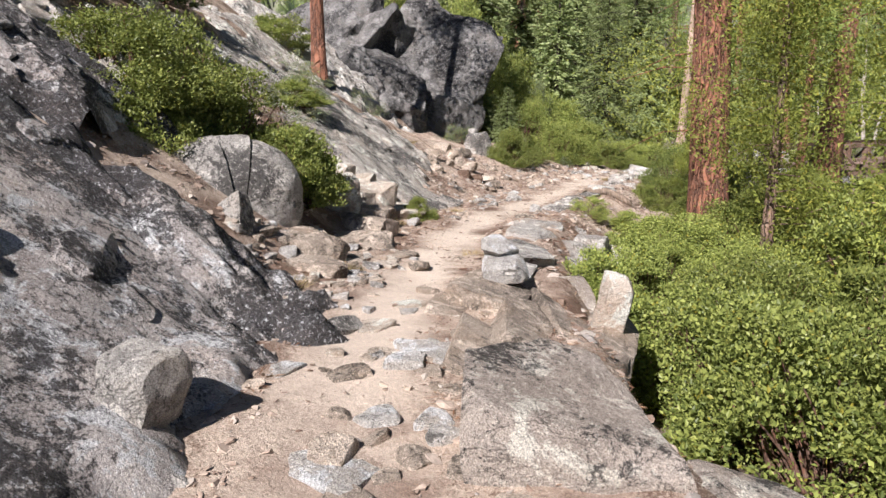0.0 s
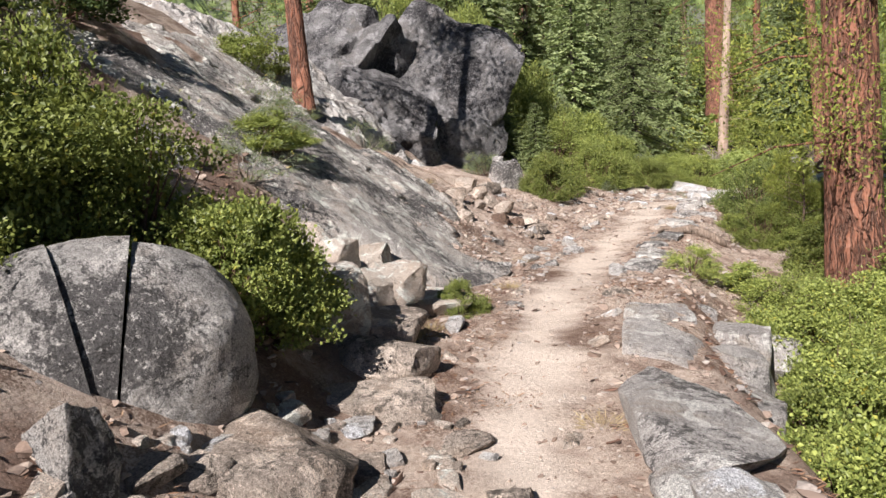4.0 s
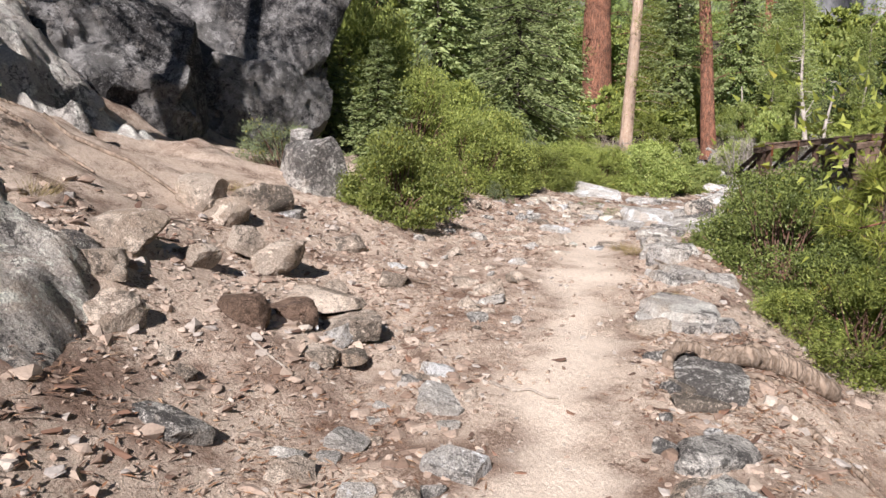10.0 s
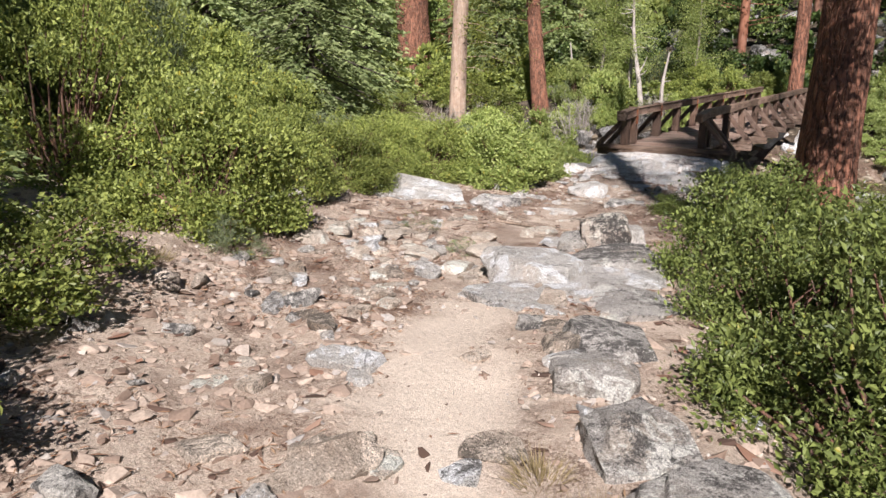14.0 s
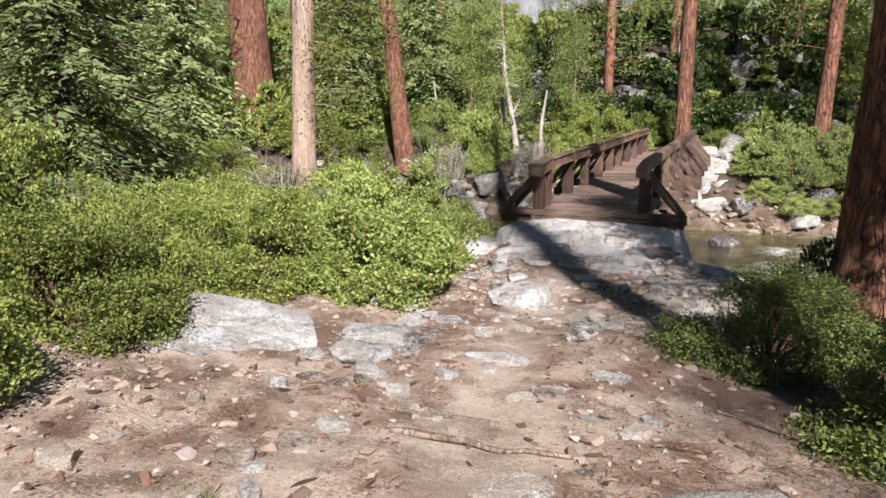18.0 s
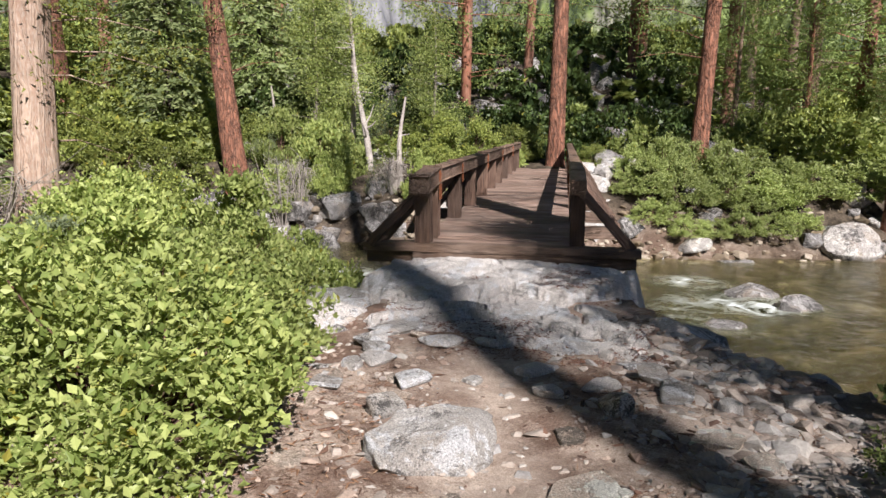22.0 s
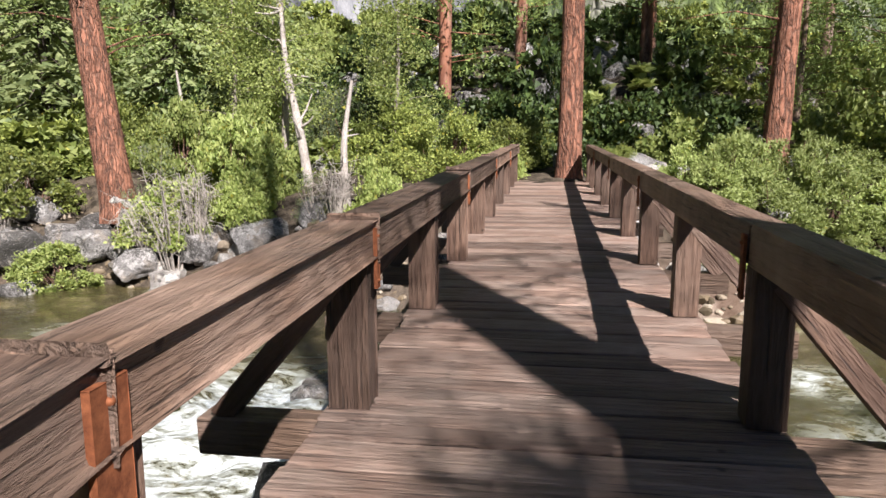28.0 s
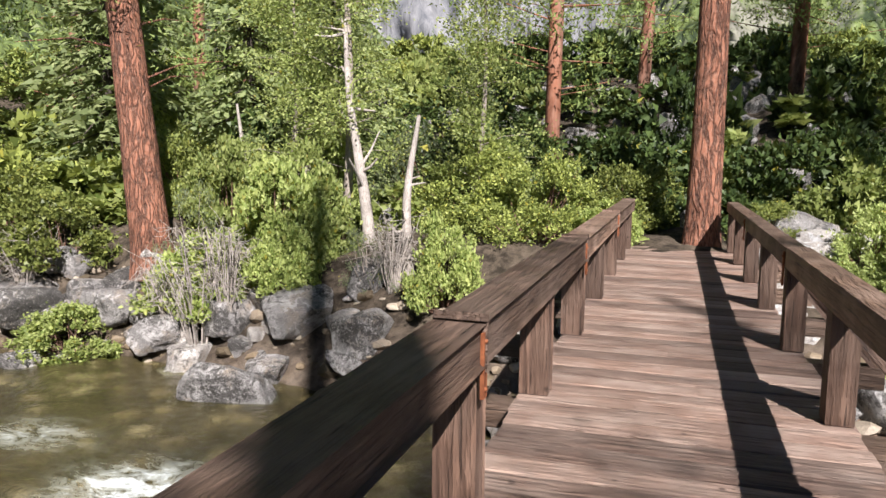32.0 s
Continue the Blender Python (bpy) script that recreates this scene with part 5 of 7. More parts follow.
trail_shrubs(96, (-9.6, 1.2, 1.2, 0.9, "fine"), (-11.8, 0.8, 1.4, 1.1, "leaf"), (-14.0, 1.6, 1.5, 1.3, "leaf"), (-6.3, 1.0, 0.8, 0.6, "fine"), (-3.2, -1.4, 1.05, 1.45, "bright"),
             (-4.1, -1.9, 1.1, 1.3, "bright"), (-2.75, -2.3, 0.7, 1.0, "bright"), (-4.9, -0.6, 1.0, 1.1, "leaf"), (13.2, -24.9, 0.5, 0.55, "leaf"), 
             (9.6, -21.9, 0.5, 0.45, "fine"), (7.0, -17.3, 0.5, 0.5, "fine"), (13.9, -25.2, 0.6, 0.7, "leaf"), (12.9, -23.3, 0.8, 0.8, "fine"), (11.9, -23.4, 0.55, 0.6, "leaf"),
             (10.2, -21.2, 0.65, 0.5, "leaf"))
trail_shrubs(112, (8.3, -17.3, 0.6, 0.5, "leaf"), (6.7, -16.0, 0.9, 0.9, "deep"), (5.0, -13.3, 1.0, 1.25, "deep"), (15.2, -24.0, 1.2, 1.3, "leaf"),
             (12.6, -20.6, 1.3, 1.2, "leaf"), (11.4, -16.6, 1.4, 1.2, "leaf"), (9.8, -14.4, 1.4, 1.2, "fine"), (7.6, -11.8, 1.4, 1.2, "leaf"), (6.6, -9.4, 1.3, 1.1, "leaf"),
             (1.35, -12.05, 0.3, 0.25, "thin"), (0.15, -11.25, 0.34, 0.3, "thin"))

# ---- shrubs on the far bank and along the water ----
def bank_shrubs(start, *rows):
    for n, (x, y, r, h, k) in enumerate(rows, start):
        shrub(x, y, r, h, k, n, thin=1.2 if -14 < x < 10 else 0.6)


bank_shrubs(0, (-3.0, 19.6, 1.6, 1.9, "leaf"), (-1.2, 20.8, 1.4, 1.6, "leaf"), (-4.8, 21, 1.8, 2.0, "leaf"), (-1.4, 18.9, 0.7, 0.9, "bright"), (-4.3, 16.6, 0.8, 1.6, "bright"),
            (-8.6, 17.6, 1.4, 2.6, "bright"), (-9.9, 16.9, 1.3, 1.7, "bright"), (-8.3, 18.5, 1.2, 2.3, "bright"), (-12.6, 15.8, 1.2, 1.2, "bright"), (-14.6, 17.5, 1.6, 1.8, "leaf"),
            (-17, 18, 1.8, 1.8, "leaf"), (-20, 18.5, 2.0, 2.0, "leaf"), (-13.5, 21, 1.7, 2.2, "leaf"), (-9.4, 21.5, 1.6, 2.2, "bright"), (-6.8, 22.5, 1.7, 2.6, "sage"),
            (-10.9, 17.8, 0.9, 1.9, "thin"), (-6.0, 17.1, 0.8, 1.3, "thin"), (3.7, 16.6, 1.0, 1.2, "willow"))
bank_shrubs(18, (5.0, 16.3, 1.1, 1.27, "willow"), (6.3, 16.7, 1.1, 1.35, "willow"), (7.7, 17.0, 1.2, 1.20, "willow"), (9.2, 17.6, 1.3, 1.20, "willow"), (10.8, 17.7, 1.3, 1.20, "willow"),
            (4.4, 15.5, 0.7, 0.68, "willow"), (5.7, 15.4, 0.7, 0.60, "willow"), (8.6, 16.4, 0.8, 0.68, "willow"), (4.4, 18.2, 1.0, 0.90, "willow"), (7.2, 18.6, 1.1, 0.90, "willow"),
            (12.5, 18.6, 1.4, 1.05, "willow"), (3.2, 16.6, 0.7, 0.68, "willow"), (7.0, 16.6, 0.9, 0.60, "willow"), (14.5, 18.8, 1.5, 1.4, "leaf"), (17, 19, 1.6, 1.5, "leaf"),
            (1.9, 20.4, 0.9, 1.0, "leaf"), (5.2, 19.8, 0.9, 1.12, "willow"))
bank_shrubs(35, (3.6, 15.3, 0.7, 0.83, "willow"), (4.9, 15.0, 0.7, 0.60, "willow"), (6.6, 15.6, 0.8, 0.83, "willow"), (7.8, 15.9, 0.8, 0.75, "willow"), (5.9, 17.6, 1.0, 1.50, "willow"), (3.2, 17.6, 0.8, 1.12, "willow"), (8.4, 17.6, 1.0, 1.35, "willow"), (4.2, 17.2, 0.9, 1.50, "willow"), (-8.0, 16.9, 0.9, 1.7, "bright"), (-10.8, 19.2, 1.2, 2.4, "bright"))


def pine_sapling(x, y, height, seed):
    """A young pine: a thin stem, whorls of twigs, long needles in bright tufts."""
    rng = np.random.RandomState(seed)
    ob = thing("pine_sapling", (x, y, float(land(x, y))), "young yellow-green pine among the shrubs", "tree", "saplings")
    child("trunk", raw_mesh("trunk", *tube_arrays([(0, 0, -0.1), (0.02, 0.02, height * 0.5), (0, 0, height)], [0.03, 0.02, 0.006], 7, 0.06, seed), BARK_GREY, True), ob)
    spots, tubes = [], []
    for k in range(26):
        h = height * (0.12 + 0.86 * k / 26)
        a, r = rng.uniform(0, 6.28), 0.55 * height * (1.05 - k / 26) ** 0.8 * rng.uniform(0.6, 1)
        tip = np.array([math.cos(a) * r, math.sin(a) * r, h + 0.35 * r])
        tubes.append(tube_arrays([(0, 0, h), tip], [0.009, 0.004], 5, 0, k))
        spots.extend([tip, tip * 0.55 + np.array([0, 0, h * 0.45]), tip * 0.8 + np.array([0, 0, h * 0.2])])
    child("branchwork", raw_mesh("branchwork", *joined(tubes), BARK_GREY, True), ob)
    v, f = clump_arrays(np.array(spots), 0.035, 70, 0.15, 0.008, rng, 0.1, 0.35)
    child("crown", raw_mesh("crown", v, f, CEDAR), ob)


pine_sapling(8.1, -16.7, 1.7, 3)
pine_sapling(7.2, -15.8, 1.9, 4)


tree(-8.0, 20.0, 9.5, 0.13, TWIG, "young pale-trunked alder with bright green leaves", (-0.03, 0.0), 1.8, 34, 1.9, LEAF_BRIGHT, seed=61, kind="alder tree", per=90, foliage_size=(0.085, 0.05), bend=0.25)
tree(-9.9, 20.4, 7.0, 0.1, TWIG, "young pale-trunked alder with bright green leaves", (0.03, 0.0), 1.5, 30, 1.8, LEAF_BRIGHT, seed=62, kind="alder tree", per=90, foliage_size=(0.085, 0.05), bend=0.2)
tree(-4.9, 20.4, 6.5, 0.09, TWIG, "young pale-trunked alder with bright green leaves", (0.05, 0.0), 1.5, 24, 1.5, LEAF_BRIGHT, seed=63, kind="alder tree", per=90, foliage_size=(0.085, 0.05), bend=0.2)
# low pines on the sunny flat beyond the far bank
for n, (x, y, h) in enumerate(((11, 24, 9), (14.5, 23.5, 11), (18, 24.5, 12), (22, 26, 13), (8.5, 26.5, 10), (26, 25, 12), (13, 20.8, 6), (20, 21.5, 7))):
    far_pine(x, y, h, n, "young bright green pine on the flat beyond the stream")
# tall pines added out of view, downstream on the far bank; their crowns shade the hillside
for n, (x, y, h) in enumerate(((11.6, 16.4, 28), (14.0, 22.0, 31))):
    tree(x, y, h, 0.36, BARK_RED, "tall red-barked pine added out of view to shade the hillside", (0.01, 0.01), 6.5, 40, 4.6, seed=80 + n, per=70, foliage_size=(0.3, 0.06), spread=0.45)
# pines added on the near bank, downstream, as shade casters that dapple bridge and ledge
for n, (x, y, h, low, limbs, per, r, reach) in enumerate(((6.35, -9.4, 12.0, 5.4, 34, 80, 0.16, 0.8), (13.2, -11.0, 24, 11, 15, 60, 0.3, 2.4))):
    tree(x, y, h, r, BARK_RED, "red-barked pine added on the near bank to shade the bridge", (0.01, 0.01), low, limbs, reach, seed=90 + n, per=per, foliage_size=(0.22, 0.04), spread=0.32)
tree(13.3, -21.2, 6.5, 0.12, BARK_GREY, "young cedar with bright drooping sprays", (0.01, 0.0), 0.7, 40, 1.5, CEDAR, seed=71, kind="cedar tree", per=150, foliage_size=(0.08, 0.026), droop=0.25, spread=0.26, thick=0.016, stops=(0.3, 0.55, 0.8, 1.0))
tree(15.2, -21.0, 7.5, 0.13, BARK_GREY, "young cedar with bright drooping sprays", (0.0, 0.01), 0.8, 44, 1.7, CEDAR, seed=72, kind="cedar tree", per=150, foliage_size=(0.08, 0.026), droop=0.25, spread=0.28, thick=0.016, stops=(0.3, 0.55, 0.8, 1.0))
# ---- boulders ----
def boulders(rows, label, material, group="", **more):
    for n, (x, y, z, a, b, c, turn, seed) in enumerate(rows):
        rock(x, y, (a, b, c), turn, seed, material, z, label=label, group=group, **more)


def split_boulder(x, y, z, size, turn, seed):
    """A rounded boulder split by old cracks into pieces that have slipped a little apart."""
    boulder = thing("split_boulder", (x, y, z), "big rounded speckled granite boulder split by cracks", "boulder", "split boulders")
    boulder.rotation_euler.z = radians(turn)
    whole = bmesh.new()
    bmesh.ops.create_icosphere(whole, subdivisions=6, radius=1.0)
    p = np.array([v.co for v in whole.verts])
    p = np.sign(p) * np.abs(p) ** 0.86  # squarer shoulders than a ball
    p *= (1 + 0.09 * fractal(p[:, 0] * 1.3, p[:, 1] * 1.3, p[:, 2] * 1.3, seed, 4) + 0.03 * fractal(p[:, 0] * 5, p[:, 1] * 5, p[:, 2] * 5, seed + 1, 4))[:, None]
    p *= np.array(size)
    for v, c in zip(whole.verts, p):
        v.co = c
    a, b = Vector((0.99, 0.05, 0.1)), Vector((1.0, -0.12, -0.2))
    cuts = (((a, -0.16, 1),), ((a, -0.154, -1), (b, 0.06, 1)), ((b, 0.064, -1),))
    slips = ((0, 0, 0), (0.0, 0.03, -0.02), (0.004, 0.03, -0.06))
    for planes, slip in zip(cuts, slips):
        bm = whole.copy()
        for normal, at, side in planes:
            bmesh.ops.bisect_plane(bm, geom=bm.verts[:] + bm.edges[:] + bm.faces[:], plane_co=normal * at, plane_no=normal * side, clear_outer=True)
            bmesh.ops.holes_fill(bm, edges=[e for e in bm.edges if e.is_boundary], sides=0)
        bmesh.ops.triangulate(bm, faces=[f for f in bm.faces if len(f.verts) > 4])
        piece = part("boulder_piece", bm, BOULDER_GRANITE, boulder, "", 40)
        piece.location = slip
    whole.free()


split_boulder(12.3, -30.08, 1.6, (0.82, 0.62, 0.74), 88, 3)
boulders(((13.45, -30.36, 1.4, 0.22, 0.2, 0.34, 20, 25), (11.3, -30.9, 1.8, 0.5, 0.4, 0.4, 80, 6), (12.6, -30.05, 1.05, 0.62, 0.4, 0.3, 30, 8)),
         "angular granite block in front of the split boulder", BOULDER_GRANITE, "split boulders", jag=0.045, cuts=9, detail=5)
boulders(((13.15, -29.5, 0.98, 0.62, 0.5, 0.34, 35, 31), (12.1, -28.5, 0.78, 0.75, 0.36, 0.28, 40, 32), (13.9, -29.7, 0.9, 0.4, 0.3, 0.25, 20, 34), (11.6, -28.1, 0.9, 0.5, 0.34, 0.3, 50, 35), (10.75, -27.75, 0.9, 0.5, 0.4, 0.3, 70, 33)), "flat-topped granite ledge beside the trail", WARM_GRANITE, flat_top=0.72)
boulders(((17.25, -31.95, 1.28, 0.25, 0.22, 0.25, 25, 41),), "squarish grey granite block on the rock face", BOULDER_GRANITE, cuts=6, jag=0.04, flat_top=0.7, angle=22)
boulders(((9.98, -27.42, 1.02, 0.42, 0.4, 0.44, 62, 142),), "squarish tan block split from the granite", SANDY_GRANITE, "fallen blocks", cuts=2, jag=0.03, flat_top=0.7)
boulders(((9.5, -26.72, 0.76, 0.72, 0.42, 0.26, 35, 143),), "smooth tan sunlit slab leaning on the slope", SANDY_GRANITE, "fallen blocks", jag=0.03, flat_top=0.6)
boulders(((9.1, -27.9, 1.5, 0.5, 0.4, 0.45, 75, 44), (10.9, -28.15, 1.3, 0.36, 0.3, 0.36, 5, 45), (8.75, -26.75, 1.15, 0.34, 0.3, 0.3, 33, 46),
          (9.75, -27.95, 1.35, 0.26, 0.22, 0.28, 50, 47), (9.25, -27.3, 1.15, 0.26, 0.22, 0.25, 20, 48), (8.2, -26.2, 0.95, 0.4, 0.3, 0.24, 60, 49), (10.0, -27.0, 1.15, 0.32, 0.26, 0.24, 80, 50), (9.5, -27.5, 1.4, 0.36, 0.3, 0.3, 10, 36)),
         "angular broken granite block on the slope", SANDY_GRANITE, "fallen blocks", cuts=5, jag=0.05)


boulders(((10.2, 15.7, -2.15, 1.15, 0.8, 0.72, 20, 166),), "big pale smooth boulder at the water's edge", GRANITE, "river boulders", jag=0.03, cuts=4, blocky=False, detail=5)


# the rocks that hold the outer edge of the trail, by their place along it and how far to its side
def edge_rocks(rows, label, material, group, **more):
    for n, (s, d, long_, wide, thick, top, tilt) in enumerate(rows):
        run = s + SHIFT
        tx, ty = (float(np.interp(run, ALONG, TANGENT[:, k])) for k in range(2))
        x, y, z = (float(np.interp(run, ALONG, TRACK[:, k])) for k in range(3))
        rock(x + ty * d, y - tx * d, (long_, wide, thick), math.degrees(math.atan2(ty, tx)) + 7 * math.sin(9 * s), 500 + int(s * 7 + d * 31), material, z + top - thick * 0.72, (tilt, 3 * math.sin(5 * s)), label, group=group, **more)


edge_rocks(((3.45, 1.12, 0.82, 0.56, 0.42, 0.26, 9),), "big pinkish lichen-blotched boulder at the trail's outer edge", BLOTCHED_GRANITE, "edge rocks", jag=0.035, cuts=3, flat_top=0.66, detail=5)
edge_rocks(((2.35, 1.3, 0.42, 0.34, 0.34, 0.0, 6), (2.75, 1.62, 0.4, 0.3, 0.3, -0.12, 8), (1.7, 1.35, 0.45, 0.36, 0.34, -0.02, 8), (1.0, 1.5, 0.36, 0.3, 0.28, -0.06, 8), (3.1, 2.0, 0.5, 0.4, 0.4, -0.3, 10), (7.6, 1.5, 0.6, 0.4, 0.36, -0.1, 12)),
           "lichen-blotched granite rock at the trail's outer edge", BLOTCHED_GRANITE, "edge rocks", jag=0.045, cuts=4)
edge_rocks(((4.75, 0.72, 0.6, 0.26, 0.2, 0.13, 16), (5.4, 1.08, 1.05, 0.28, 0.26, 0.16, 20), (5.75, 1.46, 1.1, 0.3, 0.3, 0.04, 23), (6.1, 1.85, 0.8, 0.26, 0.3, -0.16, 24), (6.75, 0.82, 0.85, 0.36, 0.26, 0.15, 12), (6.2, 0.5, 0.42, 0.2, 0.16, 0.05, 8), (4.25, 0.5, 0.3, 0.2, 0.14, 0.04, 5)),
           "long tan granite slab dipping away from the trail", WARM_GRANITE, "edge slabs", flat_top=0.6, jag=0.035, cuts=3, detail=5)
edge_rocks(((6.95, 0.92, 0.34, 0.24, 0.12, 0.32, 4), (7.2, 0.85, 0.26, 0.2, 0.1, 0.44, -5)), "pale flat capstone on the edge slabs", PALE_GRANITE, "capstones", cuts=5)
edge_rocks(((6.45, 1.9, 0.2, 0.18, 0.4, 0.26, 12),), "pale yellowish upright stone", SANDY_GRANITE, "upright stones", cuts=5)
edge_rocks(((9.3, 0.98, 1.15, 0.42, 0.3, 0.10, 7), (10.9, 1.02, 0.8, 0.44, 0.3, 0.09, 4), (8.0, 0.86, 0.55, 0.32, 0.24, 0.10, 6), (12.2, 1.05, 0.6, 0.42, 0.3, 0.06, 5), (10.2, 1.6, 0.6, 0.32, 0.34, -0.2, 14), (11.4, 1.75, 0.5, 0.4, 0.4, -0.14, 10),
            (12.4, 1.9, 0.46, 0.36, 0.36, -0.12, -5), (12.9, 2.25, 0.5, 0.4, 0.34, -0.35, 8), (13.4, 1.5, 0.4, 0.3, 0.3, -0.12, 9)), "grey smooth-worn granite slab edging the trail", GRANITE, "edge slabs", flat_top=0.66, jag=0.045)
edge_rocks(((20.6, 0.85, 0.55, 0.4, 0.22, 0.08, 4), (21.9, 0.95, 0.32, 0.24, 0.2, 0.12, 0), (22.9, 0.9, 0.42, 0.27, 0.24, 0.17, 5), (23.8, 0.8, 0.4, 0.28, 0.2, 0.09, -4), (16.9, 0.8, 0.6, 0.32, 0.2, 0.07, 4), (15.8, 0.85, 0.5, 0.3, 0.2, 0.06, 4), (18.9, 0.85, 0.4, 0.28, 0.2, 0.08, 4),
            (25.2, 1.0, 0.4, 0.3, 0.26, 0.08, 5), (26.6, 1.1, 0.8, 0.5, 0.26, 0.06, 3), (28.2, 1.2, 0.6, 0.5, 0.28, 0.14, -4)), "grey and white granite rock edging the trail", GRANITE, "edge rocks", flat_top=0.7, jag=0.05)
boulders(((1.2, -19.15, 1.28, 0.48, 0.42, 0.76, 15, 71), (0.75, -18.95, 1.55, 0.2, 0.2, 0.4, 40, 77),), "squarish standing granite block beside a shrub", GRANITE, cuts=8)
boulders(((4.3, -22.65, 1.42, 0.32, 0.2, 0.16, 60, 72), (4.75, -22.9, 1.3, 0.2, 0.16, 0.12, 10, 73), (3.0, -21.2, 1.25, 0.3, 0.25, 0.2, 30, 74), (2.3, -20.4, 1.2, 0.4, 0.3, 0.25, 80, 75)), "brown broken rock on the dirt slope", WARM_GRANITE, cuts=10)
boulders(((2.69, -21.33, 1.42, 0.3, 0.24, 0.18, 20, 211), (4.11, -21.26, 1.0, 0.24, 0.2, 0.16, 50, 212), (4.78, -21.25, 0.74, 0.4, 0.22, 0.1, 30, 213), (5.19, -21.29, 0.62, 0.28, 0.2, 0.12, 70, 214), (3.79, -21.42, 1.12, 0.2, 0.16, 0.14, 10, 215), (3.52, -20.09, 0.85, 0.18, 0.13, 0.11, 40, 216), (5.5, -21.78, 0.6, 0.18, 0.12, 0.06, 0, 217), (5.57, -21.57, 0.55, 0.12, 0.1, 0.06, 30, 218), (4.3, -22.1, 1.15, 0.16, 0.14, 0.1, 30, 220)),
         "pale tan angular stone on the dirt slope", WARM_GRANITE, "slope stones", cuts=4, jag=0.05)
boulders(((5.14, -22.11, 0.9, 0.2, 0.17, 0.17, 35, 219), (5.05, -21.7, 0.76, 0.18, 0.16, 0.14, 70, 221)), "dark brown crumbling stone on the dirt slope", STUMP_BROWN, "slope stones", cuts=8, jag=0.1)
boulders(((2.75, -13.0, 0.2, 0.52, 0.48, 0.36, 20, 81), (3.15, -13.5, 0.08, 0.85, 0.6, 0.32, 60, 82), (3.3, -12.6, 0.05, 0.6, 0.5, 0.25, 10, 83)),
         "broad low grey granite slab at the bend of the trail", PALE_GRANITE, "bend rocks", jag=0.04, cuts=5, flat_top=0.6, detail=5)
boulders(((2.62, -11.0, 0.1, 0.3, 0.27, 0.32, 40, 84),), "standing white-blotched granite rock", BLOTCHED_GRANITE, "bend rocks", jag=0.05, cuts=5)
boulders(((2.3, -11.05, 0.02, 0.3, 0.24, 0.24, 70, 85), (2.5, -10.35, -0.05, 0.42, 0.26, 0.22, 25, 80)), "grey granite rock leaning on the standing rock", BOULDER_GRANITE, "bend rocks", jag=0.05, cuts=5)
boulders((
          (5.0, -16.35, 0.36, 0.52, 0.32, 0.26, 55, 86), (4.15, -15.2, 0.32, 0.32, 0.28, 0.24, 20, 87), (5.85, -17.3, 0.36, 0.48, 0.3, 0.2, 60, 88), (6.6, -18.7, 0.3, 0.45, 0.3, 0.22, 50, 89), (4.55, -15.75, 0.35, 0.35, 0.25, 0.22, 80, 90)),
         "grey and white lichened granite rock beside the trail", GRANITE, "edge rocks", jag=0.065)
boulders(((-0.82, -7.5, -0.34, 0.5, 0.38, 0.16, 15, 94), (-0.72, -6.72, -0.4, 0.22, 0.2, 0.14, 70, 91), (0.46, -7.5, -0.42, 0.3, 0.22, 0.09, 10, 90), (-0.62, -8.15, -0.24, 0.3, 0.26, 0.13, 60, 95), (0.02, -5.15, -0.46, 0.5, 0.34, 0.2, 20, 96),
          (0.5, -7.55, -0.38, 0.32, 0.14, 0.08, 10, 97), (2.0, -10.85, -0.04, 0.32, 0.2, 0.06, 5, 98), (-0.4, -6.5, -0.4, 0.2, 0.16, 0.1, 40, 99)),
         "pale weathered granite rock half sunk in the dirt", PALE_GRANITE, "pale rocks", jag=0.06)
boulders(((-1.95, -8.02, -0.16, 0.78, 0.44, 0.24, 24, 93), (-1.55, -8.5, -0.3, 0.72, 0.4, 0.2, 16, 203), (-2.35, -8.6, -0.16, 0.4, 0.34, 0.2, 50, 206)), "low layered slab of pale granite at the shrubs' edge", PALE_GRANITE, "pale rocks", jag=0.05, flat_top=0.55, cuts=5, detail=5, tilt=(8, 9))
boulders(((-1.08, -8.3, -0.32, 0.22, 0.18, 0.12, 20, 204), (-1.2, -8.75, -0.32, 0.2, 0.14, 0.1, 70, 205)), "pale block split from the layered slab", PALE_GRANITE, "pale rocks", cuts=5)
boulders(((-2.45, -10.95, 0.16, 0.44, 0.34, 0.3, 15, 207),), "grey-tan granite boulder under the shrubs", BOULDER_GRANITE, "pale rocks", jag=0.035, cuts=5, flat_top=0.7)
# tan stones bedded in the dirt where the trail levels out
boulders([(x, y, float(land(x, y)) + 0.1 * r, r, 0.75 * r, 0.42 * r, 47 * n, 230 + n) for n, (x, y, r) in enumerate(((1.17, -12.61, 0.2), (0.28, -12.42, 0.13), (0.8, -12.36, 0.13), (1.16, -12.84, 0.09), (1.03, -11.13, 0.19), (1.45, -10.3, 0.22), (0.89, -13.38, 0.15), (0.84, -12.96, 0.12), (-0.05, -12.43, 0.12),
          (1.6, -11.92, 0.24), (1.8, -12.9, 0.22), (1.18, -13.34, 0.13), (-0.98, -11.06, 0.14), (-0.47, -11.75, 0.13), (0.2, -12.9, 0.22), (2.1, -13.2, 0.12), (2.2, -12.2, 0.12), (0.4, -13.5, 0.2), (1.5, -13.8, 0.16), (0.5, -11.7, 0.1)))],
         "tan rounded stone bedded in the dirt", SANDY_GRANITE, "tan stones", cuts=4, jag=0.035, flat_top=0.8)
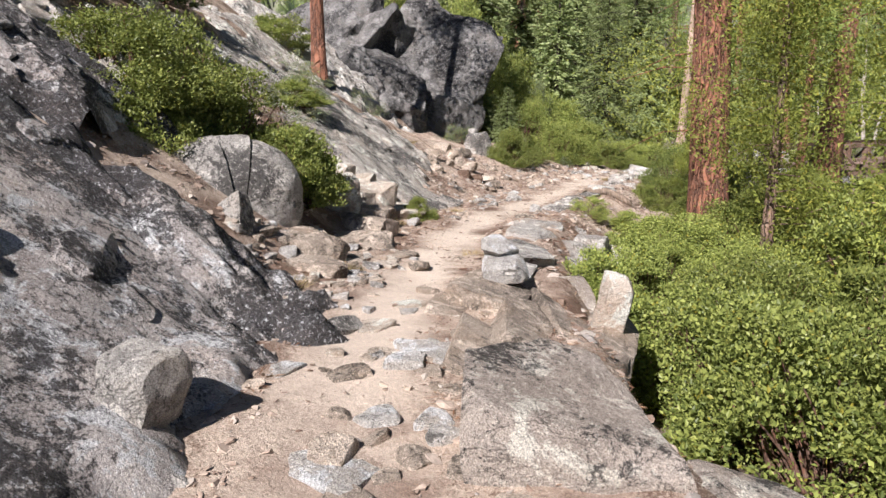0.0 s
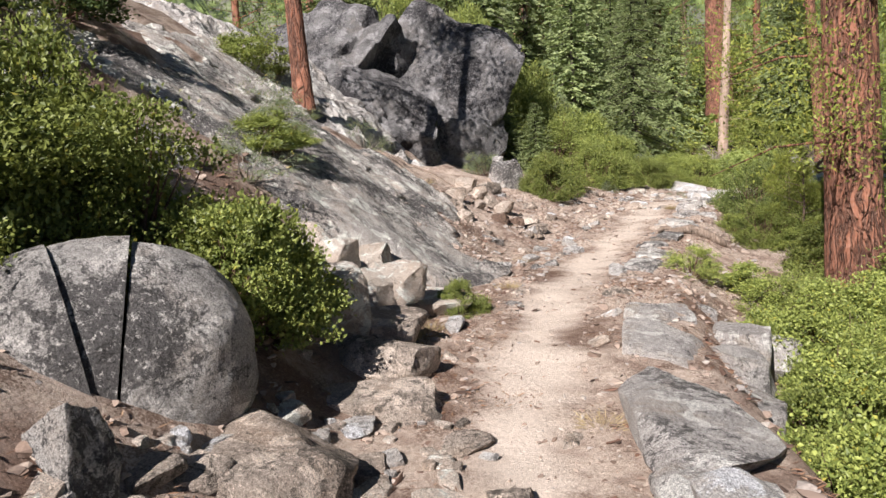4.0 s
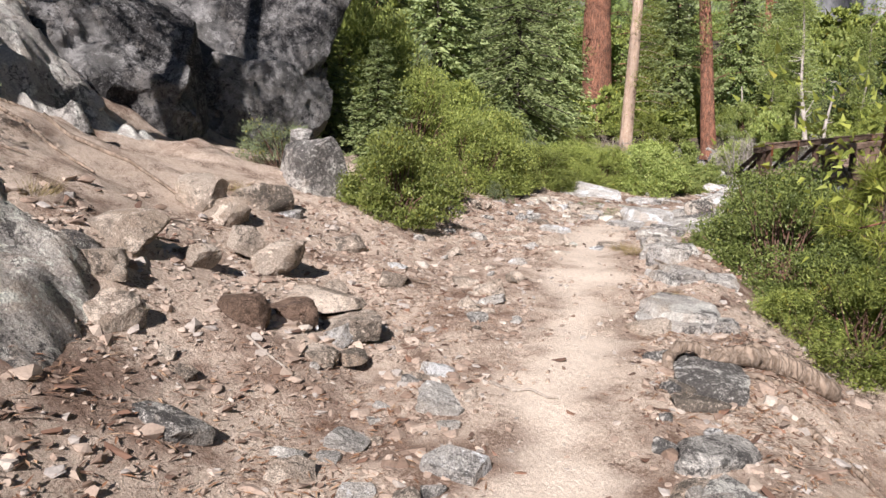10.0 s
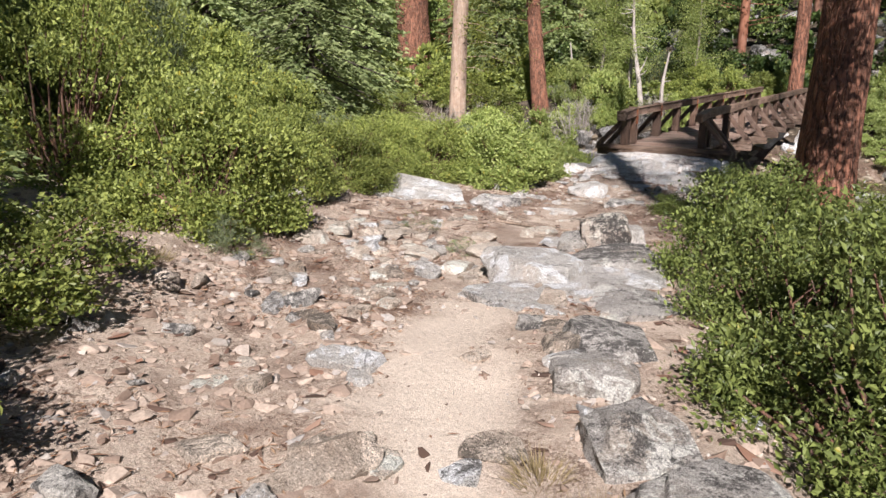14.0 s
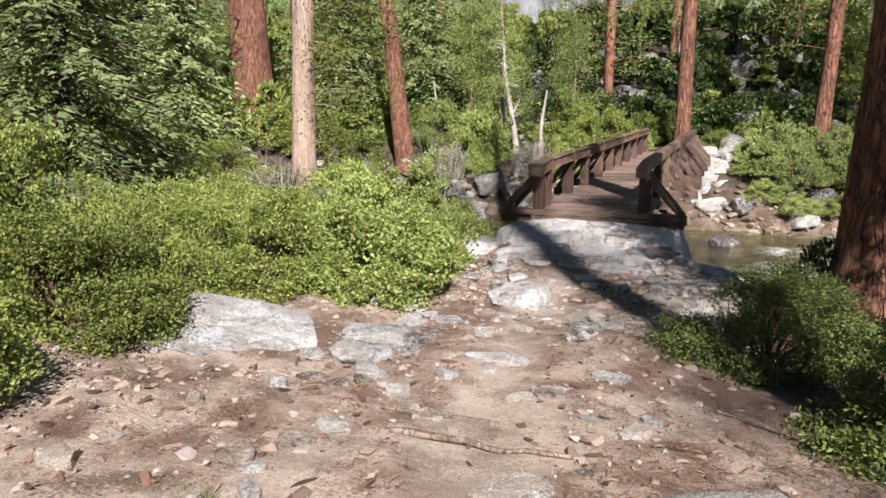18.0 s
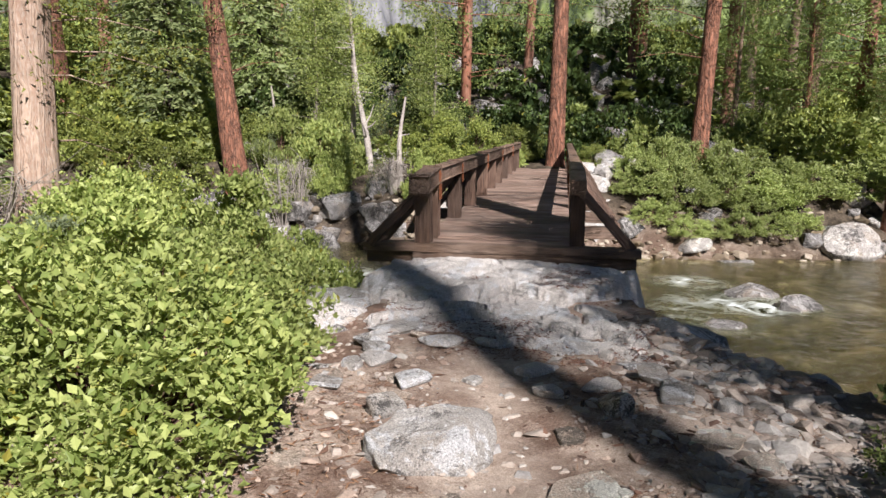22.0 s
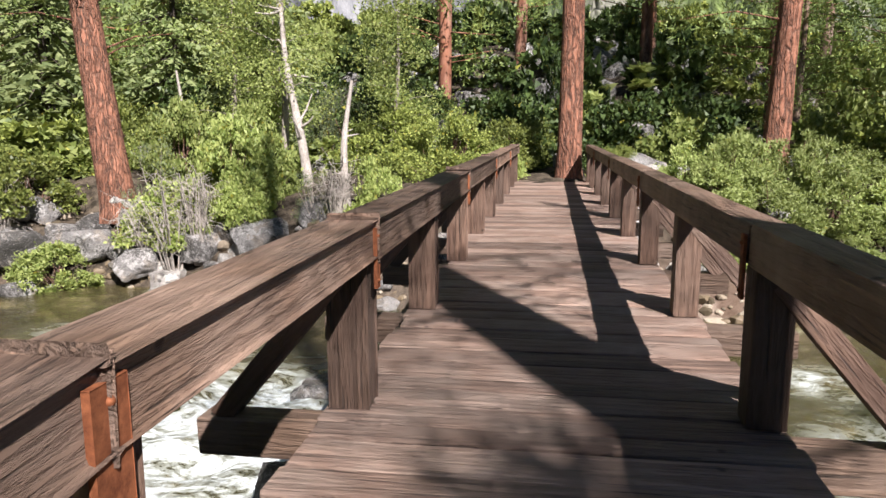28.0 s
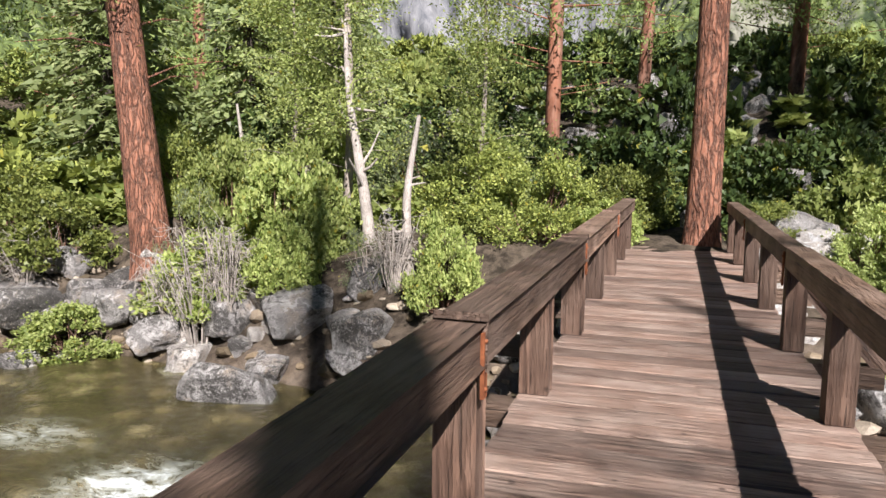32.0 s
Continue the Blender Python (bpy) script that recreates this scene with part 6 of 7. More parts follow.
# the rock that carries the near end of the bridge
boulders(((-1.5, -2.15, -1.02, 0.7, 0.64, 0.76, 30, 231),), "big smooth pale boulder beside the ledge", LEDGE_GRANITE, "bank boulders", jag=0.03, cuts=5, blocky=False, detail=5)
boulders(((-1.35, -1.95, -1, 0.55, 0.45, 0.67, 20, 113), (-1.15, -2.75, -1.03, 0.42, 0.36, 0.59, 60, 114), (-2.05, -1.3, -1.1, 0.8, 0.65, 0.7, 45, 116), (-1.8, 0.35, -1.4, 0.5, 0.62, 0.87, 20, 126),
          (-2.3, -0.3, -1.95, 0.6, 0.5, 0.75, 70, 127), (-1.2, -3.5, -0.91, 0.36, 0.3, 0.51, 10, 117), (1.95, -1.9, -0.97, 0.4, 0.34, 0.55, 20, 118),), "pale granite boulder on the near bank", PALE_GRANITE, "bank boulders", jag=0.06)
boulders(((2.3, -1.2, -1.35, 0.55, 0.45, 0.7, 60, 119), (2.05, -2.7, -0.91, 0.3, 0.26, 0.49, 30, 120), (2.5, -2.4, -1.2, 0.4, 0.3, 0.6, 70, 121), (2.15, -3.5, -0.87, 0.3, 0.25, 0.47, 0, 122), (2.8, -3.2, -1.1, 0.4, 0.34, 0.55, 50, 123),
          (2.9, -1.8, -1.75, 0.5, 0.45, 0.7, 15, 124), (3.4, -0.7, -2.25, 0.7, 0.6, 0.75, 35, 125),), "pale granite boulder on the near bank", PALE_GRANITE, "bank boulders", jag=0.06)
# far abutment and the far bank
boulders(((1.75, 17.2, -0.6, 0.7, 0.6, 0.6, 10, 131), (2.4, 17.9, -0.15, 0.6, 0.5, 0.45, 50, 132), (1.6, 18.3, -0.1, 0.5, 0.42, 0.4, 20, 133), (1.5, 16.4, -1.2, 0.7, 0.6, 0.6, 80, 134), (2.2, 16.4, -1.3, 0.6, 0.5, 0.5, 30, 135),
          (1.0, 15.8, -1.7, 0.7, 0.5, 0.5, 15, 136), (1.9, 15.4, -2.0, 0.6, 0.5, 0.5, 60, 137), (3.1, 18.7, 0.05, 0.55, 0.45, 0.36, 5, 138),), "pale rounded boulder of the far abutment", PALE_GRANITE, "abutment boulders", jag=0.05, cuts=5)
boulders(((2.6, 19.2, 0.15, 0.5, 0.4, 0.3, 70, 139), (2.9, 15.7, -2.0, 0.4, 0.3, 0.3, 0, 140), (-1.6, 17.2, -0.8, 0.7, 0.6, 0.6, 33, 141), (-1.2, 16.2, -1.4, 0.7, 0.55, 0.6, 10, 142), (0.1, 16.0, -1.6, 0.9, 0.6, 0.7, 50, 143),
          (0.0, 17.5, -1.1, 1.2, 0.8, 0.95, 5, 144),), "pale rounded boulder of the far abutment", PALE_GRANITE, "abutment boulders", jag=0.05, cuts=5)
boulders(((-7.7, 14.5, -2.47, 0.90, 0.58, 0.45, 10, 151), (-7.3, 16.3, -1.47, 0.82, 0.66, 0.61, 40, 152), (-5.7, 15.9, -1.72, 0.58, 0.51, 0.54, 15, 153), (-9, 16.4, -1.62, 0.62, 0.55, 0.43, 60, 154), (-6.1, 17.3, -0.92, 0.55, 0.47, 0.50, 20, 155),
          (-4.7, 15.5, -2.12, 0.47, 0.39, 0.29, 80, 156), (-10.6, 15.9, -2.02, 0.62, 0.47, 0.43, 30, 157), (-12.2, 16.6, -1.62, 0.70, 0.55, 0.43, 0, 158), (-14.2, 16, -1.72, 0.86, 0.70, 0.58, 50, 159),),
         "grey river boulder at the water's edge", RIVER_GRANITE, "river boulders", jag=0.06, cuts=5)
boulders(((-16.2, 16.3, -1.62, 0.94, 0.70, 0.58, 25, 160), (-18.4, 16.6, -1.52, 0.86, 0.70, 0.50, 70, 161), (-20.5, 16, -1.72, 0.78, 0.62, 0.50, 10, 162), (-3.5, 16.2, -1.72, 0.47, 0.39, 0.36, 55, 163), (-13, 14.6, -2.52, 0.47, 0.35, 0.29, 5, 164),
          (-9.6, 8.2, -2.77, 0.47, 0.35, 0.29, 35, 165), (12.3, 15.4, -2.40, 0.70, 0.50, 0.40, 60, 167), (5.4, 9.6, -2.75, 0.70, 0.50, 0.40, 0, 168),),
         "grey river boulder at the water's edge", RIVER_GRANITE, "river boulders", jag=0.06, cuts=5)
boulders(((6.3, 8.3, -2.70, 0.50, 0.40, 0.32, 40, 169), (4.3, 6.2, -2.75, 0.45, 0.36, 0.30, 10, 170), (-2.6, 6.2, -2.60, 0.70, 0.50, 0.45, 30, 171), (-3.2, 9.5, -2.72, 0.70, 0.55, 0.36, 75, 172), (-1.9, 11.8, -2.40, 0.80, 0.60, 0.60, 15, 173),
          (2.4, 11.5, -2.65, 0.50, 0.40, 0.30, 50, 174), (-6.3, 7.2, -2.87, 0.47, 0.31, 0.25, 0, 175),),
         "grey river boulder at the water's edge", RIVER_GRANITE, "river boulders", jag=0.06, cuts=5)
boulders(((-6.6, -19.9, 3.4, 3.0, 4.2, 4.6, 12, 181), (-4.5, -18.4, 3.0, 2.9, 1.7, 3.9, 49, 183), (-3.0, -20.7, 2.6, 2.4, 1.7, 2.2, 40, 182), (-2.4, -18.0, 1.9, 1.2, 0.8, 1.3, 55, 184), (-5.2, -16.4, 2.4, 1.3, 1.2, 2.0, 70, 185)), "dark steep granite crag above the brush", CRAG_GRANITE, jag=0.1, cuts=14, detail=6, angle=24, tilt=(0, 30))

def bank_rocks():
    """Smaller rocks tumbled along the far waterline."""
    rng = random.Random(27)
    shapes = [rock_mesh("rock", (1, 1, 1), 850 + k, (RIVER_GRANITE, GRANITE, RIVER_GRANITE)[k % 3], cuts=4, detail=3, jag=0.06) for k in range(8)]
    for k in range(90):
        x = rng.uniform(-18, -2.2) if k < 65 else rng.uniform(2.0, 13)
        y = float(far_bank(x)) + rng.gauss(0.9, 0.8)
        a = rng.uniform(0.14, 0.3) if rng.random() < 0.7 else rng.uniform(0.3, 0.5)
        z = float(land(x, y))
        if z < -2.9:
            continue
        ob = new("rock", rng.choice(shapes))
        ob.matrix_world = pose(x, y, z + a * 0.2, rng.uniform(-20, 20), rng.uniform(-20, 20), rng.uniform(0, 360)) @ Matrix.Diagonal((a * rng.uniform(1, 1.4), a, a * rng.uniform(0.6, 0.9), 1))
        tagged(ob, "grey rock tumbled on the stream's far bank", "rock", "bank rocks")


bank_rocks()

# ---- the dry stone edge of the trail ----
def build_edge():
    wall = thing("stone_edging", (10.0, -23.2, 0.4), "dry-laid grey granite edging along the drop", "stone wall")
    rng = random.Random(77)
    shapes = [rock_mesh("stone", (1, 1, 1), 200 + k, GRANITE if k % 4 else BOULDER_GRANITE, cuts=5, detail=3, jag=0.06) for k in range(12)]
    s = 7.4
    while s < 24.2:
        run = s + SHIFT
        x0, y0, z0 = (float(np.interp(run, ALONG, TRACK[:, k])) for k in range(3))
        tx, ty = (float(np.interp(run, ALONG, TANGENT[:, k])) for k in range(2))
        size = rng.uniform(0.15, 0.34)
        for row in range(4 if s < 15 else 3):
            d = 0.72 + 0.27 * row + rng.uniform(-0.1, 0.1)
            a, b, c = size * rng.uniform(0.85, 1.3), size * rng.uniform(0.6, 0.95), size * rng.uniform(0.5, 0.85)
            ob = new("stone", rng.choice(shapes))
            ob.parent = wall
            x, y = x0 + ty * d, y0 - tx * d
            ob.matrix_world = pose(x, y, z0 + 0.03 - 0.05 * row * row + rng.uniform(-0.04, 0.04), rng.uniform(-14, 14), rng.uniform(-14, 14), math.degrees(math.atan2(ty, tx)) + rng.uniform(-30, 30)) @ Matrix.Diagonal((a, b, c, 1))
        s += size * rng.uniform(1.15, 1.6)


build_edge()


# ---- flat stones on the ledge before the bridge ----
def build_paving():
    rng = random.Random(31)
    shapes = [rock_mesh("flat_stone", (1, 1, 1), 260 + k, LEDGE_GRANITE if k % 2 else PALE_GRANITE, cuts=4, detail=3, jag=0.03, flat_top=0.5) for k in range(8)]
    for k in range(26):
        x, y = rng.uniform(-1.0, 2.0), rng.uniform(-4.4, -2.2)
        a = rng.uniform(0.05, 0.15) * (1.5 if k % 6 == 0 else 1)
        ob = new("flat_stone", rng.choice(shapes))
        ob.matrix_world = pose(x, y, float(land(x, y)) + 0.0 + rng.uniform(0, 0.04), rng.uniform(-6, 6), rng.uniform(-6, 6), rng.uniform(0, 360)) @ Matrix.Diagonal((a * 1.25, a, rng.uniform(0.04, 0.08), 1))
        tagged(ob, "flat pale stone set in the dirt before the bridge", "stone", "flat stones")


build_paving()


# ---- loose stones, gravel and litter ----
def trail_point(s, d):
    run = np.asarray(s) + SHIFT
    tx, ty = np.interp(run, ALONG, TANGENT[:, 0]), np.interp(run, ALONG, TANGENT[:, 1])
    return np.interp(run, ALONG, TRACK[:, 0]) + ty * d, np.interp(run, ALONG, TRACK[:, 1]) - tx * d


def build_loose():
    rng = random.Random(9)
    shapes = [rock_mesh("stone", (1, 1, 1), 300 + k, (WARM_GRANITE, BOULDER_GRANITE, WARM_GRANITE, PALE_GRANITE)[k % 4], cuts=4, detail=3, jag=0.07) for k in range(14)]
    for k in range(290):
        s = rng.uniform(0.5, 38)
        if rng.random() < 0.5:
            s = rng.uniform(15, 29)
        d = rng.choice((rng.uniform(-3.8, -0.6), rng.uniform(-2.4, -0.6), rng.uniform(-1.5, -0.5), rng.uniform(0.45, 0.9)))
        if s < 9:
            d = rng.uniform(-0.75, 0.75)
        a = rng.uniform(0.045, 0.09) if rng.random() < 0.7 else rng.uniform(0.09, 0.17)
        x, y = (float(v) for v in trail_point(s, d))
        ob = new("stone", rng.choice(shapes))
        ob.matrix_world = pose(x, y, float(land(x, y)) + a * 0.05, rng.uniform(-25, 25), rng.uniform(-25, 25), rng.uniform(0, 360)) @ Matrix.Diagonal((a * rng.uniform(1, 1.6), a * rng.uniform(0.7, 1.0), a * rng.uniform(0.4, 0.75), 1))
        tagged(ob, "loose angular tan stone lying on the trail's dirt", "stone", "loose stones")


def build_gravel():
    rng = np.random.RandomState(4)
    shapes = [shard_arrays(700 + k, 8) for k in range(9)]
    m = Mat("broken tan gravel")
    col = m.ramp(m.island(), (0.0, (0.17, 0.115, 0.085)), (0.35, (0.31, 0.235, 0.185)), (0.7, (0.41, 0.325, 0.26)), (0.9, (0.31, 0.28, 0.255)), (1.0, (0.47, 0.405, 0.34)))
    col = m.shade(col, m.ramp(m.noise(60, 4), (0.3, 0.75), (0.7, 1.15)))
    broken = m.done(col, 0.92)
    n = 34000
    s = np.where(rng.rand(n) < 0.4, rng.uniform(12, 29, n), rng.uniform(-1, 39, n))
    d = np.where(rng.rand(n) < 0.62, rng.uniform(-3.6, -0.3, n), rng.uniform(-0.6, 1.2, n))
    x, y = trail_point(s, d)
    keep = rng.rand(n) < np.where(np.abs(d + 0.1) < 0.4, 0.2, 1.0) * (0.35 + 1.1 * np.clip(fractal(x * 0.9, y * 0.9, 0, 91, 3) + 0.5, 0, 1))
    x, y = x[keep], y[keep]
    n = len(x)
    size = 0.010 + 0.03 * rng.rand(n) ** 2.5
    v, f = strewn(shapes, np.stack([x, y, land(x, y) + size * 0.2], 1), size, rng)
    tagged(new("gravel", raw_mesh("gravel", v, f, broken)), "small tan and grey gravel strewn over the dirt", "gravel", kind="stuff")
    n = 8500
    s = np.where(rng.rand(n) < 0.5, rng.uniform(14, 29, n), rng.uniform(0, 38, n))
    d = np.where(rng.rand(n) < 0.7, rng.uniform(-4.2, -0.55, n), rng.uniform(0.42, 2.4, n))
    x, y = trail_point(s, d)
    keep = rng.rand(n) < 0.25 + 1.2 * np.clip(fractal(x * 0.7, y * 0.7, 0, 95, 3) + 0.4, 0, 1)
    x, y = x[keep], y[keep]
    n = len(x)
    size = 0.03 + 0.06 * rng.rand(n) ** 2.2
    shapes = [shard_arrays(740 + k, 15) for k in range(9)]
    v, f = strewn(shapes, np.stack([x, y, land(x, y) - size * 0.05], 1), size, rng, 0.5)
    tagged(new("rock_fragments", raw_mesh("rock_fragments", v, f, broken)), "angular rock fragments scattered beside the trail", "rocks", kind="stuff")


def build_litter():
    rng = np.random.RandomState(6)
    n = 64000
    s, d = rng.uniform(-1, 40, n), rng.uniform(-3.6, 2.4, n)
    x, y = trail_point(s, d)
    patch = fractal(x * 0.8, y * 0.8, 0, 31, 3) + 0.25 * (rng.rand(n) - 0.5) + np.where(np.abs(d) < 0.4, -0.35, 0)
    keep = patch > 0.02
    x, y = x[keep], y[keep]
    n = len(x)
    a = rng.uniform(0, 6.28, n)
    way = np.stack([np.cos(a), np.sin(a), rng.uniform(-0.1, 0.15, n)], 1)
    long_ = rng.uniform(0.03, 0.10, n)
    v, f = leaves(np.stack([x, y, land(x, y) + 0.012], 1), way, long_, rng.uniform(0.006, 0.016, n), rng, 0.9)
    m = Mat("dry needle litter")
    col = m.ramp(m.island(), (0.0, (0.07, 0.04, 0.028)), (0.5, (0.22, 0.11, 0.06)), (1.0, (0.36, 0.24, 0.15)))
    tagged(new("needle_litter", raw_mesh("needle_litter", v, f, m.done(col, 0.85))), "dry brown needles and leaf scraps on the ground", "litter", kind="stuff")


def build_bridge_rubble():
    """Broken pale rock on the ground before the bridge."""
    rng = np.random.RandomState(51)
    n = 2300
    x, y = rng.uniform(-1.6, 2.9, n), rng.uniform(-6.5, -1.9, n)
    x = np.where(rng.rand(n) < 0.6, np.interp(y, [-6, -4, -2], [2.4, 2.2, 1.9]) + rng.normal(size=n) * 0.4, x)
    size = (0.018 + 0.075 * rng.rand(n) ** 3) * np.where(x > 1.6, 1.5, 1.0)
    v, f = strewn([shard_arrays(770 + k, 14) for k in range(8)], np.stack([x, y, land(x, y) - size * 0.08], 1), size, rng, 0.45)
    m = Mat("pale broken stone")
    col = m.ramp(m.island(), (0.0, (0.24, 0.19, 0.155)), (0.4, (0.37, 0.315, 0.265)), (0.8, (0.48, 0.44, 0.39)), (1.0, (0.30, 0.285, 0.27)))
    col = m.shade(col, m.ramp(m.noise(50, 5), (0.3, 0.75), (0.7, 1.15)))
    tagged(new("rock_rubble", raw_mesh("rock_rubble", v, f, m.done(col, 0.9))), "pale angular rubble on the ground before the bridge", "rocks", kind="stuff")


def build_bedded():
    """Broad stones bedded flush in the dirt of the first stretch."""
    rng = random.Random(15)
    shapes = [rock_mesh("bedded_stone", (1, 1, 1), 820 + k, (PALE_GRANITE, SANDY_GRANITE, WARM_GRANITE)[k % 3], cuts=4, detail=3, jag=0.05, flat_top=0.5) for k in range(9)]
    for k in range(280):
        s, d = (rng.uniform(0.8, 6.5), rng.uniform(-0.55, 0.9)) if k < 44 else (rng.uniform(23, 36), rng.uniform(-2.0, 1.6)) if k < 150 else (rng.uniform(5.9, 9.6), rng.uniform(-1.9, -0.45))
        a = rng.uniform(0.05, 0.13) if rng.random() < 0.8 else rng.uniform(0.13, 0.24)
        if k >= 150:
            a *= 0.65
        x, y = (float(v) for v in trail_point(s, d))
        ob = new("bedded_stone", rng.choice(shapes))
        ob.matrix_world = pose(x, y, float(land(x, y)) - 0.01, rng.uniform(-8, 8), rng.uniform(-8, 8), rng.uniform(0, 360)) @ Matrix.Diagonal((a * rng.uniform(1, 1.5), a, rng.uniform(0.05, 0.1), 1))
        tagged(ob, "flat pale stone bedded in the trail's dirt", "stone", "bedded stones")


def build_bark_bits():
    """Dark scraps of bark, cones and broken twigs on the dirt."""
    rng = np.random.RandomState(71)
    n = 4200
    s, d = rng.uniform(8, 37, n), rng.uniform(-3.8, 1.8, n)
    keep = rng.rand(n) < np.where(np.abs(d + 0.1) < 0.4, 0.15, 1.0)
    x, y = trail_point(s[keep], d[keep])
    size = 0.015 + 0.05 * rng.rand(len(x)) ** 2.5
    shapes = [(v * np.array([1.7, 0.6, 0.7]), f) for v, f in (shard_arrays(860 + k, 9) for k in range(6))]
    v, f = strewn(shapes, np.stack([x, y, land(x, y) + size * 0.12], 1), size, rng, 0.4)
    m = Mat("dark bark scraps")
    col = m.ramp(m.island(), (0.0, (0.05, 0.033, 0.025)), (0.5, (0.12, 0.07, 0.05)), (0.85, (0.22, 0.12, 0.08)), (1.0, (0.26, 0.21, 0.17)))
    tagged(new("bark_scraps", raw_mesh("bark_scraps", v, f, m.done(col, 0.9))), "dark scraps of bark and broken twigs on the dirt", "litter", kind="stuff")


def build_ledge_litter():
    """Red-brown needles drifted into the hollows of the ledge."""
    rng = np.random.RandomState(88)
    n = 9000
    x, y = rng.uniform(-1.3, 1.8, n), rng.uniform(-3.2, -0.5, n)
    keep = fractal(x * 1.1, y * 1.6, 0, 89, 4) + 0.12 * (rng.rand(n) - 0.5) - 0.22 * (y + 2.0) > 0.08
    x, y = x[keep], y[keep]
    n = len(x)
    a = rng.uniform(0, 6.28, n)
    way = np.stack([np.cos(a), np.sin(a), rng.uniform(-0.05, 0.1, n)], 1)
    z = np.maximum(ledge_height(x, y), land(x, y))
    v, f = leaves(np.stack([x, y, z + 0.008], 1), way, rng.uniform(0.03, 0.09, n), rng.uniform(0.008, 0.02, n), rng, 0.9, True)
    m = Mat("red needle litter")
    col = m.ramp(m.island(), (0.0, (0.08, 0.04, 0.03)), (0.5, (0.22, 0.105, 0.07)), (1.0, (0.34, 0.20, 0.14)))
    tagged(new("ledge_litter", raw_mesh("ledge_litter", v, f, m.done(col, 0.85))), "red-brown needles drifted on the rock ledge", "litter", kind="stuff")


build_loose()
build_ledge_litter()
build_bark_bits()
build_bedded()
build_bridge_rubble()
build_gravel()
build_litter()


# ---- dry tufts, twigs ----
def tuft(x, y, r, h, seed, label="dry tan grass tuft"):
    rng = np.random.RandomState(seed)
    n = 240
    a, rr = rng.uniform(0, 6.28, n), r * rng.uniform(0, 1, n) ** 0.7
    at = np.stack([np.cos(a) * rr * 0.5, np.sin(a) * rr * 0.5, np.full(n, -0.02)], 1)
    way = np.stack([np.cos(a) * rr * 1.6, np.sin(a) * rr * 1.6, np.full(n, h)], 1) + rng.normal(size=(n, 3)) * 0.07
    v, f = leaves(at, way, 0.6 * h * rng.uniform(0.5, 1.2, n), np.full(n, 0.0035), rng, 0.1, True)
    ob = new("grass_tuft", raw_mesh("grass_tuft", v, f, DRY))
    ob.location = (x, y, float(land(x, y)))
    tagged(ob, label, "grass", "dry tufts")


for n, (x, y, r, h) in enumerate(((13.9, -29.35, 0.25, 0.26), (13.35, -27.3, 0.28, 0.18), (10.75, -27.2, 0.3, 0.28), (10.4, -26.9, 0.25, 0.25), (8.0, -24.4, 0.3, 0.22), (7.3, -23.3, 0.25, 0.2), (3.9, -23.1, 0.3, 0.3),
                                  (14.5, -30.2, 0.3, 0.3), (6.15, -18.2, 0.22, 0.25), (4.75, -16.6, 0.25, 0.28), (4.35, -16.3, 0.2, 0.24), (1.3, -17.2, 0.25, 0.3), (0.6, -15.5, 0.22, 0.26), (9.2, -25.0, 0.25, 0.2), (1.9, -20.6, 0.3, 0.3))):
    tuft(x, y, r, h, n)


def fallen_stick(x, y, turn, long_, thick, seed, label="weathered grey stick lying on the ground"):
    rng = np.random.RandomState(seed)
    u = np.linspace(-0.5, 0.5, 7)
    px_, py_ = x + math.cos(turn) * u * long_ + rng.normal(size=7) * 0.02, y + math.sin(turn) * u * long_ + rng.normal(size=7) * 0.02
    pts = np.stack([px_, py_, land(px_, py_) + thick * 0.7], 1)
    tagged(new("stick", raw_mesh("stick", *tube_arrays(pts, np.linspace(thick, thick * 0.5, 7), 7, 0.12, seed), LOG_WOOD if thick >= 0.016 else TWIG, True)), label, "stick", "sticks")


for n, (x, y, a, l, t) in enumerate(((8.0, -24.1, -0.4, 0.7, 0.012), (0.95, -9.6, 0.1, 1.3, 0.03), (0.6, -9.15, 0.15, 0.9, 0.02), (2.9, -8.4, -0.5, 1.1, 0.016), (0.35, -1.7, 2.0, 0.5, 0.022), (1.15, -2.1, 1.9, 0.45, 0.02),
                                     (1.7, -3.2, 2.3, 0.6, 0.018), (-0.9, -8.9, 0.1, 0.6, 0.012), (6.6, -20.9, 0.4, 0.5, 0.012), (4.4, -19.9, 1.2, 0.6, 0.02), (5.6, -22.2, 0.2, 0.5, 0.012), (8.3, -19.9, -0.3, 0.7, 0.03), (3.6, -24.2, 0.9, 1.6, 0.03), (1.9, -21.9, 0.7, 1.4, 0.03), (0.1, -23.6, 0.9, 2.2, 0.035), (1.1, -23.0, 1.1, 1.9, 0.03), (0.9, -24.4, 0.8, 2.4, 0.04), (0.9, -23.5, 1.3, 1.6, 0.025), (1.9, -22.6, 0.5, 1.5, 0.025), (0.2, -22.4, 1.0, 1.7, 0.03), (2.6, -23.4, 1.2, 1.2, 0.02))):
    fallen_stick(x, y, a, l, t, n)


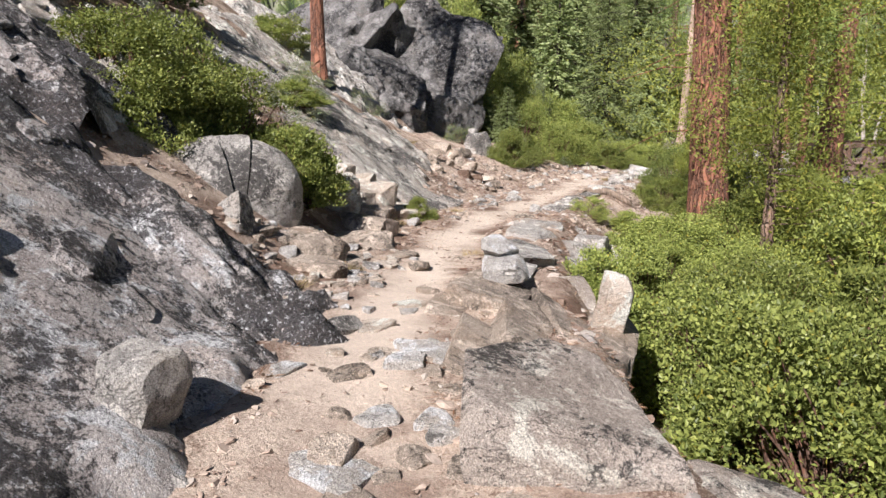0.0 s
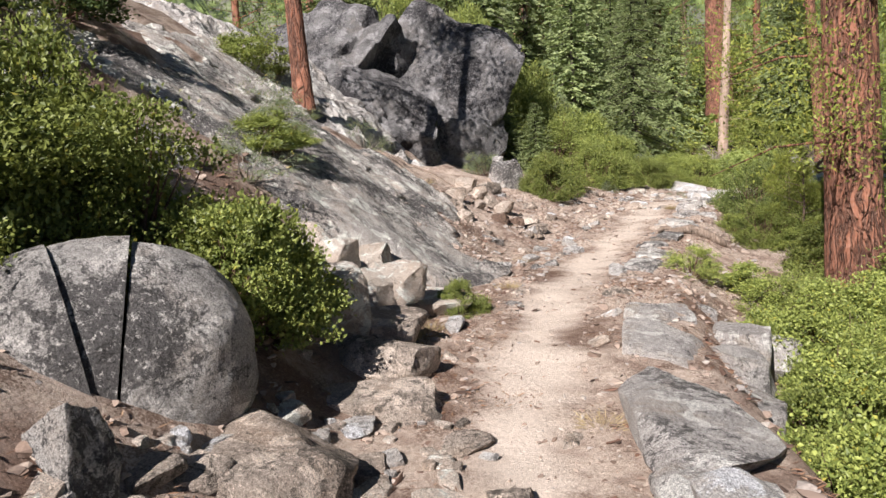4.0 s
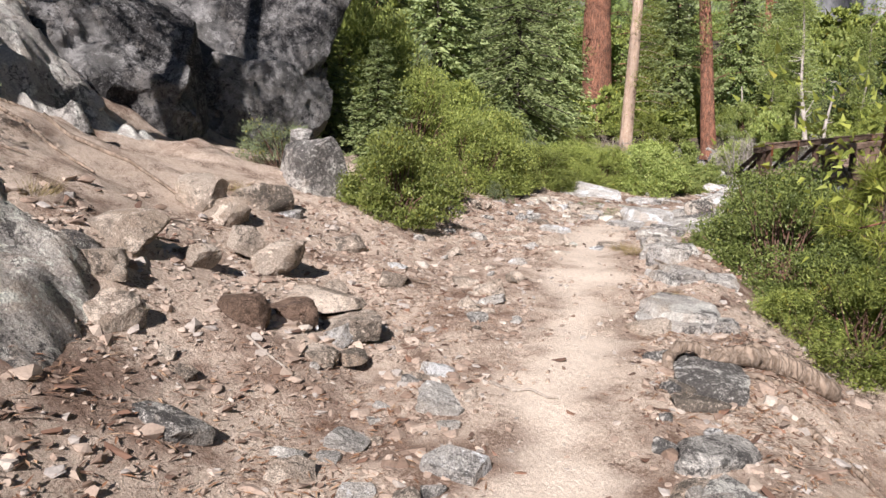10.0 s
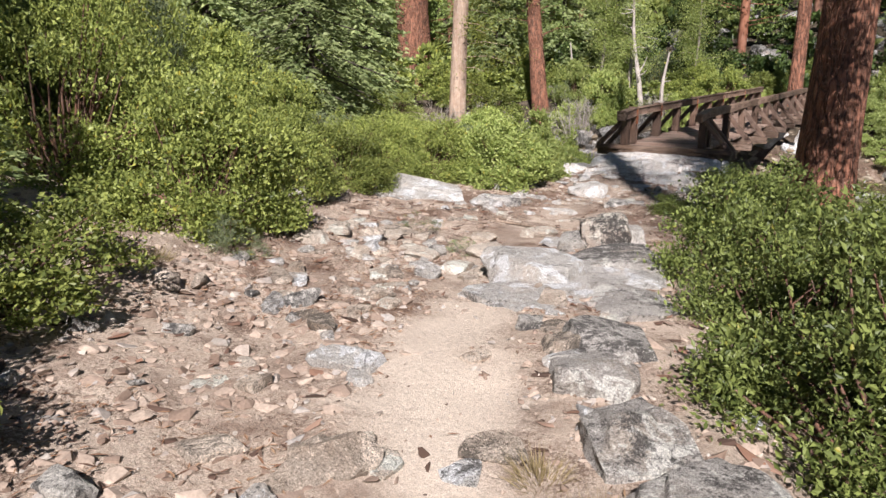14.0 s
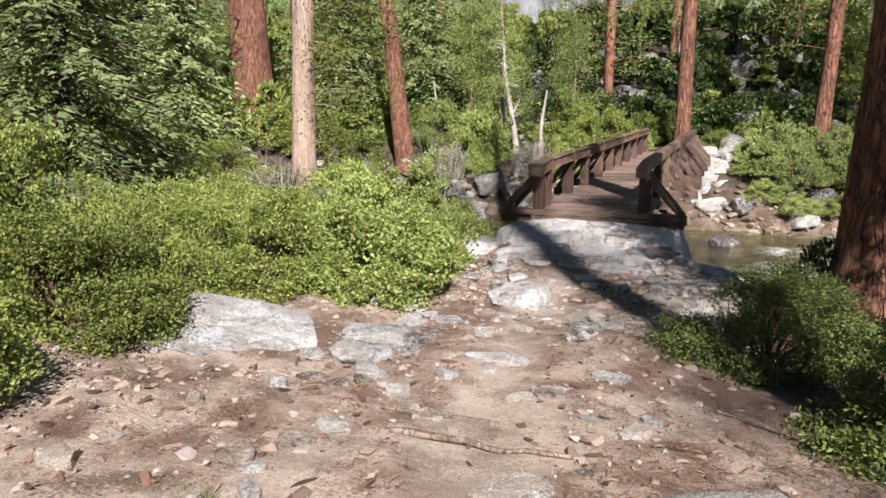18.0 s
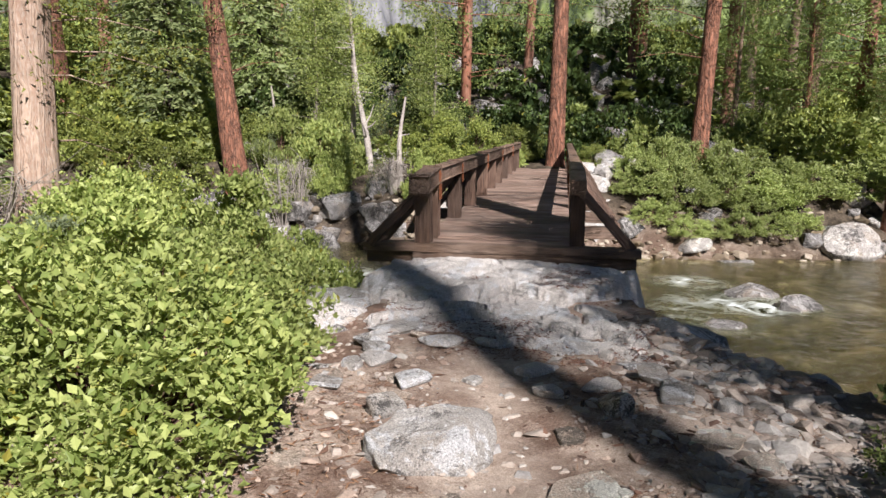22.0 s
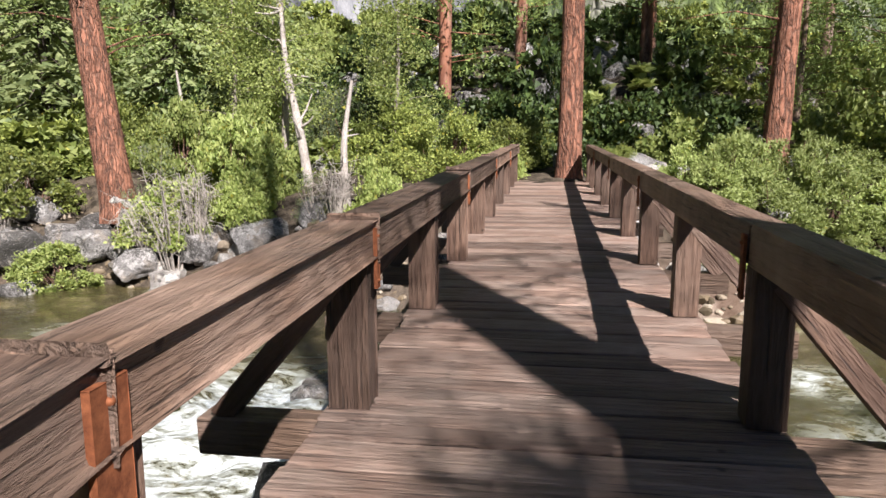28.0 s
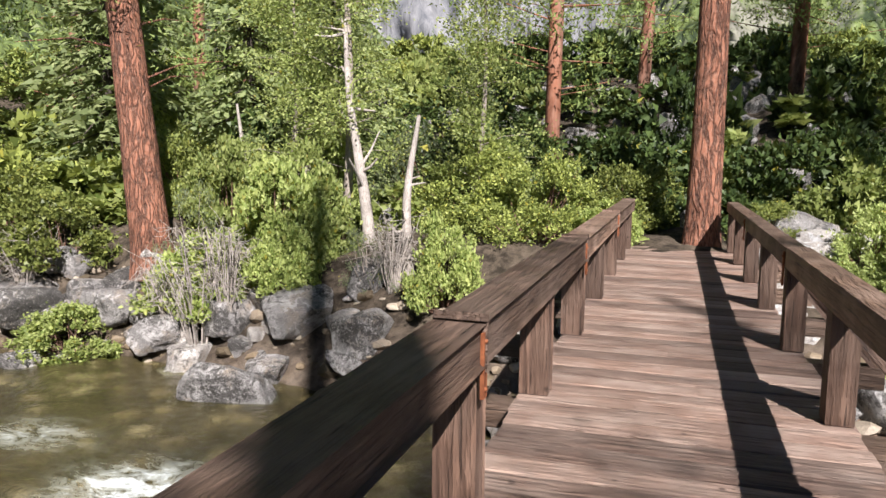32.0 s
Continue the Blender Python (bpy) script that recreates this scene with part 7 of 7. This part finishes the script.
def gnarled_log():
    """A weathered root end: a thick tapering limb with a curled, knotted head."""
    ob = thing("driftwood_log", (7.4, -19.5, float(land(7.4, -19.5))), "weathered grey-brown gnarled log lying below the edging", "log")

    def limb(name, line, radii, seed):
        pts = []
        for (x, y, up), r in zip(line, radii):
            pts.append((x - 7.4, y + 19.5, float(land(x, y)) - ob.location.z + up + r * 0.6))
        child(name, raw_mesh(name, *tube_arrays(pts, [r * 0.82 for r in radii], 14, 0.025, seed), LOG_WOOD, True), ob)

    limb("trunk", ((7.2, -19.62, 0.02), (7.33, -19.52, 0.03), (7.48, -19.36, 0.02), (7.66, -19.15, 0.0), (7.82, -18.98, 0.0), (7.9, -18.9, 0.0), (7.93, -18.87, 0.03)), (0.055, 0.085, 0.115, 0.12, 0.105, 0.085, 0.02), 5)
    limb("root", ((7.28, -19.56, 0.04), (7.16, -19.6, 0.1), (7.06, -19.66, 0.08), (7.04, -19.76, 0.03), (7.08, -19.84, 0.0), (7.13, -19.86, 0.0)), (0.05, 0.055, 0.065, 0.06, 0.05, 0.015), 8)
    limb("branch", ((7.42, -19.62, 0.0), (7.6, -19.52, 0.0), (7.82, -19.4, 0.0), (8.1, -19.3, 0.0)), (0.028, 0.03, 0.024, 0.012), 9)


gnarled_log()


# ---- dead trees and the stump on the far bank ----
def snag(x, y, height, r, lean, seed, label, branches=9):
    rng = np.random.RandomState(seed)
    z = float(land(x, y))
    ob = thing("dead_tree", (x, y, z), label, "dead tree")
    u = np.linspace(0, 1, 9)
    pts = np.stack([lean[0] * u * height + 0.08 * np.sin(u * 5 + seed), lean[1] * u * height + 0.06 * np.cos(u * 4 + seed), u * height - 0.2], 1)
    child("trunk", raw_mesh("trunk", *tube_arrays(pts, r * (1 - 0.72 * u), 9, 0.08, seed), BLEACHED, True), ob)
    for k in range(branches):
        h = rng.uniform(0.25, 0.98)
        p = np.array([np.interp(h, u, pts[:, j]) for j in range(3)])
        a, l = rng.uniform(0, 6.28), height * rng.uniform(0.1, 0.24)
        q = p + np.array([math.cos(a) * l * 0.6, math.sin(a) * l * 0.6, l * rng.uniform(-0.2, 0.8)])
        child("branch", raw_mesh("branch", *tube_arrays([p, (p + q) / 2 + rng.normal(size=3) * 0.05, q], [r * 0.3, r * 0.2, r * 0.08], 5, 0.1, k), BLEACHED, True), ob)


snag(-6.9, 18.9, 5.4, 0.16, (-0.15, 0.12), 1, "pale dead tree trunk with broken limbs among the shrubs", 12)
snag(-5.35, 17.4, 3.5, 0.14, (0.05, 0.02), 2, "short pale leaning dead snag", 5)


def dead_tangle(x, y, height, reach, seed, wood=None):
    """A heap of bare bleached twigs."""
    rng = np.random.RandomState(seed)
    ob = thing("dead_bush", (x, y, float(land(x, y))), "tangle of bare bleached grey twigs by the red pine", "dead bush", "dead bushes")
    main, fine = [], []
    for k in range(26):
        a, l = rng.uniform(0, 6.28), height * rng.uniform(0.5, 1.05)
        out = np.array([math.cos(a), math.sin(a), 0]) * reach * rng.uniform(0.2, 1.0)
        pts = [np.array([0, 0, -0.1]) + out * 0.15, out * 0.45 + np.array([0, 0, l * 0.55]), out * 0.85 + np.array([0, 0, l * 0.95]), out * 1.25 + np.array([0, 0, l * rng.uniform(0.6, 1.05)])]
        main.append(tube_arrays(pts, [0.022, 0.015, 0.01, 0.005], 5, 0.1, k))
        for _ in range(9):
            u = rng.uniform(0.8, 3.0)
            p = pts[int(u)] + (pts[min(int(u) + 1, 3)] - pts[int(u)]) * (u % 1)
            q = p + rng.normal(size=3) * np.array([0.3, 0.3, 0.25])
            fine.append(tube_arrays([p, (p + q) / 2 + rng.normal(size=3) * 0.05, q], [0.006, 0.005, 0.003], 4, 0.1, k))
    child("branchwork", raw_mesh("branchwork", *joined(main), wood or TWIG, True), ob)
    child("twigwork", raw_mesh("twigwork", *joined(fine), wood or TWIG, True), ob)


for n, (x, y, h, r) in enumerate(((-9.45, 16.0, 2.9, 1.0), (-8.9, 16.2, 2.3, 0.8), (-10.2, 16.2, 2.0, 0.8), (-5.5, 17.0, 1.4, 0.6), (-14.8, 16.6, 1.6, 0.7), (-5.4, -2.2, 1.2, 0.7), (6.9, -13.2, 0.9, 0.6))):
    dead_tangle(x, y, h, r, 900 + n, BLEACHED if y > 10 else None)
snag(-12.0, 21.5, 3.6, 0.12, (0, 0), 5, "short broken pale snag", 2)
snag(-14.5, 15.0, 2.4, 0.04, (-0.1, 0.0), 6, "thin bleached dead sapling by the boulders", 8)


def stump(x, y):
    bm = bmesh.new()
    bmesh.ops.create_cone(bm, segments=22, radius1=0.62, radius2=0.5, depth=1.7, cap_ends=True)
    bmesh.ops.subdivide_edges(bm, edges=[e for e in bm.edges if abs(e.verts[0].co.z - e.verts[1].co.z) > 0.5], cuts=5)
    for v in bm.verts:
        v.co.xy *= 1 + 0.10 * math.sin(7 * math.atan2(v.co.y, v.co.x)) + 0.1 * noise.noise(v.co * 2)
        v.co.z += 0.12 * noise.noise(v.co * 3) if v.co.z > 0.5 else 0
    ob = part("stump", bm, TWIG, None, "broad bleached grey tree stump", 40)
    ob.location = (x, y, float(land(x, y)) + 0.7)
    tagged(ob, category="stump")


stump(-9.7, 21.0)


# ---- the brush and rocks of the hillside beyond ----
def build_far_brush():
    rng = np.random.RandomState(21)
    sets = {"dark": [], "leaf": [], "bright": []}
    rocks = []
    bases = {k: [shrub_arrays(k, n, 0.1)[0] for n in range(2)] for k in sets}
    close = {k: [shrub_arrays(k, n, 0.65)[0] for n in range(2)] for k in sets}
    for _ in range(430):
        x, y = rng.uniform(-60, 34), rng.uniform(21, 70)
        if x > 7 and y < 46 and rng.rand() < 0.5:
            continue
        # mid-hill brush mostly takes the shade-toned leaf, the rest the lighter ones
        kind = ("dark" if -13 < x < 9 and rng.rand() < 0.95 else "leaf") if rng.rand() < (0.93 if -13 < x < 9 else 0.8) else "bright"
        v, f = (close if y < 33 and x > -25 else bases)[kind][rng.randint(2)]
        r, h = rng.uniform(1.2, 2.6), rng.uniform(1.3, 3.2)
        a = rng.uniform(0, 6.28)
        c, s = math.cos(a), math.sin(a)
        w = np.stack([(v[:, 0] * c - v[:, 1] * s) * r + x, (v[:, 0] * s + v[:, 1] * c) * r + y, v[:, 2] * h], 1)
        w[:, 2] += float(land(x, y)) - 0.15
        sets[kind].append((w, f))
    for _ in range(60):
        x, y = rng.uniform(-45, -14), rng.uniform(-14, 22)
        if y - near_bank(x) > -1 and y < far_bank(x) + 3:
            continue
        v, f = bases["leaf"][rng.randint(2)]
        r, h = rng.uniform(1.3, 2.4), rng.uniform(1.3, 2.8)
        w = v * np.array([r, r, h]) + np.array([x, y, float(land(x, y)) - 0.15])
        sets["leaf"].append((w, f))
    for _ in range(110):
        x, y = rng.uniform(9, 46), rng.uniform(-34, -6)
        if float(trail_place([x], [y])[1][0]) < 6 or y > near_bank(x) - 1.5:
            continue
        v, f = bases["leaf"][rng.randint(2)]
        r, h = rng.uniform(1.2, 2.2), rng.uniform(0.9, 1.9)
        sets["leaf"].append((v * np.array([r, r, h]) + np.array([x, y, float(land(x, y)) - 0.15]), f))
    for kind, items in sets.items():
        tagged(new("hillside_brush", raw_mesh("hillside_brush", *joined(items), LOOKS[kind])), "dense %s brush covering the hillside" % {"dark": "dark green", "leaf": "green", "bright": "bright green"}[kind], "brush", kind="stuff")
    # talus takes the darker granite, which carries the hillside's shade in its colour
    shapes = [rock_mesh("talus", (1, 1, 1), 400 + k, RIVER_GRANITE, detail=2, cuts=8) for k in range(3)]
    items = []
    for me in shapes:
        v = np.array([p.co for p in me.vertices])
        f = np.array([list(p.vertices) for p in me.polygons])
        for _ in range(110):
            x, y = rng.uniform(-22, 14), rng.uniform(20, 50)
            s = rng.uniform(0.2, 0.75)
            items.append((v * s * rng.uniform(0.7, 1.3, 3) + np.array([x, y, float(land(x, y)) + s * 0.2]), f))
    tagged(new("talus", raw_mesh("talus", *joined(items), RIVER_GRANITE)), "grey rocks scattered over the shaded hillside", "rocks", kind="stuff")


build_far_brush()


# ---- cobbles of the stream bed and its banks ----
def build_cobbles():
    rng = np.random.RandomState(33)
    shapes = []
    for k in range(6):
        v, f = shard_arrays(800 + k, 26)
        shapes.append((v, f))
    n = 5200
    x = rng.uniform(-16, 15, n)
    y = np.where(rng.rand(n) < 0.78, rng.uniform(0, 15, n), far_bank(x) + rng.normal(size=n) * 0.9 + 0.8)
    z = land(x, y)
    keep = (y > near_bank(x) + 0.5) & (z < -0.9)
    x, y, z = x[keep], y[keep], z[keep]
    size = 0.05 + 0.22 * rng.rand(len(x)) ** 3
    v, f = strewn(shapes, np.stack([x, y, z + size * 0.1], 1), size, rng, 0.6)
    m = Mat("stream cobbles")
    col = m.ramp(m.island(), (0.0, (0.08, 0.063, 0.04)), (0.4, (0.20, 0.15, 0.095)), (0.75, (0.30, 0.25, 0.19)), (1.0, (0.40, 0.34, 0.26)))
    col = m.shade(col, m.ramp(m.noise(30, 5), (0.3, 0.7), (0.7, 1.2)))
    tagged(new("cobbles", raw_mesh("cobbles", v, f, m.done(col, 0.6))), "tan and grey cobbles on the stream bed and bank", "cobbles", kind="stuff")


build_cobbles()
